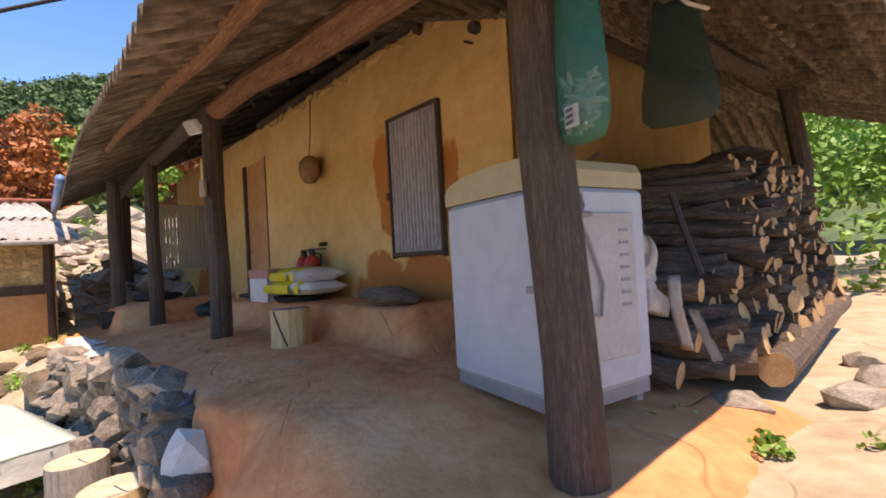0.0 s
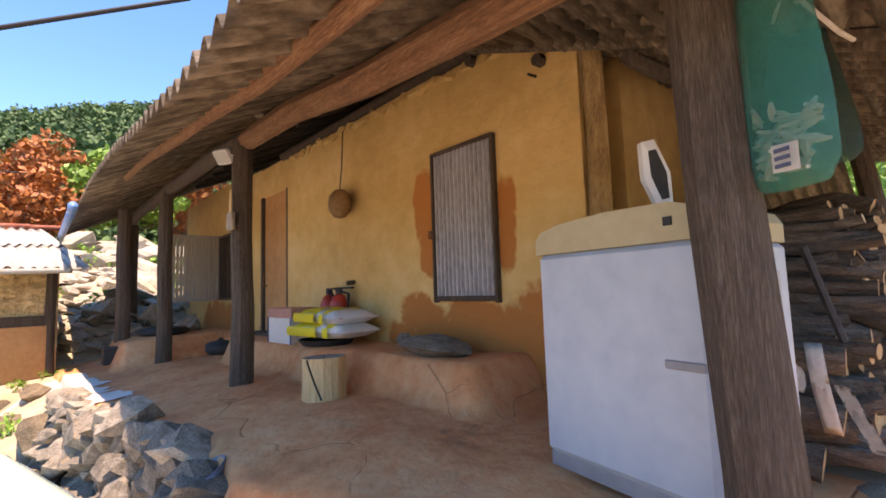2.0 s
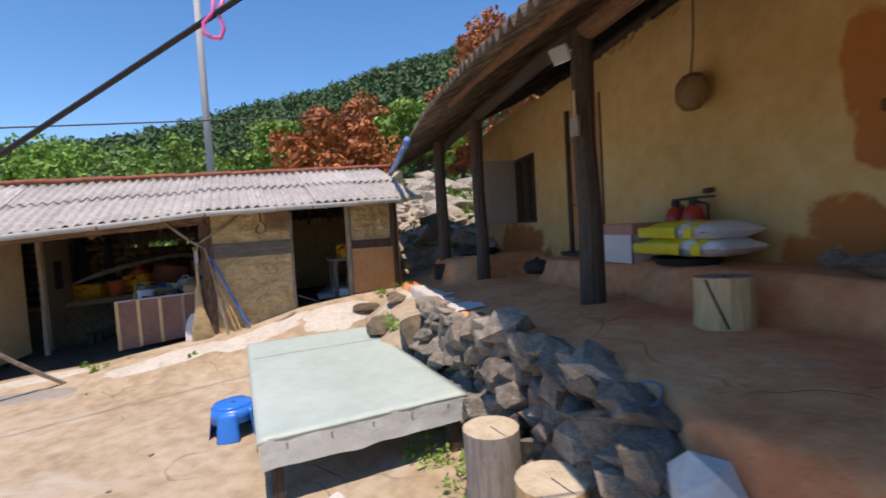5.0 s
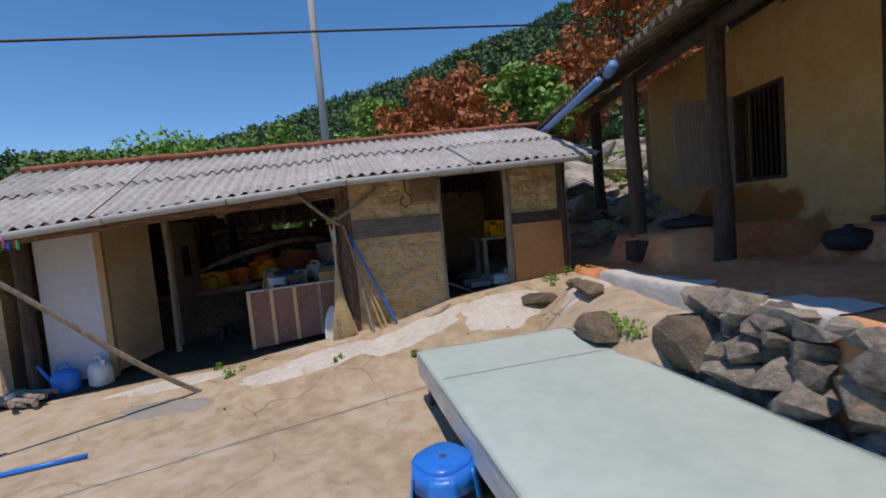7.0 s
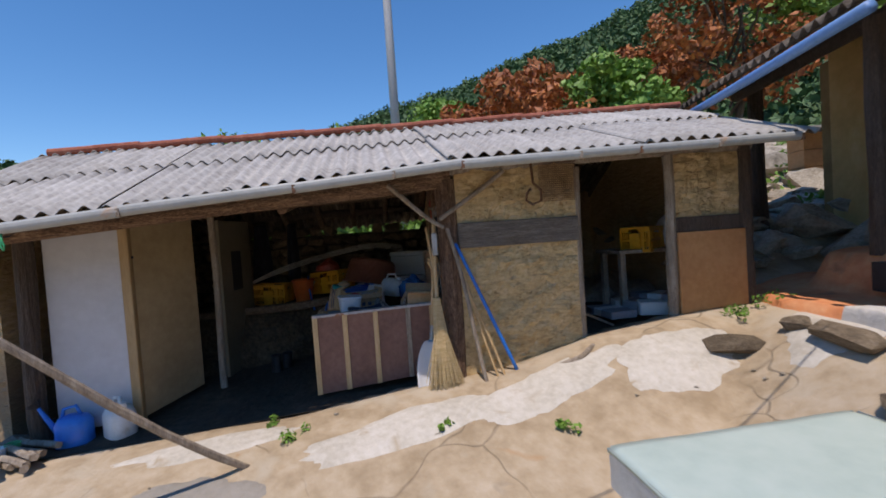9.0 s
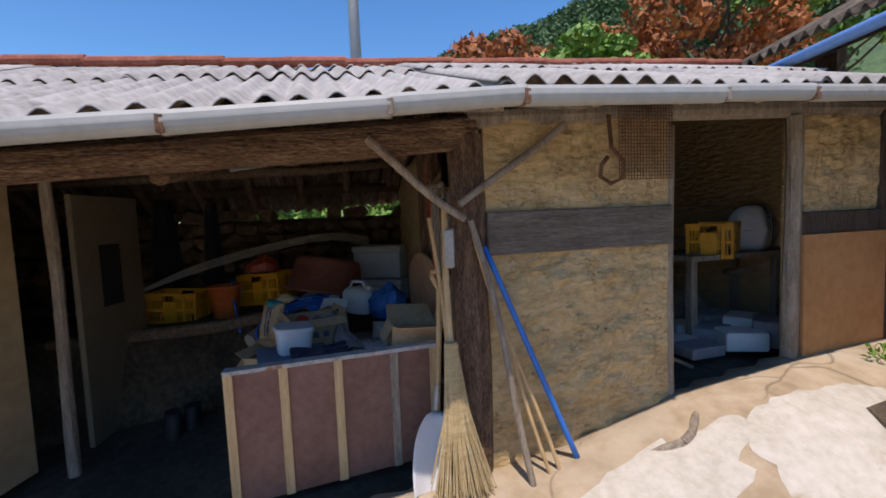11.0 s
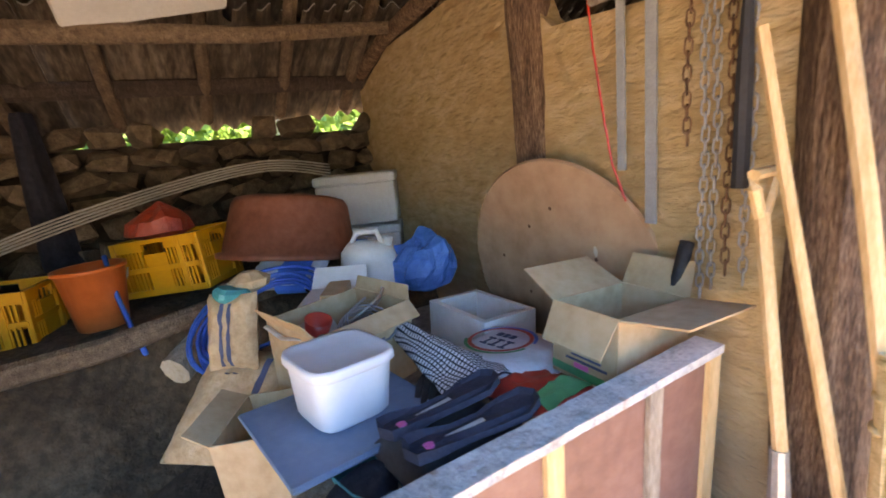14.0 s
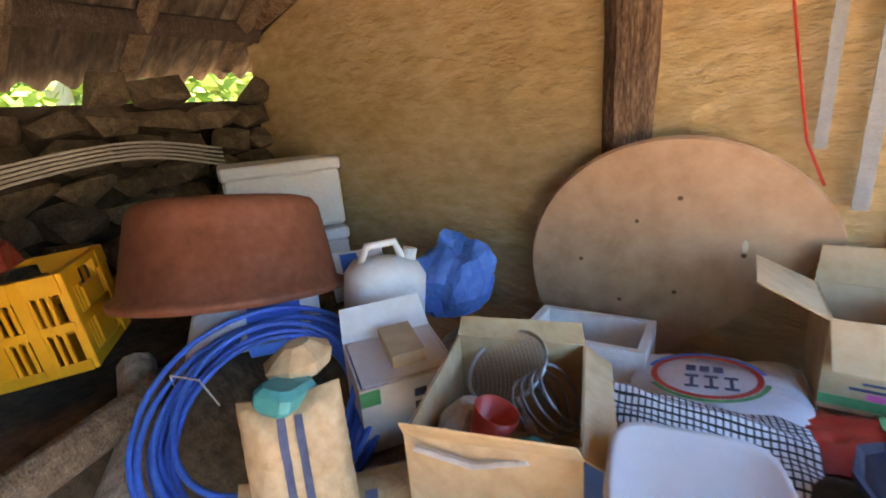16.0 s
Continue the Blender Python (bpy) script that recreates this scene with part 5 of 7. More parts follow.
# Solid black block painted in place of the shaded hollow of the stove.
solid("stove_mouth", Build().box(-3.86, -0.56, 0.88, -3.58, -0.2, 1.1), M_BLACK, HM, "black block standing in for the dark stove opening", "stove mouth", kind="structure")
dp = Build().tube([(-3.3, -0.95, 2.80), (-4.2, -0.96, 2.78), (-5.2, -0.97, 2.76), (-6.8, -0.98, 2.75)], 0.045, 9).tube([(-2.9, -0.95, 2.83), (-3.05, -0.95, 2.79)], 0.05, 9)
solid("blue_gutter", dp, M_BLUEGUTTER, HM, "blue plastic gutter along the far eave", "gutter", kind="structure", shade=True)

# ---- yard: platform, stool, cans, stick, cable ----
pf = thing("wooden_platform", pose(-1.57, 2.37, 0.02, 0, 0, 62.2) @ Matrix.Diagonal((0.98, 0.965, 1, 1)), "low outdoor platform covered with pale mint vinyl", "platform")
b = Build().slab(30, 50, lambda u, v: (1.40 * u - 0.015, 2.78 * v - 0.015, 0.47 + 0.006 * noise.noise((u * 4, v * 7, 1)) - 0.02 * (max(0, abs(2 * u - 1) - 0.94) + max(0, abs(2 * v - 1) - 0.97)) * 8), 0.02)
part("vinyl_top", b, M_VINYL, pf, shade=True)
for (x0, y0), (x1, y1) in (((0, 0), (1.38, 0)), ((0, 0), (0, 2.75)), ((1.38, 0), (1.38, 2.75)), ((0, 2.75), (1.38, 2.75))):
    nx, ny = (y1 - y0), -(x1 - x0)
    ln = math.hypot(nx, ny)
    b = Build().grid(40, 6, lambda u, v: (x0 + (x1 - x0) * u + nx / ln * (0.012 + 0.01 * noise.noise((u * 9, v * 2, 3))) * (1 if x0 == x1 == 0 or y0 == y1 == 0 else 1) * (-1 if (x0 == x1 == 0) or (y0 == y1 == 2.75) else 1), y0 + (y1 - y0) * u + ny / ln * (0.012 + 0.01 * noise.noise((u * 9, v * 2, 3))) * (-1 if (x0 == x1 == 0) or (y0 == y1 == 2.75) else 1), 0.465 - (0.19 + 0.025 * noise.noise((u * 6, 0, 7))) * v))
    part("skirt", b, M_MINTEDGE, pf, "hanging white vinyl edge", shade=True)
part("deck", Build().box(0.03, 0.03, 0.40, 1.35, 2.72, 0.448), M_GREYWOOD, pf)
for x in (0.05, 1.27):
    for y in (0.05, 1.35, 2.64):
        part("leg", Build().box(x, y, 0.03, x + 0.08, y + 0.08, 0.40), M_DARKWOOD, pf)
for i in range(5):
    part("nail", Build().tube([(0.15 + i * 0.27, -0.024, 0.415), (0.15 + i * 0.27, -0.014, 0.415)], 0.008, 6), M_GREYPLASTIC, pf)
part("seam", Build().box(0.02, 1.98, 0.474, 1.36, 1.984, 0.4765), M_GREYPLASTIC, pf)


def plastic_stool(m):
    ob = thing("plastic_stool", m, "bright blue plastic stool beside the platform", "stool")
    part("seat", Build().lathe([(0.02, 0.262), (0.13, 0.265), (0.14, 0.25), (0.14, 0.215), (0.02, 0.21)], 24, power=3.0), M_BLUE, ob, shade=True)
    for k in range(4):
        a = math.pi / 2 * k + math.pi / 4
        b = Build()
        b.slab(7, 5, lambda u, v: ((0.145 + 0.03 * (1 - v)) * 1.12 * math.cos(a + (u - 0.5) * 0.95), (0.145 + 0.03 * (1 - v)) * 1.12 * math.sin(a + (u - 0.5) * 0.95), 0.245 * v), 0.004)
        part("leg", b, M_BLUE, ob, shade=True)
    part("ring", Build().lathe([(0.168, 0.13), (0.172, 0.13), (0.165, 0.24), (0.16, 0.24)], 24), M_BLUE, ob, shade=True)
    part("hole", Build().lathe([(0.02, 0.2655), (0.005, 0.267)], 10), M_INK, ob)


plastic_stool(pose(-2.78, 2.83, ground_z(-2.78, 2.83)))
ob = tagged(new("white_stone", rock_mesh("white_stone", 5, M_CEMENT, 22, 0.14, 0.12, 0.1)), "small white rounded stone on the yard", "stone")
ob.matrix_world = pose(-1.27, 2.66, ground_z(-1.27, 2.66) + 0.03)
st = Build().tube(bent((-5.81, 2.45, 0.06), (-5.32, 0.40, 2.08), 0.07, 9, 8), [0.022, 0.024, 0.022, 0.023, 0.02, 0.019, 0.018, 0.016, 0.015], 7, wobble=0.1, seed=3)
solid("clothesline_prop", st, M_GREYWOOD, Matrix(), "crooked branch propped up from the yard", "prop stick")
CABLE = [(0.75, 2.22, 2.74), (0.1, 1.79, 2.37), (-0.65, 1.30, 1.93), (-1.4, 0.8, 1.49), (-2.9, -0.19, 0.75), (-3.8, -0.8, 0.25)]

# ---- shed: front tools and boards ----
bd = thing("board_screen", SM, "maroon panel with wooden battens leaning at the shed mouth", "panel")
P0, P1 = Vector((-1.16, 0.27, 0.90)), Vector((0.0, 0.24, 0.93))


def board_pt(u, v, off=0.0):
    t_ = P0.lerp(P1, u)
    return Vector((t_.x, t_.y + 0.02 * (1 - v) - off, 0.2 + 0.1 * u + (t_.z - 0.2 - 0.1 * u) * v))


b = Build().grid(20, 8, lambda u, v: board_pt(u, v)).grid(20, 8, lambda u, v: board_pt(u, v, -0.03), flip=True)
part("panel", b, M_BROWNPANEL, bd)
for u in (0.0, 0.24, 0.49, 0.76, 0.96):
    b = Build()
    q_ = [board_pt(u + d, v, o) for v in (0.0, 1.0) for o in (0.014, 0.001) for d in (0.0, 0.04)]
    b.add(q_, [(0, 1, 5, 4), (0, 4, 6, 2), (1, 3, 7, 5), (4, 5, 7, 6), (0, 2, 3, 1)])
    part("batten", b, M_PALEWOOD if u not in (0.76,) else M_GREYWOOD, bd)
rim = Build()
rim.slab(24, 3, lambda u, v: (*(P0.lerp(P1, u).xy - Vector((0, 0.02 - 0.075 * v))), P0.lerp(P1, u).z + 0.012 + 0.004 * noise.noise((u * 20, v, 1))), 0.02)
part("top_rail", rim, material("chipped_grey_rail", [(0.3, 0.29, 0.28), (0.48, 0.47, 0.46), (0.6, 0.58, 0.55)], 12, 0.8, 0.4, 40, spots=[((0.35, 0.18, 0.1), 9, 0.62)]), bd, "chipped grey top rail")

br = thing("straw_broom", shed_at(0.0, -0.10, 0.165), "long-handled straw broom leaning on the corner post", "broom")
part("handle", Build().tube([(-0.005, 0.0, 0.6), (0.0, 0.08, 1.1), (0.03, 0.16, 1.5)], 0.018, 8), M_PALEWOOD, br)
b = Build()
for i in range(330):
    a, r = R.uniform(0, 6.28), math.sqrt(R.random())
    b.tube([(-0.012 + 0.028 * r * math.cos(a), 0.0 + 0.028 * r * math.sin(a), 0.8), (0.06 * r * math.cos(a) + R.gauss(0, 0.006), -0.02 + 0.04 * r * math.sin(a), 0.45), (0.02 + 0.165 * r * math.cos(a) + R.gauss(0, 0.015), -0.05 + 0.09 * r * math.sin(a), R.uniform(-0.02, 0.09))], [0.005, 0.004, 0.0025], 4)
part("bristles", b, M_STRAW, br, "spread straw bristles")
for z in (0.64, 0.71, 0.78):
    part("binding", Build().lathe([(0.034, z - 0.007), (0.037, z), (0.034, z + 0.007)], 12, m=Matrix.Translation((-0.008, 0, 0))), M_STRAW, br)
shv = thing("shovel", shed_at(-0.10, 0.06, 0.17) @ Matrix.Scale(0.96, 4), "wooden-handled shovel with a pale blade", "shovel")
part("shaft", Build().tube([(0.05, 0.0, 0.5), (0.09, 0.06, 0.85), (0.11, 0.1, 1.1)], 0.017, 8), M_PALEWOOD, shv)
part("grip", Build().tube([(0.11, 0.1, 1.08), (0.07, 0.1, 1.16), (0.065, 0.1, 1.19), (0.165, 0.1, 1.19), (0.16, 0.1, 1.16), (0.11, 0.1, 1.08)], 0.014, 7), M_PALEWOOD, shv)
part("socket", Build().tube([(0.03, -0.01, 0.36), (0.055, 0.01, 0.55)], [0.026, 0.02], 10), M_STEEL, shv)
part("blade", Build().slab(10, 12, lambda u, v: (0.23 * (u - 0.5) * (1 - 0.3 * (1 - v) ** 3 - 0.5 * v ** 5) - 0.07 * (1 - v) + 0.02, -0.03 - 0.06 * (1 - v) - 0.12 * (u - 0.5) ** 2, 0.42 * v), 0.006), M_WHITEPL, shv, "pale worn blade", shade=True)
for i, (p0, p1, r, m, lab, cat) in enumerate((
        ((0.38, -0.22, 0.28), (0.13, -0.075, 1.60), 0.019, M_GREYWOOD, "peeled pale stick leaning on the corner post", "stick"),
        ((0.57, -0.17, 0.29), (0.15, -0.06, 1.52), 0.012, M_PALEWOOD, "thin pale pole leaning on the corner post", "stick"),
        ((0.50, -0.18, 0.3), (0.24, -0.05, 1.3), 0.011, M_PALEWOOD, "thin pale pole leaning on the corner post", "stick"),
        ((0.72, -0.13, 0.28), (0.20, -0.075, 1.47), 0.017, M_BLUE, "bright blue plastic pipe leaning on the wall", "pipe"),
        ((0.03, -0.10, 0.28), (-0.03, 0.16, 1.62), 0.015, M_PALEWOOD, "long planed handle leaning on the corner post", "tool handle"),
        ((-0.38, -0.06, 1.99), (0.10, -0.075, 1.61), 0.021, M_GREYWOOD, "grey forked brace nailed to the beam", "brace"),
        ((0.70, -0.06, 2.07), (0.07, -0.08, 1.68), 0.02, M_GREYWOOD, "thin bent brace nailed to the beam", "brace"),
        ((0.62, -0.2, 0.27), (1.2, -0.35, 0.44), 0.028, M_GREYWOOD, "crooked grey root lying along the wall foot", "root"),
        ((1.2, -0.35, 0.44), (1.42, -0.22, 0.50), 0.024, M_GREYWOOD, "crooked grey root lying along the wall foot", "root"))):
    solid("leaning_pole", Build().tube(bent(p0, p1, 0.02 if m is not M_BLUE else 0.0, 7, 70 + i), [r, r, r * 0.97, r * 0.95, r * 0.92, r * 0.9, r * 0.86], 8, wobble=0.06 if m is not M_BLUE else 0, seed=i), m, SM, lab, cat, "poles at the shed corner", shade=m is M_BLUE)
b = Build().tube([(0.97, -0.06, 2.12), (0.98, -0.07, 1.95), (1.05, -0.08, 1.88), (1.04, -0.09, 1.79), (0.96, -0.09, 1.76), (0.90, -0.08, 1.80), (0.91, -0.08, 1.86), (0.95, -0.08, 1.9)], 0.012, 7)
solid("leather_loop", b, M_RUST, SM, "dark curled strap hanging on the daub wall", "strap", shade=True)
sc = thing("wire_screen", shed_at(1.05, -0.045, 1.68), "rusty wire mesh piece hung on the daub wall", "wire mesh")
b = Build()
for i in range(19):
    b.box(i * 0.02, 0, 0, i * 0.02 + 0.004, 0.003, 0.43)
for i in range(22):
    b.box(0, -0.003, i * 0.02, 0.365, 0, i * 0.02 + 0.004)
part("mesh", b, M_RUST, sc)
b = Build().box(-0.02, -0.10, 1.38, 0.035, -0.08, 1.57, bevel=0.01)
solid("metal_sheet", b, M_STEEL, SM, "pale metal plate hanging on the corner post", "metal plate")
b = Build().tube([(-0.62, -0.16, 2.06), (-0.5, -0.18, 2.07), (-0.35, -0.16, 2.085)], [0.028, 0.024, 0.018], 8)
solid("orange_grip", b, M_ORANGE, SM, "orange tool grip tucked under the eave", "tool grip", shade=True)
for i in range(7):
    b = Build().tube(bent((-0.2 + 0.3 * i, -0.1, 2.13 + 0.02 * i), (0.35 + 0.3 * i, -0.02, 2.15 + 0.02 * i), 0.02, 4, i), 0.02, 6, wobble=0.1)
    solid("scrap_stick", b, M_GREYWOOD, SM, "scrap stick stored on the beam", "stick", "sticks on the beam")
bg = Build()
bg.lathe([(0.03, 0), (0.10, 0.01), (0.12, 0.04), (0.09, 0.07), (0.03, 0.08)], 14, squash=0.6)
solid("black_bag", bg, M_BLACK, shed_at(-1.28, 0.0, 1.9), "crumpled black plastic bag on the beam", "bag", shade=False)

# left end: white door panel, cans, brush wood
cab = thing("cabinet_panel", SM @ pose(-3.45, 0.45, 0.1) @ Matrix.Diagonal((1.25, 1.2, 1.02, 1)), "grey-white door panel with a yellowed plywood edge", "door panel")
part("white_face", Build().box(0, -0.03, 0.02, 0.5, 0.03, 1.72, bevel=0.004), M_CABWHITE, cab)
part("wood_edge", Build().box(0.5, -0.045, 0.0, 0.565, 0.02, 1.74, bevel=0.005), M_CABWOOD, cab)
part("side_face", Build().add([(0.57, 0.0, 0.05), (0.80, 0.55, 0.1), (0.80, 0.55, 1.8), (0.57, 0.0, 1.74), (0.53, 0.02, 0.05), (0.76, 0.57, 0.1), (0.76, 0.57, 1.8), (0.53, 0.02, 1.74)], [(0, 1, 2, 3), (7, 6, 5, 4), (0, 4, 5, 1), (2, 6, 7, 3), (1, 5, 6, 2)]), material("yellowed_side_board", [(0.38, 0.28, 0.15), (0.48, 0.37, 0.21)], 2, 0.7, 0.05), cab)
part("strap", Build().box(0.565, -0.01, 1.4, 0.575, 0.004, 1.42), M_BLACK, cab)
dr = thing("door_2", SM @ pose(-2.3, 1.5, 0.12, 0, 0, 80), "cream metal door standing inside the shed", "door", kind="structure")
# Cream paint dimmed to about half: the door's shade is in its colour.
part("door_leaf", Build().box(0, 0, 0, 0.8, 0.04, 1.75, bevel=0.004), material("shade_dimmed_cream_paint", [(0.2, 0.17, 0.11), (0.26, 0.22, 0.15)], 2, 0.6, 0.05), dr)
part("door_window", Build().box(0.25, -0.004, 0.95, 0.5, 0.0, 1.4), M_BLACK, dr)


def can(m, mat, label, h=0.3, w=0.12, spout=True):
    ob = thing("watering_can" if spout else "plastic_jug", m, label, "watering can" if spout else "jug")
    part("body", Build().lathe([(w * 0.9, 0), (w, 0.02), (w, h * 0.62), (w * 0.8, h * 0.78), (w * 0.3, h * 0.85)], 18, squash=0.75, power=3.2), mat, ob, shade=True)
    part("handle", Build().tube([(-w * 0.7, 0, h * 0.7), (-w * 0.5, 0, h), (w * 0.2, 0, h * 1.05), (w * 0.45, 0, h * 0.8)], 0.014, 8), mat, ob, shade=True)
    if spout:
        part("spout", Build().tube([(-w * 0.8, 0, h * 0.3), (-w * 1.5, 0, h * 0.8), (-w * 1.9, 0, h * 1.1)], [0.025, 0.018, 0.014], 8), mat, ob, shade=True)
        part("rose", Build().tube([(-w * 1.9, 0, h * 1.1), (-w * 2.15, 0, h * 1.22)], [0.02, 0.05], 10), M_BLACK, ob)
    else:
        part("cap", Build().tube([(w * 0.6, 0, h * 0.75), (w * 0.65, 0, h * 0.95)], 0.025, 10), mat, ob)
    return ob


v = SM @ Vector((-3.22, 0.24, 0))
can(pose(v.x, v.y, ground_z(v.x, v.y), 0, 0, 65), M_BLUE, "bright blue watering can by the white panel")
v = SM @ Vector((-2.88, 0.28, 0))
can(pose(v.x, v.y, ground_z(v.x, v.y), 0, 0, 20), M_STYRO, "dirty white plastic jug by the white panel", 0.3, 0.13, False)
for i in range(9):
    v0 = SM @ Vector((-3.6 + R.uniform(-0.25, 0.2), 0.05 + R.uniform(-0.2, 0.2), 0))
    a = R.uniform(0.1, 0.9)
    z = ground_z(v0.x, v0.y) + 0.04 + 0.025 * (i % 3)
    solid("brushwood", Build().tube(bent((v0.x - 0.25, v0.y - 0.1 * a, z), (v0.x + 0.25, v0.y + 0.3 * a, z + 0.03), 0.03, 5, i), 0.025, 7, wobble=0.1), M_GREYWOOD, Matrix(), "grey brushwood stick lying by the end post", "stick", "brushwood by the end post")
for i in range(14):
    v0 = SM @ Vector((-3.8 + R.uniform(-0.6, 0.1), 0.1 + R.uniform(-0.7, 0.5), 0))
    boulder(v0.x, v0.y, R.uniform(0.15, 0.4), R.uniform(0.15, 0.3), R.uniform(0.12, 0.3), i * 33, "loose grey stone at the shed end", M_STONE, 60 + i)
for i, (c, x, y) in enumerate(((M_WHITEPL, -3.65, 0.02), (M_GREEN, -3.6, 0.1))):
    v0 = SM @ Vector((x, y, 0))
    solid("flower_pot", Build().lathe([(0.035, 0), (0.05, 0.09), (0.045, 0.09), (0.03, 0.02)], 12), c, pose(v0.x, v0.y, ground_z(v0.x, v0.y) + 0.06), "small plastic pot among the sticks", "pot", "small pots")

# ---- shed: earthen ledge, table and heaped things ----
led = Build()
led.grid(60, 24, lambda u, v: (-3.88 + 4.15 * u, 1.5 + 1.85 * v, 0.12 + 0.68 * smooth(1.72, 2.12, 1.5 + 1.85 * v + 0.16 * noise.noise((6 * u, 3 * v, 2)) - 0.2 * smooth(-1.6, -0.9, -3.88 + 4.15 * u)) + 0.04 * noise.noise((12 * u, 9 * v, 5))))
# Tan earth coloured far darker, standing in for shade at the back of the shed.
solid("earth_ledge", led, material("shade_darkened_earth", [(0.04, 0.027, 0.016), (0.08, 0.057, 0.035), (0.15, 0.107, 0.066)], 3, 0.95, 0.8, 14), SM, "raised earthen ledge along the stone wall", "ledge", kind="structure", shade=True)
solid("ledge_log", Build().tube([(-2.8, 2.05, 0.76), (-1.5, 2.02, 0.80), (-0.9, 2.12, 0.85), (-0.3, 2.35, 0.86)], [0.045, 0.05, 0.05, 0.045], 9, wobble=0.14, seed=4), M_RAFTER, SM, "crooked log along the ledge edge", "log")
solid("ledge_log", Build().tube([(-1.25, 1.85, 0.68), (-1.05, 2.05, 0.78), (-0.95, 2.3, 0.86)], [0.07, 0.06, 0.05], 9, wobble=0.08, capslot=1), [M_GREYWOOD, M_STUMPTOP], SM, "short sawn log stub on the ledge", "log")
tb = thing("work_table", SM, "low grey work table under the heaped things", "table")
part("tabletop", Build().box(-1.0, 0.36, 0.66, 0.08, 1.7, 0.70, bevel=0.006), M_GREYWOOD, tb)
for x, y in ((-0.96, 0.4), (0.0, 0.4), (-0.96, 1.6), (0.0, 1.6)):
    part("leg", Build().box(x, y, 0.1, x + 0.06, y + 0.06, 0.66), M_GREYWOOD, tb)
T = 0.702


def open_box(name, m, l, w, h, mat, label, category, t_=0.006, flaps=(), inner=None):
    ob = thing(name, m, label, category)
    part("bottom", Build().box(-l / 2, -w / 2, 0, l / 2, w / 2, t_), mat, ob)
    for x0, y0, x1, y1 in ((-l / 2, -w / 2, l / 2, -w / 2 + t_), (-l / 2, w / 2 - t_, l / 2, w / 2), (-l / 2, -w / 2 + t_, -l / 2 + t_, w / 2 - t_), (l / 2 - t_, -w / 2 + t_, l / 2, w / 2 - t_)):
        part("side", Build().box(x0, y0, t_, x1, y1, h), mat, ob)
    for side, ang, ln in flaps:
        a = radians(ang)
        b = Build()
        if side in "ab":
            s = -1 if side == "a" else 1
            q = [(-l / 2, s * w / 2, h), (l / 2, s * w / 2, h), (l / 2 - 0.01, s * (w / 2 + ln * math.cos(a)), h + ln * math.sin(a)), (-l / 2 + 0.01, s * (w / 2 + ln * math.cos(a)), h + ln * math.sin(a))]
        else:
            s = -1 if side == "c" else 1
            q = [(s * l / 2, -w / 2, h), (s * l / 2, w / 2, h), (s * (l / 2 + ln * math.cos(a)), w / 2 - 0.01, h + ln * math.sin(a)), (s * (l / 2 + ln * math.cos(a)), -w / 2 + 0.01, h + ln * math.sin(a))]
        q2 = [(x, y, z - 0.005) for x, y, z in q]
        b.add(q + q2, [(0, 1, 2, 3), (7, 6, 5, 4), (0, 4, 5, 1), (1, 5, 6, 2), (2, 6, 7, 3), (3, 7, 4, 0)])
        part("flap", b, mat, ob)
    return ob


tray = thing("blue_tray", shed_at(-0.83, 0.76, T + 0.085, 0, 3, 8), "slate blue flat tray under the white tub", "tray")
part("sheet", Build().box(-0.22, -0.20, 0, 0.22, 0.20, 0.012, bevel=0.004), M_TRAY, tray)
part("raised_edge", Build().box(-0.22, -0.20, 0.012, 0.22, -0.19, 0.02), M_TRAY, tray)
tub = thing("plastic_tub", shed_at(-0.83, 0.77, T + 0.102, 0, 3, 10), "white square plastic tub with a closed lid", "tub")
part("tub", Build().lathe([(0.09, 0), (0.1, 0.01), (0.112, 0.15), (0.112, 0.155)], 32, power=5), M_WHITEPL, tub, shade=True)
part("lid", Build().lathe([(0.117, 0.142), (0.121, 0.147), (0.121, 0.163), (0.116, 0.172), (0.108, 0.168), (0.03, 0.167)], 32, power=5), M_WHITEPL, tub, "white lid with a rounded rim", shade=True)
ub = thing("teal_crate", shed_at(-0.78, 0.56, T - 0.03, 0, 0, 12), "teal plastic basin below the tray", "basin")
part("basin", Build().lathe([(0.12, 0), (0.15, 0.1), (0.145, 0.1), (0.115, 0.01)], 20, power=3), M_TEAL, ub, shade=True)


def insole(m, label):
    ob = thing("shoe_insole", m, label, "insole", "pair of insoles")
    ol = [(0.0, -0.035), (0.03, -0.038), (0.1, -0.028), (0.16, -0.036), (0.22, -0.045), (0.26, -0.03), (0.272, 0.0), (0.258, 0.032), (0.21, 0.046), (0.15, 0.03), (0.09, 0.03), (0.03, 0.036), (0.0, 0.032), (-0.012, 0.0)]
    n = len(ol)
    b = Build()
    lift = lambda x: 0.02 * (1 - smooth(0.0, 0.12, x)) + 0.012 * smooth(0.2, 0.27, x)
    b.add([(x, y, lift(x) + 0.012) for x, y in ol] + [(x * 0.94 + 0.008, y * 0.75, lift(x) * 0.4 + 0.008) for x, y in ol] + [(x, y, lift(x) * 0.5) for x, y in ol],
          [tuple(range(n, 2 * n))] + [(i, (i + 1) % n, n + (i + 1) % n, n + i) for i in range(n)] + [((i + 1) % n, i, 2 * n + i, 2 * n + (i + 1) % n) for i in range(n)] + [tuple(range(3 * n - 1, 2 * n - 1, -1))])
    part("foam", b, M_NAVY, ob)
    part("heel_mark", Build().lathe([(0.012, 0), (0.009, 0.002)], 10, m=Matrix.Translation((0.035, 0.0, 0.0135))), M_PINK, ob)
    part("print_bar", Build().box(0.07, -0.006, 0.0105, 0.15, 0.006, 0.0135), M_COIL, ob)


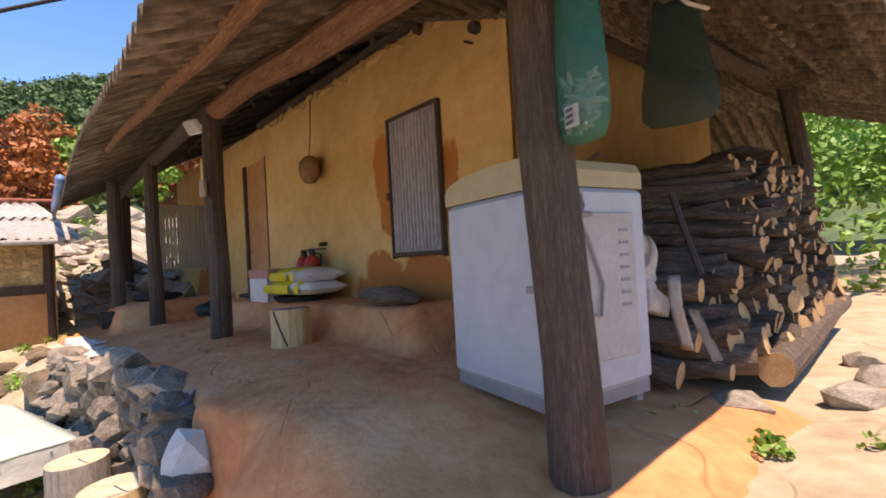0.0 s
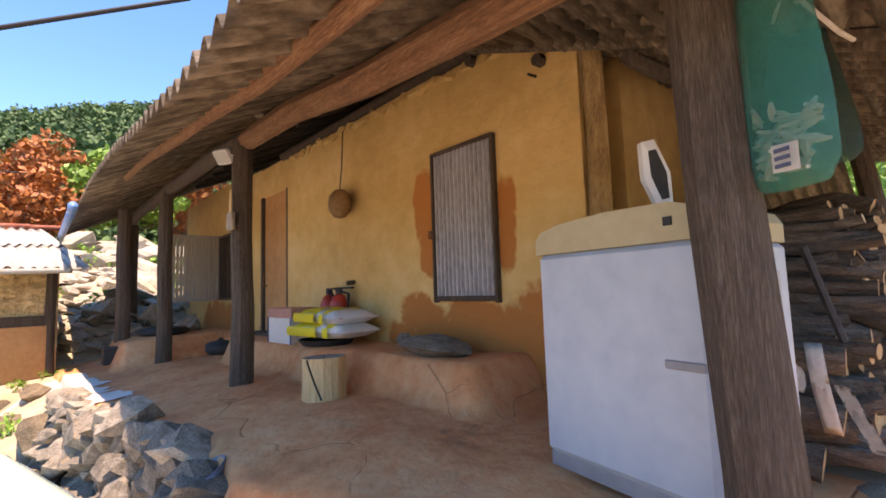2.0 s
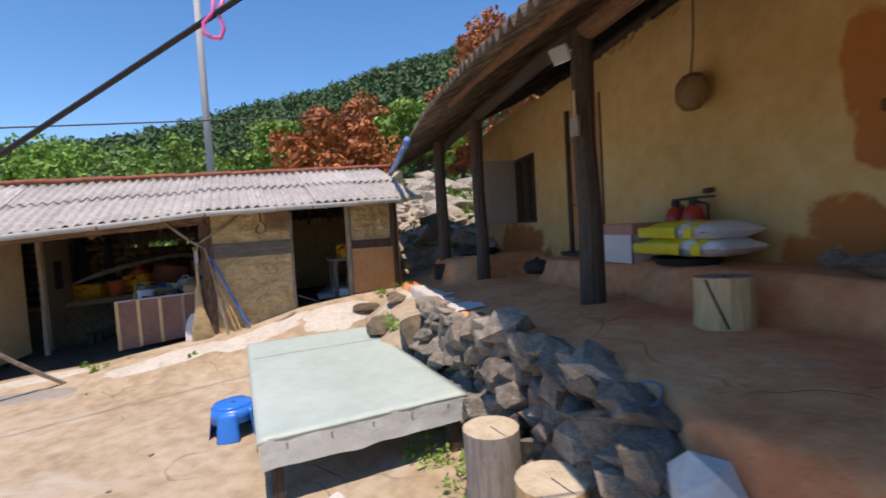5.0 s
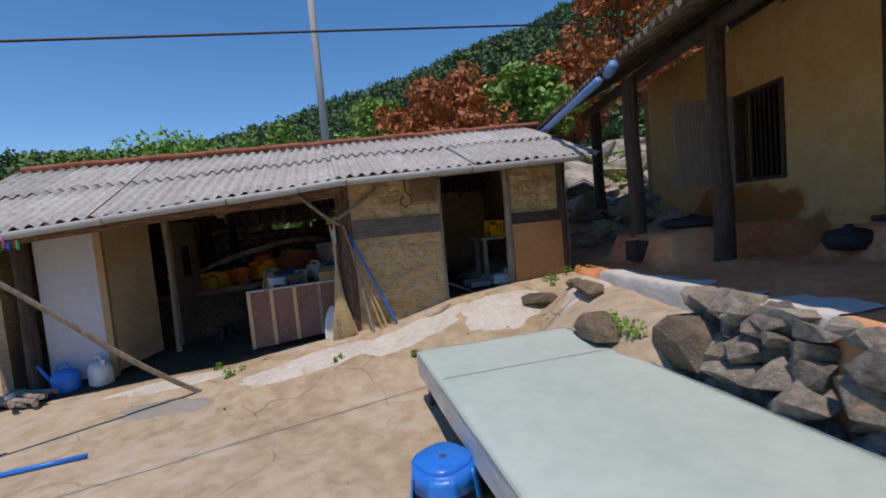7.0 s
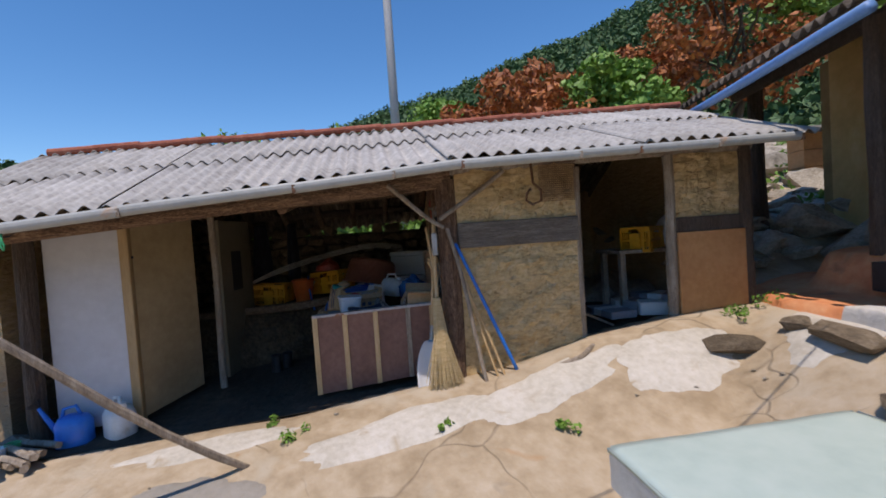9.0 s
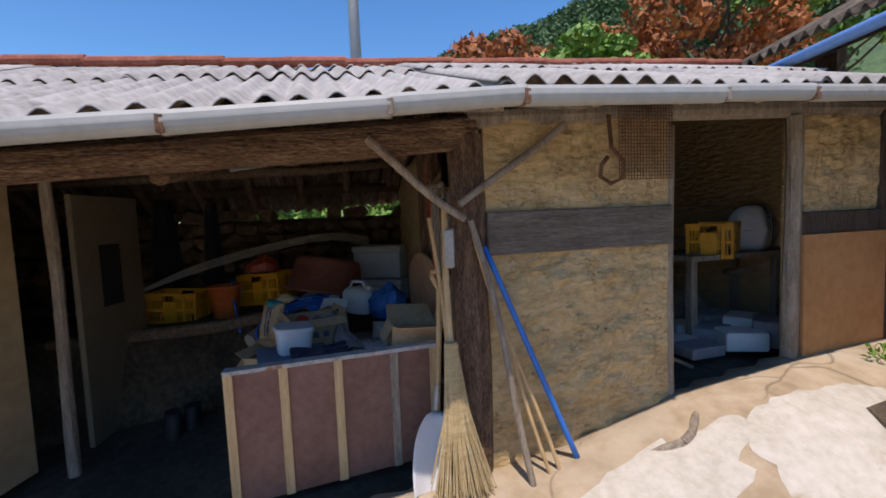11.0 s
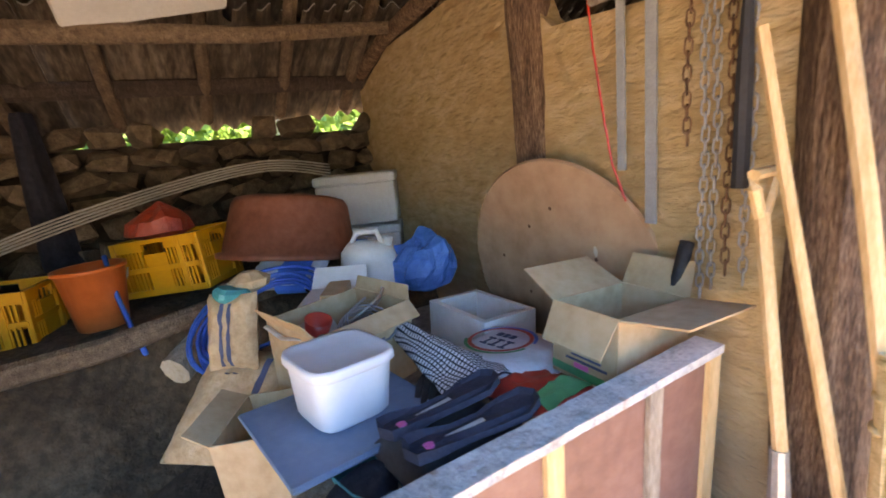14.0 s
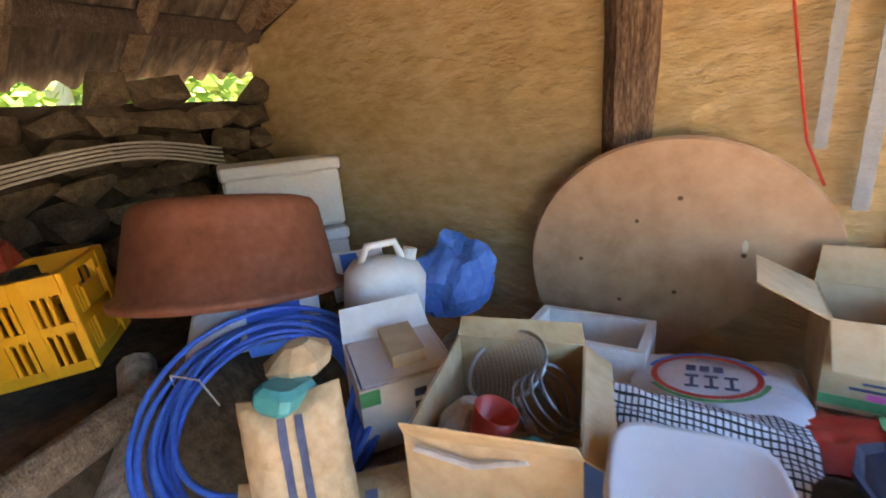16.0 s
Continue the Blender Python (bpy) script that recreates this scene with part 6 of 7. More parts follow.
insole(shed_at(-0.82, 0.49, T + 0.135, -6, -3, 4) @ Matrix.Scale(1.15, 4), "navy foam shoe insole lying on old bags")
insole(shed_at(-0.81, 0.39, T + 0.13, -4, -3, -3) @ Matrix.Scale(1.15, 4), "navy foam shoe insole lying on old bags")
sack("black_bag", shed_at(-0.66, 0.50, T, 0, 0, 5), 0.32, 0.22, 0.13, (M_BLACK, M_INK), "full black plastic bag under the insoles", "bag")
shoe = thing("old_shoe", shed_at(-0.90, 0.50, T - 0.02, 0, 0, 120), "dark blue old shoe beside the tray", "shoe")
part("upper", Build().lathe([(0.02, 0), (0.06, 0.01), (0.065, 0.05), (0.05, 0.08), (0.035, 0.08)], 16, squash=1.9), M_DARKCLOTH, shoe, shade=True)
part("sole", Build().lathe([(0.06, -0.02), (0.068, -0.01), (0.066, 0.005)], 16, squash=1.9), M_STYRO, shoe)

# detergent bag with a printed oval
dt = sack("detergent_bag", shed_at(-0.27, 0.76, T + 0.01, 0, 6, 95), 0.40, 0.36, 0.11, (M_SACK, M_WHITEPL), "white plastic product bag with a printed oval", "bag")


def oval(parent, cx, cy, rx, ry, w, mat, z0=0.137, a0=0.0, a1=6.283):
    b = Build()
    b.grid(30, 2, lambda u, v: (cx + (rx - w * v) * math.cos(a0 + (a1 - a0) * u), cy + (ry - w * v) * math.sin(a0 + (a1 - a0) * u), z0), flip=True)
    part("print", b, mat, parent)


oval(dt, 0.02, 0.0, 0.122, 0.10, 0.014, M_RED, 0.1185)
oval(dt, 0.02, 0.0, 0.135, 0.112, 0.012, M_GREEN, 0.1175, 0.5, 3.0)
oval(dt, 0.02, 0.0, 0.135, 0.112, 0.012, M_BLUE, 0.1175, 3.4, 6.0)
for i in range(3):
    for x0, y0, x1, y1 in ((0, 0, 0.03, 0.008), (0.011, 0, 0.019, 0.055), (0, 0.047, 0.03, 0.055)):
        part("print_bar", Build().box(-0.05 + i * 0.042 + x0, 0.0 + y0, 0.1175, -0.05 + i * 0.042 + x1, y1, 0.1195), M_INK, dt)
    part("print_bar", Build().box(-0.02 + i * 0.03, -0.045, 0.1175, 0.002 + i * 0.03, -0.02, 0.1195), M_INK, dt)
sack("striped_packet", shed_at(-0.36, 0.52, T + 0.03, 0, 6, 95), 0.26, 0.2, 0.07, (M_RED, M_GREEN), "red packet with a green and white band", "packet", "", ((0.05, 0.3),))
cb = open_box("cardboard_box", shed_at(-0.10, 0.46, T + 0.06, 0, 4, 0), 0.30, 0.22, 0.21, M_CARD, "open brown cardboard box with raised flaps", "cardboard box", flaps=(("b", 25, 0.15), ("c", -62, 0.11), ("a", 8, 0.17), ("d", 70, 0.1)))
part("green_stripe", Build().box(-0.1515, -0.11, 0.012, -0.1505, 0.11, 0.035), M_GREEN, cb)
part("print_bar", Build().box(-0.1515, -0.08, 0.055, -0.1505, 0.06, 0.062), M_INK, cb)
part("print_bar", Build().box(-0.1515, -0.06, 0.070, -0.1505, 0.04, 0.076), M_INK, cb)
part("pink_stain", Build().box(-0.1515, -0.02, 0.037, -0.1505, 0.03, 0.052), M_PINK, cb)
kn = thing("knife_handle", shed_at(0.06, 0.44, T + 0.05, 8, 8, 0), "black plastic tool grip standing behind the box", "tool grip")
part("grip", Build().tube([(0, 0, 0), (0, 0, 0.22), (0.005, 0, 0.36)], [0.012, 0.018, 0.02], 10), M_BLACK, kn, shade=True)
open_box("foam_box", shed_at(-0.12, 1.13, T, 0, 4, 3), 0.26, 0.37, 0.15, M_STYRO, "open white foam box", "foam box", 0.025)

# checked cloth
CHECK = bpy.data.materials.new("black_white_check_cloth")
CHECK.use_nodes = True
_n, _l = CHECK.node_tree.nodes, CHECK.node_tree.links
_tc, _m1, _w1, _w2, _mx, _rp = _n.new("ShaderNodeTexCoord"), _n.new("ShaderNodeMapping"), _n.new("ShaderNodeTexWave"), _n.new("ShaderNodeTexWave"), _n.new("ShaderNodeMath"), _n.new("ShaderNodeValToRGB")
_w1.bands_direction, _w2.bands_direction = "X", "Y"
for _w in (_w1, _w2):
    _w.inputs["Scale"].default_value = 24.0
    _w.inputs["Distortion"].default_value = 0.3
    _l.new(_tc.outputs["Object"], _w.inputs["Vector"])
_mx.operation = "MINIMUM"
_l.new(_w1.outputs["Fac"], _mx.inputs[0])
_l.new(_w2.outputs["Fac"], _mx.inputs[1])
_l.new(_mx.outputs[0], _rp.inputs[0])
_rp.color_ramp.elements[0].position, _rp.color_ramp.elements[1].position = 0.12, 0.32
_rp.color_ramp.elements[0].color, _rp.color_ramp.elements[1].color = (0.02, 0.02, 0.025, 1), (0.62, 0.61, 0.62, 1)
_l.new(_rp.outputs[0], _n["Principled BSDF"].inputs["Base Color"])
_n["Principled BSDF"].inputs["Roughness"].default_value = 0.9
b = Build().slab(26, 26, lambda u, v: (0.42 * (u - 0.5), 0.26 * (v - 0.5) * (0.35 + 0.65 * u), 0.13 + 0.10 * (0.5 - abs(v - 0.5)) + 0.015 * noise.noise((u * 5, v * 5, 2)) - 0.06 * u), 0.006)
solid("checked_cloth", b, CHECK, shed_at(-0.49, 0.80, T + 0.03, 0, 0, -82), "black and white checked cloth over an umbrella", "cloth", shade=True)
um = thing("folded_umbrella", shed_at(-0.56, 0.68, T + 0.05, 0, 0, 50), "black folded umbrella under the checked cloth", "umbrella")
for i in range(7):
    part("fold", Build().tube([(-0.22 + 0.01 * i, -0.06 + 0.022 * i, 0.01 * (i % 2)), (0.05, -0.04 + 0.02 * i, 0.03), (0.2, -0.02 + 0.012 * i, 0.05)], [0.012, 0.018, 0.008], 6), M_BLACK, um)
part("wooden_handle", Build().tube([(-0.38, -0.1, -0.01), (-0.24, -0.06, 0.01)], 0.017, 9), M_PALEWOOD, um)

# round table top against the partition
rt = thing("round_table_top", shed_at(0.15, 0.94, 0.925, 0, 82, 5), "round brown plywood table top leaning on the wall", "table top")
part("disc", Build().lathe([(0.46, -0.012), (0.468, 0), (0.46, 0.012)], 56), M_PLY, rt)
for i, (x, y) in enumerate(((-0.2, 0.1), (-0.1, -0.2), (0.1, 0.15), (-0.28, -0.02), (-0.05, 0.28), (0.05, -0.02))):
    part("screw", Build().lathe([(0.008, -0.0145), (0.006, -0.016)], 8, m=Matrix.Translation((x, y, 0))), M_RUST, rt)
part("scuff", Build().lathe([(0.022, -0.0135), (0.02, -0.0145)], 12, m=Matrix.Translation((-0.13, -0.2, 0)), squash=0.4), M_STUMPTOP, rt)

# hanging on the partition: straps, chains, cord
for i, (q, z0, z1, w) in enumerate(((0.50, 1.19, 1.78, 0.035), (0.60, 1.34, 1.80, 0.028))):
    b = Build().slab(3, 14, lambda u, v: (0.10 - 0.01 * math.sin(3 * v), q + w * (u - 0.5), z0 + (z1 - z0) * v), 0.004)
    b = Build().box(0.105, q - w / 2, z0, 0.112, q + w / 2, z1)
    solid("webbing_strap", b, M_STRAP, SM, "grey webbing strap hanging on the mud wall", "strap", "hanging straps")
LINK = Build().tube([(0.009 * math.cos(a), 0, 0.014 * math.sin(a) + (0.008 if math.sin(a) > 0 else -0.008)) for a in np.linspace(0, 6.283, 11)], 0.0028, 5, caps=False)
for q, z0, z1, m, lab in ((0.39, 1.35, 1.78, M_RUST, "rusty chain hanging on the mud wall"), (0.345, 0.95, 1.78, M_STEEL, "bright steel chain hanging on the mud wall"), (0.315, 0.98, 1.75, M_STEEL, "bright steel chain hanging on the mud wall"), (0.28, 1.02, 1.75, M_RUST, "rusty chain hanging on the mud wall"), (0.235, 1.0, 1.7, M_STEEL, "bright steel chain hanging on the mud wall")):
    ch = thing("chain", shed_at(0.105, q, z0), lab, "chain", "hanging chains")
    me = LINK.mesh("link", m, True)
    k = 0
    while k * 0.033 < z1 - z0:
        part("link", me, m, ch, m=pose(0, 0.004 * math.sin(k * 0.4), k * 0.033, 0, 0, 90 * (k % 2) + 20))
        k += 1
solid("red_rope", Build().tube([(0.10, 0.72, 1.9), (0.105, 0.70, 1.7), (0.10, 0.66, 1.5), (0.10, 0.63, 1.36), (0.1, 0.58, 1.25)], 0.004, 5), M_RED, SM, "thin red cord hanging on the mud wall", "cord")
solid("chain_peg", Build().tube([(0.05, 0.2, 1.79), (0.1, 0.7, 1.82)], 0.014, 7), M_GREYWOOD, SM, "wooden rail that carries the chains", "rail")
solid("file_tool", Build().tube([(0.08, 0.24, 1.3), (0.08, 0.24, 1.55), (0.08, 0.24, 1.72)], [0.02, 0.02, 0.012], 8), M_BLACK, SM, "black-handled tool hanging by the chains", "hand tool")

# heap: carton with strainer, white carton, kraft sacks, hose, jug, bags
kb = open_box("cardboard_box", shed_at(-0.70, 1.13, T + 0.02, 0, 0, 16), 0.37, 0.31, 0.27, M_CARD, "torn cardboard box full of kitchen odds", "cardboard box", flaps=(("c", 55, 0.06), ("a", -35, 0.07), ("d", 75, 0.05)))
sv = thing("wire_strainer", shed_at(-0.60, 1.18, T + 0.25, -28, -18, 30), "round wire mesh strainer with a wooden handle", "strainer")
part("rim", Build().tube([(0.1 * math.cos(a), 0.1 * math.sin(a), 0) for a in np.linspace(0, 6.283, 25)], 0.005, 6, caps=False), M_STEEL, sv, shade=True)
b = Build()
for i in range(-9, 10):
    w_ = math.sqrt(max(0.0001, 0.01 - (i * 0.0105) ** 2))
    b.tube([(i * 0.0105, -w_ + 2 * w_ * k / 6, -0.035 * math.sin(math.pi * k / 6) * w_ * 10) for k in range(7)], 0.001, 3)
    b.tube([(-w_ + 2 * w_ * k / 6, i * 0.0105, -0.035 * math.sin(math.pi * k / 6) * w_ * 10) for k in range(7)], 0.001, 3)
part("mesh", b, M_STEEL, sv)
part("handle", Build().tube([(-0.1, -0.02, 0), (-0.24, -0.05, -0.02)], 0.011, 8), M_GREYWOOD, sv)
rc = thing("red_cup", shed_at(-0.79, 1.14, T + 0.19, 18, 10, 0), "red plastic cup in the cardboard box", "cup")
part("cup", Build().lathe([(0.028, 0), (0.034, 0.01), (0.046, 0.085), (0.043, 0.085), (0.03, 0.012), (0.005, 0.01)], 20), M_RED, rc, shade=True)
solid("work_glove", Build().lathe([(0.02, 0), (0.07, 0.02), (0.08, 0.06), (0.04, 0.1)], 9, squash=0.6), M_CLOTH, shed_at(-0.78, 1.22, T + 0.16, 20, 20, 10), "dirty white cotton glove in the box", "glove")
solid("green_bottle", Build().lathe([(0.05, 0), (0.055, 0.1), (0.03, 0.14), (0.018, 0.17)], 14), M_TEAL, shed_at(-0.74, 1.06, T + 0.08, 10, -20, 0), "green glass bottle in the box", "bottle", shade=True)
solid("wire_coil", Build().tube([(0.09 * math.cos(a) * (1 + 0.05 * math.sin(3 * a)), 0.07 * math.sin(a), 0.004 * a) for a in np.linspace(0, 25, 60)], 0.004, 5), M_GREYPLASTIC, shed_at(-0.64, 1.10, T + 0.18, 50, 20, 0), "coil of grey wire in the box", "wire", shade=True)
solid("twist_strap", Build().tube([(-0.93, 1.20, T + 0.27), (-0.90, 1.10, T + 0.25), (-0.86, 1.02, T + 0.26), (-0.79, 0.99, T + 0.24), (-0.81, 0.95, T + 0.2)], 0.01, 5, flat=0.4), M_CLOTH, SM, "white cloth strap over the box", "strap")
wc = open_box("printed_carton", shed_at(-0.60, 1.52, T + 0.05, 6, 0, -35), 0.26, 0.22, 0.2, M_CARDWHITE, "torn white printed carton", "carton", flaps=(("b", 50, 0.1),))
for i in range(3):
    part("print_bar", Build().box(0.02 - 0.012, -0.1115, 0.06 + i * 0.04, 0.02 + 0.02, -0.1105, 0.085 + i * 0.04), M_INK, wc)
part("green_corner", Build().box(-0.13, -0.1115, 0.15, -0.08, -0.1105, 0.195), M_GREEN, wc)
part("top_sheet", Build().box(-0.12, -0.1, 0.198, 0.12, 0.1, 0.203), M_CARDWHITE, wc)
part("inner_card", Build().box(-0.03, -0.06, 0.2, 0.06, 0.09, 0.24), M_CARD, wc)
k1 = sack("kraft_sack", shed_at(-1.02, 1.34, 0.66, 38, 6, -42), 0.42, 0.44, 0.10, (M_KRAFT, M_INK), "crumpled kraft cement sack slumped off the table", "paper sack", "kraft sacks", ((0.60, 0.66),))
k2 = sack("kraft_sack", shed_at(-0.99, 1.45, 0.92, 72, 0, -38), 0.19, 0.28, 0.09, (M_KRAFT, M_INK), "folded kraft paper sack with navy print", "paper sack", "kraft sacks", ((0.36, 0.44), (0.52, 0.60)))
k3 = open_box("kraft_carton", shed_at(-0.98, 0.98, 0.36, 0, -4, -30), 0.2, 0.26, 0.44, M_CARD, "tall kraft carton standing beside the table", "carton", flaps=(("c", 30, 0.08),))
for i in range(4):
    part("print_bar", Build().box(-0.1015, -0.09 + 0.045 * i, 0.30 - 0.05 * (i % 2), -0.1005, -0.062 + 0.045 * i, 0.315 - 0.05 * (i % 2)), M_INK, k3)
for i in range(3):
    part("print_bar", Build().box(-0.12 + 0.07 * i, -0.1565, 0.14, -0.08 + 0.07 * i, -0.1553, 0.18), M_INK, kb)
solid("teal_packet", Build().box(-0.06, -0.04, 0, 0.06, 0.04, 0.05, bevel=0.014), M_TEAL, shed_at(-1.00, 1.46, 1.03, 10, 15, 20), "teal and white torn packet", "packet")
solid("kraft_scrap", Build().lathe([(0.02, 0), (0.07, 0.02), (0.08, 0.05), (0.03, 0.08)], 8, squash=0.7), M_KRAFT, shed_at(-0.92, 1.50, 1.04), "crumpled kraft paper scrap", "paper")
hz = thing("hose_coil", shed_at(-0.86, 1.75, 0.87, 14, -22, 20) @ Matrix.Scale(0.93, 4), "thick coil of blue garden hose", "hose")
for k in range(13):
    rr = 0.235 + 0.014 * (k % 6) + R.uniform(-0.008, 0.008)
    z = 0.018 * (k // 3) + R.uniform(-0.006, 0.006) - 0.03
    ox, oy = R.uniform(-0.02, 0.02), R.uniform(-0.02, 0.02)
    part("loop", Build().tube([(ox + rr * 1.15 * math.cos(a), oy + rr * math.sin(a), z + 0.012 * math.sin(2 * a + k)) for a in np.linspace(0, 6.283, 37)], 0.009, 7, caps=False), M_BLUEHOSE, hz, shade=True)
part("tie", Build().tube([(0.0, 0.17, -0.05), (0.0, 0.2, 0.07), (0.0, 0.29, 0.06), (0.0, 0.3, -0.04)], 0.003, 4), M_CLOTH, hz)
jug = can(shed_at(-0.33, 1.80, 0.90, 0, 8, -30), M_STYRO, "translucent white plastic canister on the ledge", 0.26, 0.14, False)
bb = thing("blue_bag", shed_at(-0.07, 1.66, 0.84), "crumpled blue plastic bag on the ledge", "plastic bag")
b = Build().lathe([(0.08, 0), (0.12, 0.02), (0.14, 0.05), (0.155, 0.09), (0.16, 0.13), (0.15, 0.17), (0.13, 0.21), (0.1, 0.24), (0.05, 0.27), (0.01, 0.26)], 30)
b.v = [(x * (1.05 + 0.22 * noise.noise((x * 14, y * 14, z * 14)) + 0.1 * noise.noise((x * 33, y * 33, z * 33))), y * (1 + 0.22 * noise.noise((x * 14, y * 14, z * 14 + 4)) + 0.1 * noise.noise((x * 33, y * 33, z * 33 + 4))), z * (1 + 0.3 * noise.noise((x * 12, y * 12, 3)))) for x, y, z in b.v]
part("bag", b, M_BLUEBAG, bb)
sack("blue_white_bag", shed_at(-0.66, 2.06, 0.96, 25, 0, -40), 0.4, 0.24, 0.10, (M_SACK, M_BLUE), "torn blue and white plastic bag under the basin", "bag", "", ((0.45, 0.85),))
sack("blue_white_bag", shed_at(-0.22, 2.02, 1.0, 55, 0, -35), 0.22, 0.2, 0.08, (M_SACK, M_BLUE), "torn blue and white plastic bag on the ledge", "bag", "", ((0.2, 0.5),))
bs = thing("rubber_basin", shed_at(-0.54, 2.29, 1.365, 168, 3, -46), "large reddish-brown rubber basin turned upside down", "basin")
part("basin", Build().lathe([(0.02, 0.0), (0.24, 0.0), (0.285, 0.012), (0.308, 0.045), (0.355, 0.30), (0.385, 0.31), (0.385, 0.335), (0.345, 0.335), (0.29, 0.05)], 40), M_BROWNPL, bs, shade=True)
for i, (z, h) in enumerate(((0.9, 0.24), (1.145, 0.34))):
    fb = thing("foam_box", shed_at(0.05, 2.78, z, 0, 0, -30), "closed white foam box stacked by the stone wall", "foam box", "stacked foam boxes")
    part("box", Build().box(-0.27, -0.18, 0, 0.27, 0.18, h - 0.06, bevel=0.012), M_STYRO, fb)
    part("lid", Build().box(-0.28, -0.19, h - 0.06, 0.28, 0.19, h, bevel=0.012), M_STYRO, fb)


SLAT = {}


def harvest_crate(m, label):
    """A moulded crate: rails, corner posts and slats, each a part, with a solid plate and a grip on each side."""
    ob = thing("harvest_crate", m, label, "crate", "yellow crates")
    L_, W_, H_ = 0.46, 0.33, 0.29
    if not SLAT:
        SLAT["slat"] = Build().box(-0.0045, -0.004, 0.03, 0.0045, 0.004, 0.235).mesh("slat", M_YELLOW)
        SLAT["post"] = Build().box(-0.015, -0.012, 0, 0.015, 0.012, H_, bevel=0.003).mesh("corner_post", M_YELLOW)
    part("bottom", Build().box(-L_ / 2, -W_ / 2, 0, L_ / 2, W_ / 2, 0.012), M_YELLOW, ob)
    for turn, half, off in ((0, L_ / 2, W_ / 2), (180, L_ / 2, W_ / 2), (90, W_ / 2, L_ / 2), (270, W_ / 2, L_ / 2)):
        side = pose(0, 0, 0, 0, 0, turn) @ Matrix.Translation((0, -off, 0))
        for z0, z1 in ((0, 0.032), (0.125, 0.15), (0.235, H_)):
            if z0 > 0.2:
                part("rim", Build().box(-half, -0.01, z0, -0.06, 0.01, z1), M_YELLOW, ob, m=side)
                part("rim", Build().box(0.06, -0.01, z0, half, 0.01, z1), M_YELLOW, ob, m=side)
                part("grip", Build().box(-0.06, -0.011, z1 - 0.02, 0.06, 0.011, z1), M_YELLOW, ob, m=side)
            else:
                part("rail", Build().box(-half, -0.008, z0, half, 0.008, z1), M_YELLOW, ob, m=side)
        part("plate", Build().box(-0.06, -0.006, 0.03, 0.06, 0.006, 0.215), M_YELLOW, ob, m=side)
        part("corner_post", SLAT["post"], M_YELLOW, ob, m=side @ Matrix.Translation((-half + 0.012, 0, 0)))
        part("corner_post", SLAT["post"], M_YELLOW, ob, m=side @ Matrix.Translation((0.5 * half + 0.02, 0, 0)))
        x = -half + 0.045
        while x < half - 0.02:
            if abs(x) > 0.065:
                part("slat", SLAT["slat"], M_YELLOW, ob, m=side @ Matrix.Translation((x, 0, 0)))
            x += 0.021
    return ob


harvest_crate(shed_at(-1.13, 2.64, 0.98, 0, -4, -36) @ Matrix.Scale(1.06, 4), "yellow slotted harvest crate on the ledge")
harvest_crate(shed_at(-1.98, 2.60, 0.88, 0, 2, -14), "yellow slotted harvest crate on the ledge")
rb_ = thing("red_bag", shed_at(-1.2, 2.74, 1.255), "crumpled red plastic bag on the yellow crate", "plastic bag")
b = Build().lathe([(0.1, 0), (0.17, 0.03), (0.16, 0.1), (0.1, 0.15), (0.03, 0.18)], 14, squash=0.8)
b.v = [(x * (1 + 0.3 * noise.noise((x * 11, y * 11, z * 11))), y, z * (1 + 0.3 * noise.noise((x * 13, y * 11, 3)))) for x, y, z in b.v]
part("bag", b, material("red_polythene", [(0.35, 0.04, 0.02), (0.5, 0.09, 0.05)], 4, 0.35, 0.4, 14), rb_)
ob_ = thing("orange_bucket", shed_at(-1.53, 2.44, 0.89), "orange plastic bucket on the ledge", "bucket")
part("pail", Build().lathe([(0.105, 0), (0.11, 0.01), (0.145, 0.29), (0.155, 0.29), (0.155, 0.31), (0.14, 0.31), (0.105, 0.02)], 28), M_ORANGE, ob_, shade=True)
part("bail", Build().tube([(0.15 * math.cos(a), 0.03, 0.28 - 0.15 * math.sin(a)) for a in np.linspace(0.1, 3.04, 12)], 0.004, 5), M_STEEL, ob_)
solid("blue_hose_end", Build().tube([(-1.46, 2.45, 1.12), (-1.44, 2.35, 0.95), (-1.4, 2.2, 0.82), (-1.35, 2.0, 0.74)], 0.012, 7), M_BLUEHOSE, SM, "dark blue hose end hanging on the ledge", "hose", shade=True)
M_PIPE = material("dusty_white_pipe", [(0.34, 0.33, 0.30), (0.46, 0.45, 0.42)], 6, 0.6, 0.05)
pipes = thing("pipe_bundle", SM, "bent bundle of pale plastic pipes along the stone wall", "pipes")
for k in range(5):
    part("pipe", Build().tube(smooth_line([(-2.6, 2.75 + 0.02 * k, 0.95), (-1.9, 2.9, 1.17 + 0.016 * k), (-1.1, 3.02, 1.35 + 0.016 * k), (-0.5, 3.05, 1.42 + 0.016 * k), (-0.05, 3.08, 1.34 + 0.02 * k)]), 0.006, 6), M_PIPE, pipes, shade=True)
gb = thing("grain_sack", shed_at(-2.35, 2.0, 0.12), "full tan grain sack on the shed floor", "sack")
part("bag", Build().lathe([(0.16, 0), (0.21, 0.06), (0.2, 0.3), (0.14, 0.42), (0.1, 0.46)], 18), M_KRAFT, gb, shade=True)
part("lid", Build().lathe([(0.12, 0.45), (0.13, 0.48), (0.1, 0.5)], 16), M_YELLOW, gb)
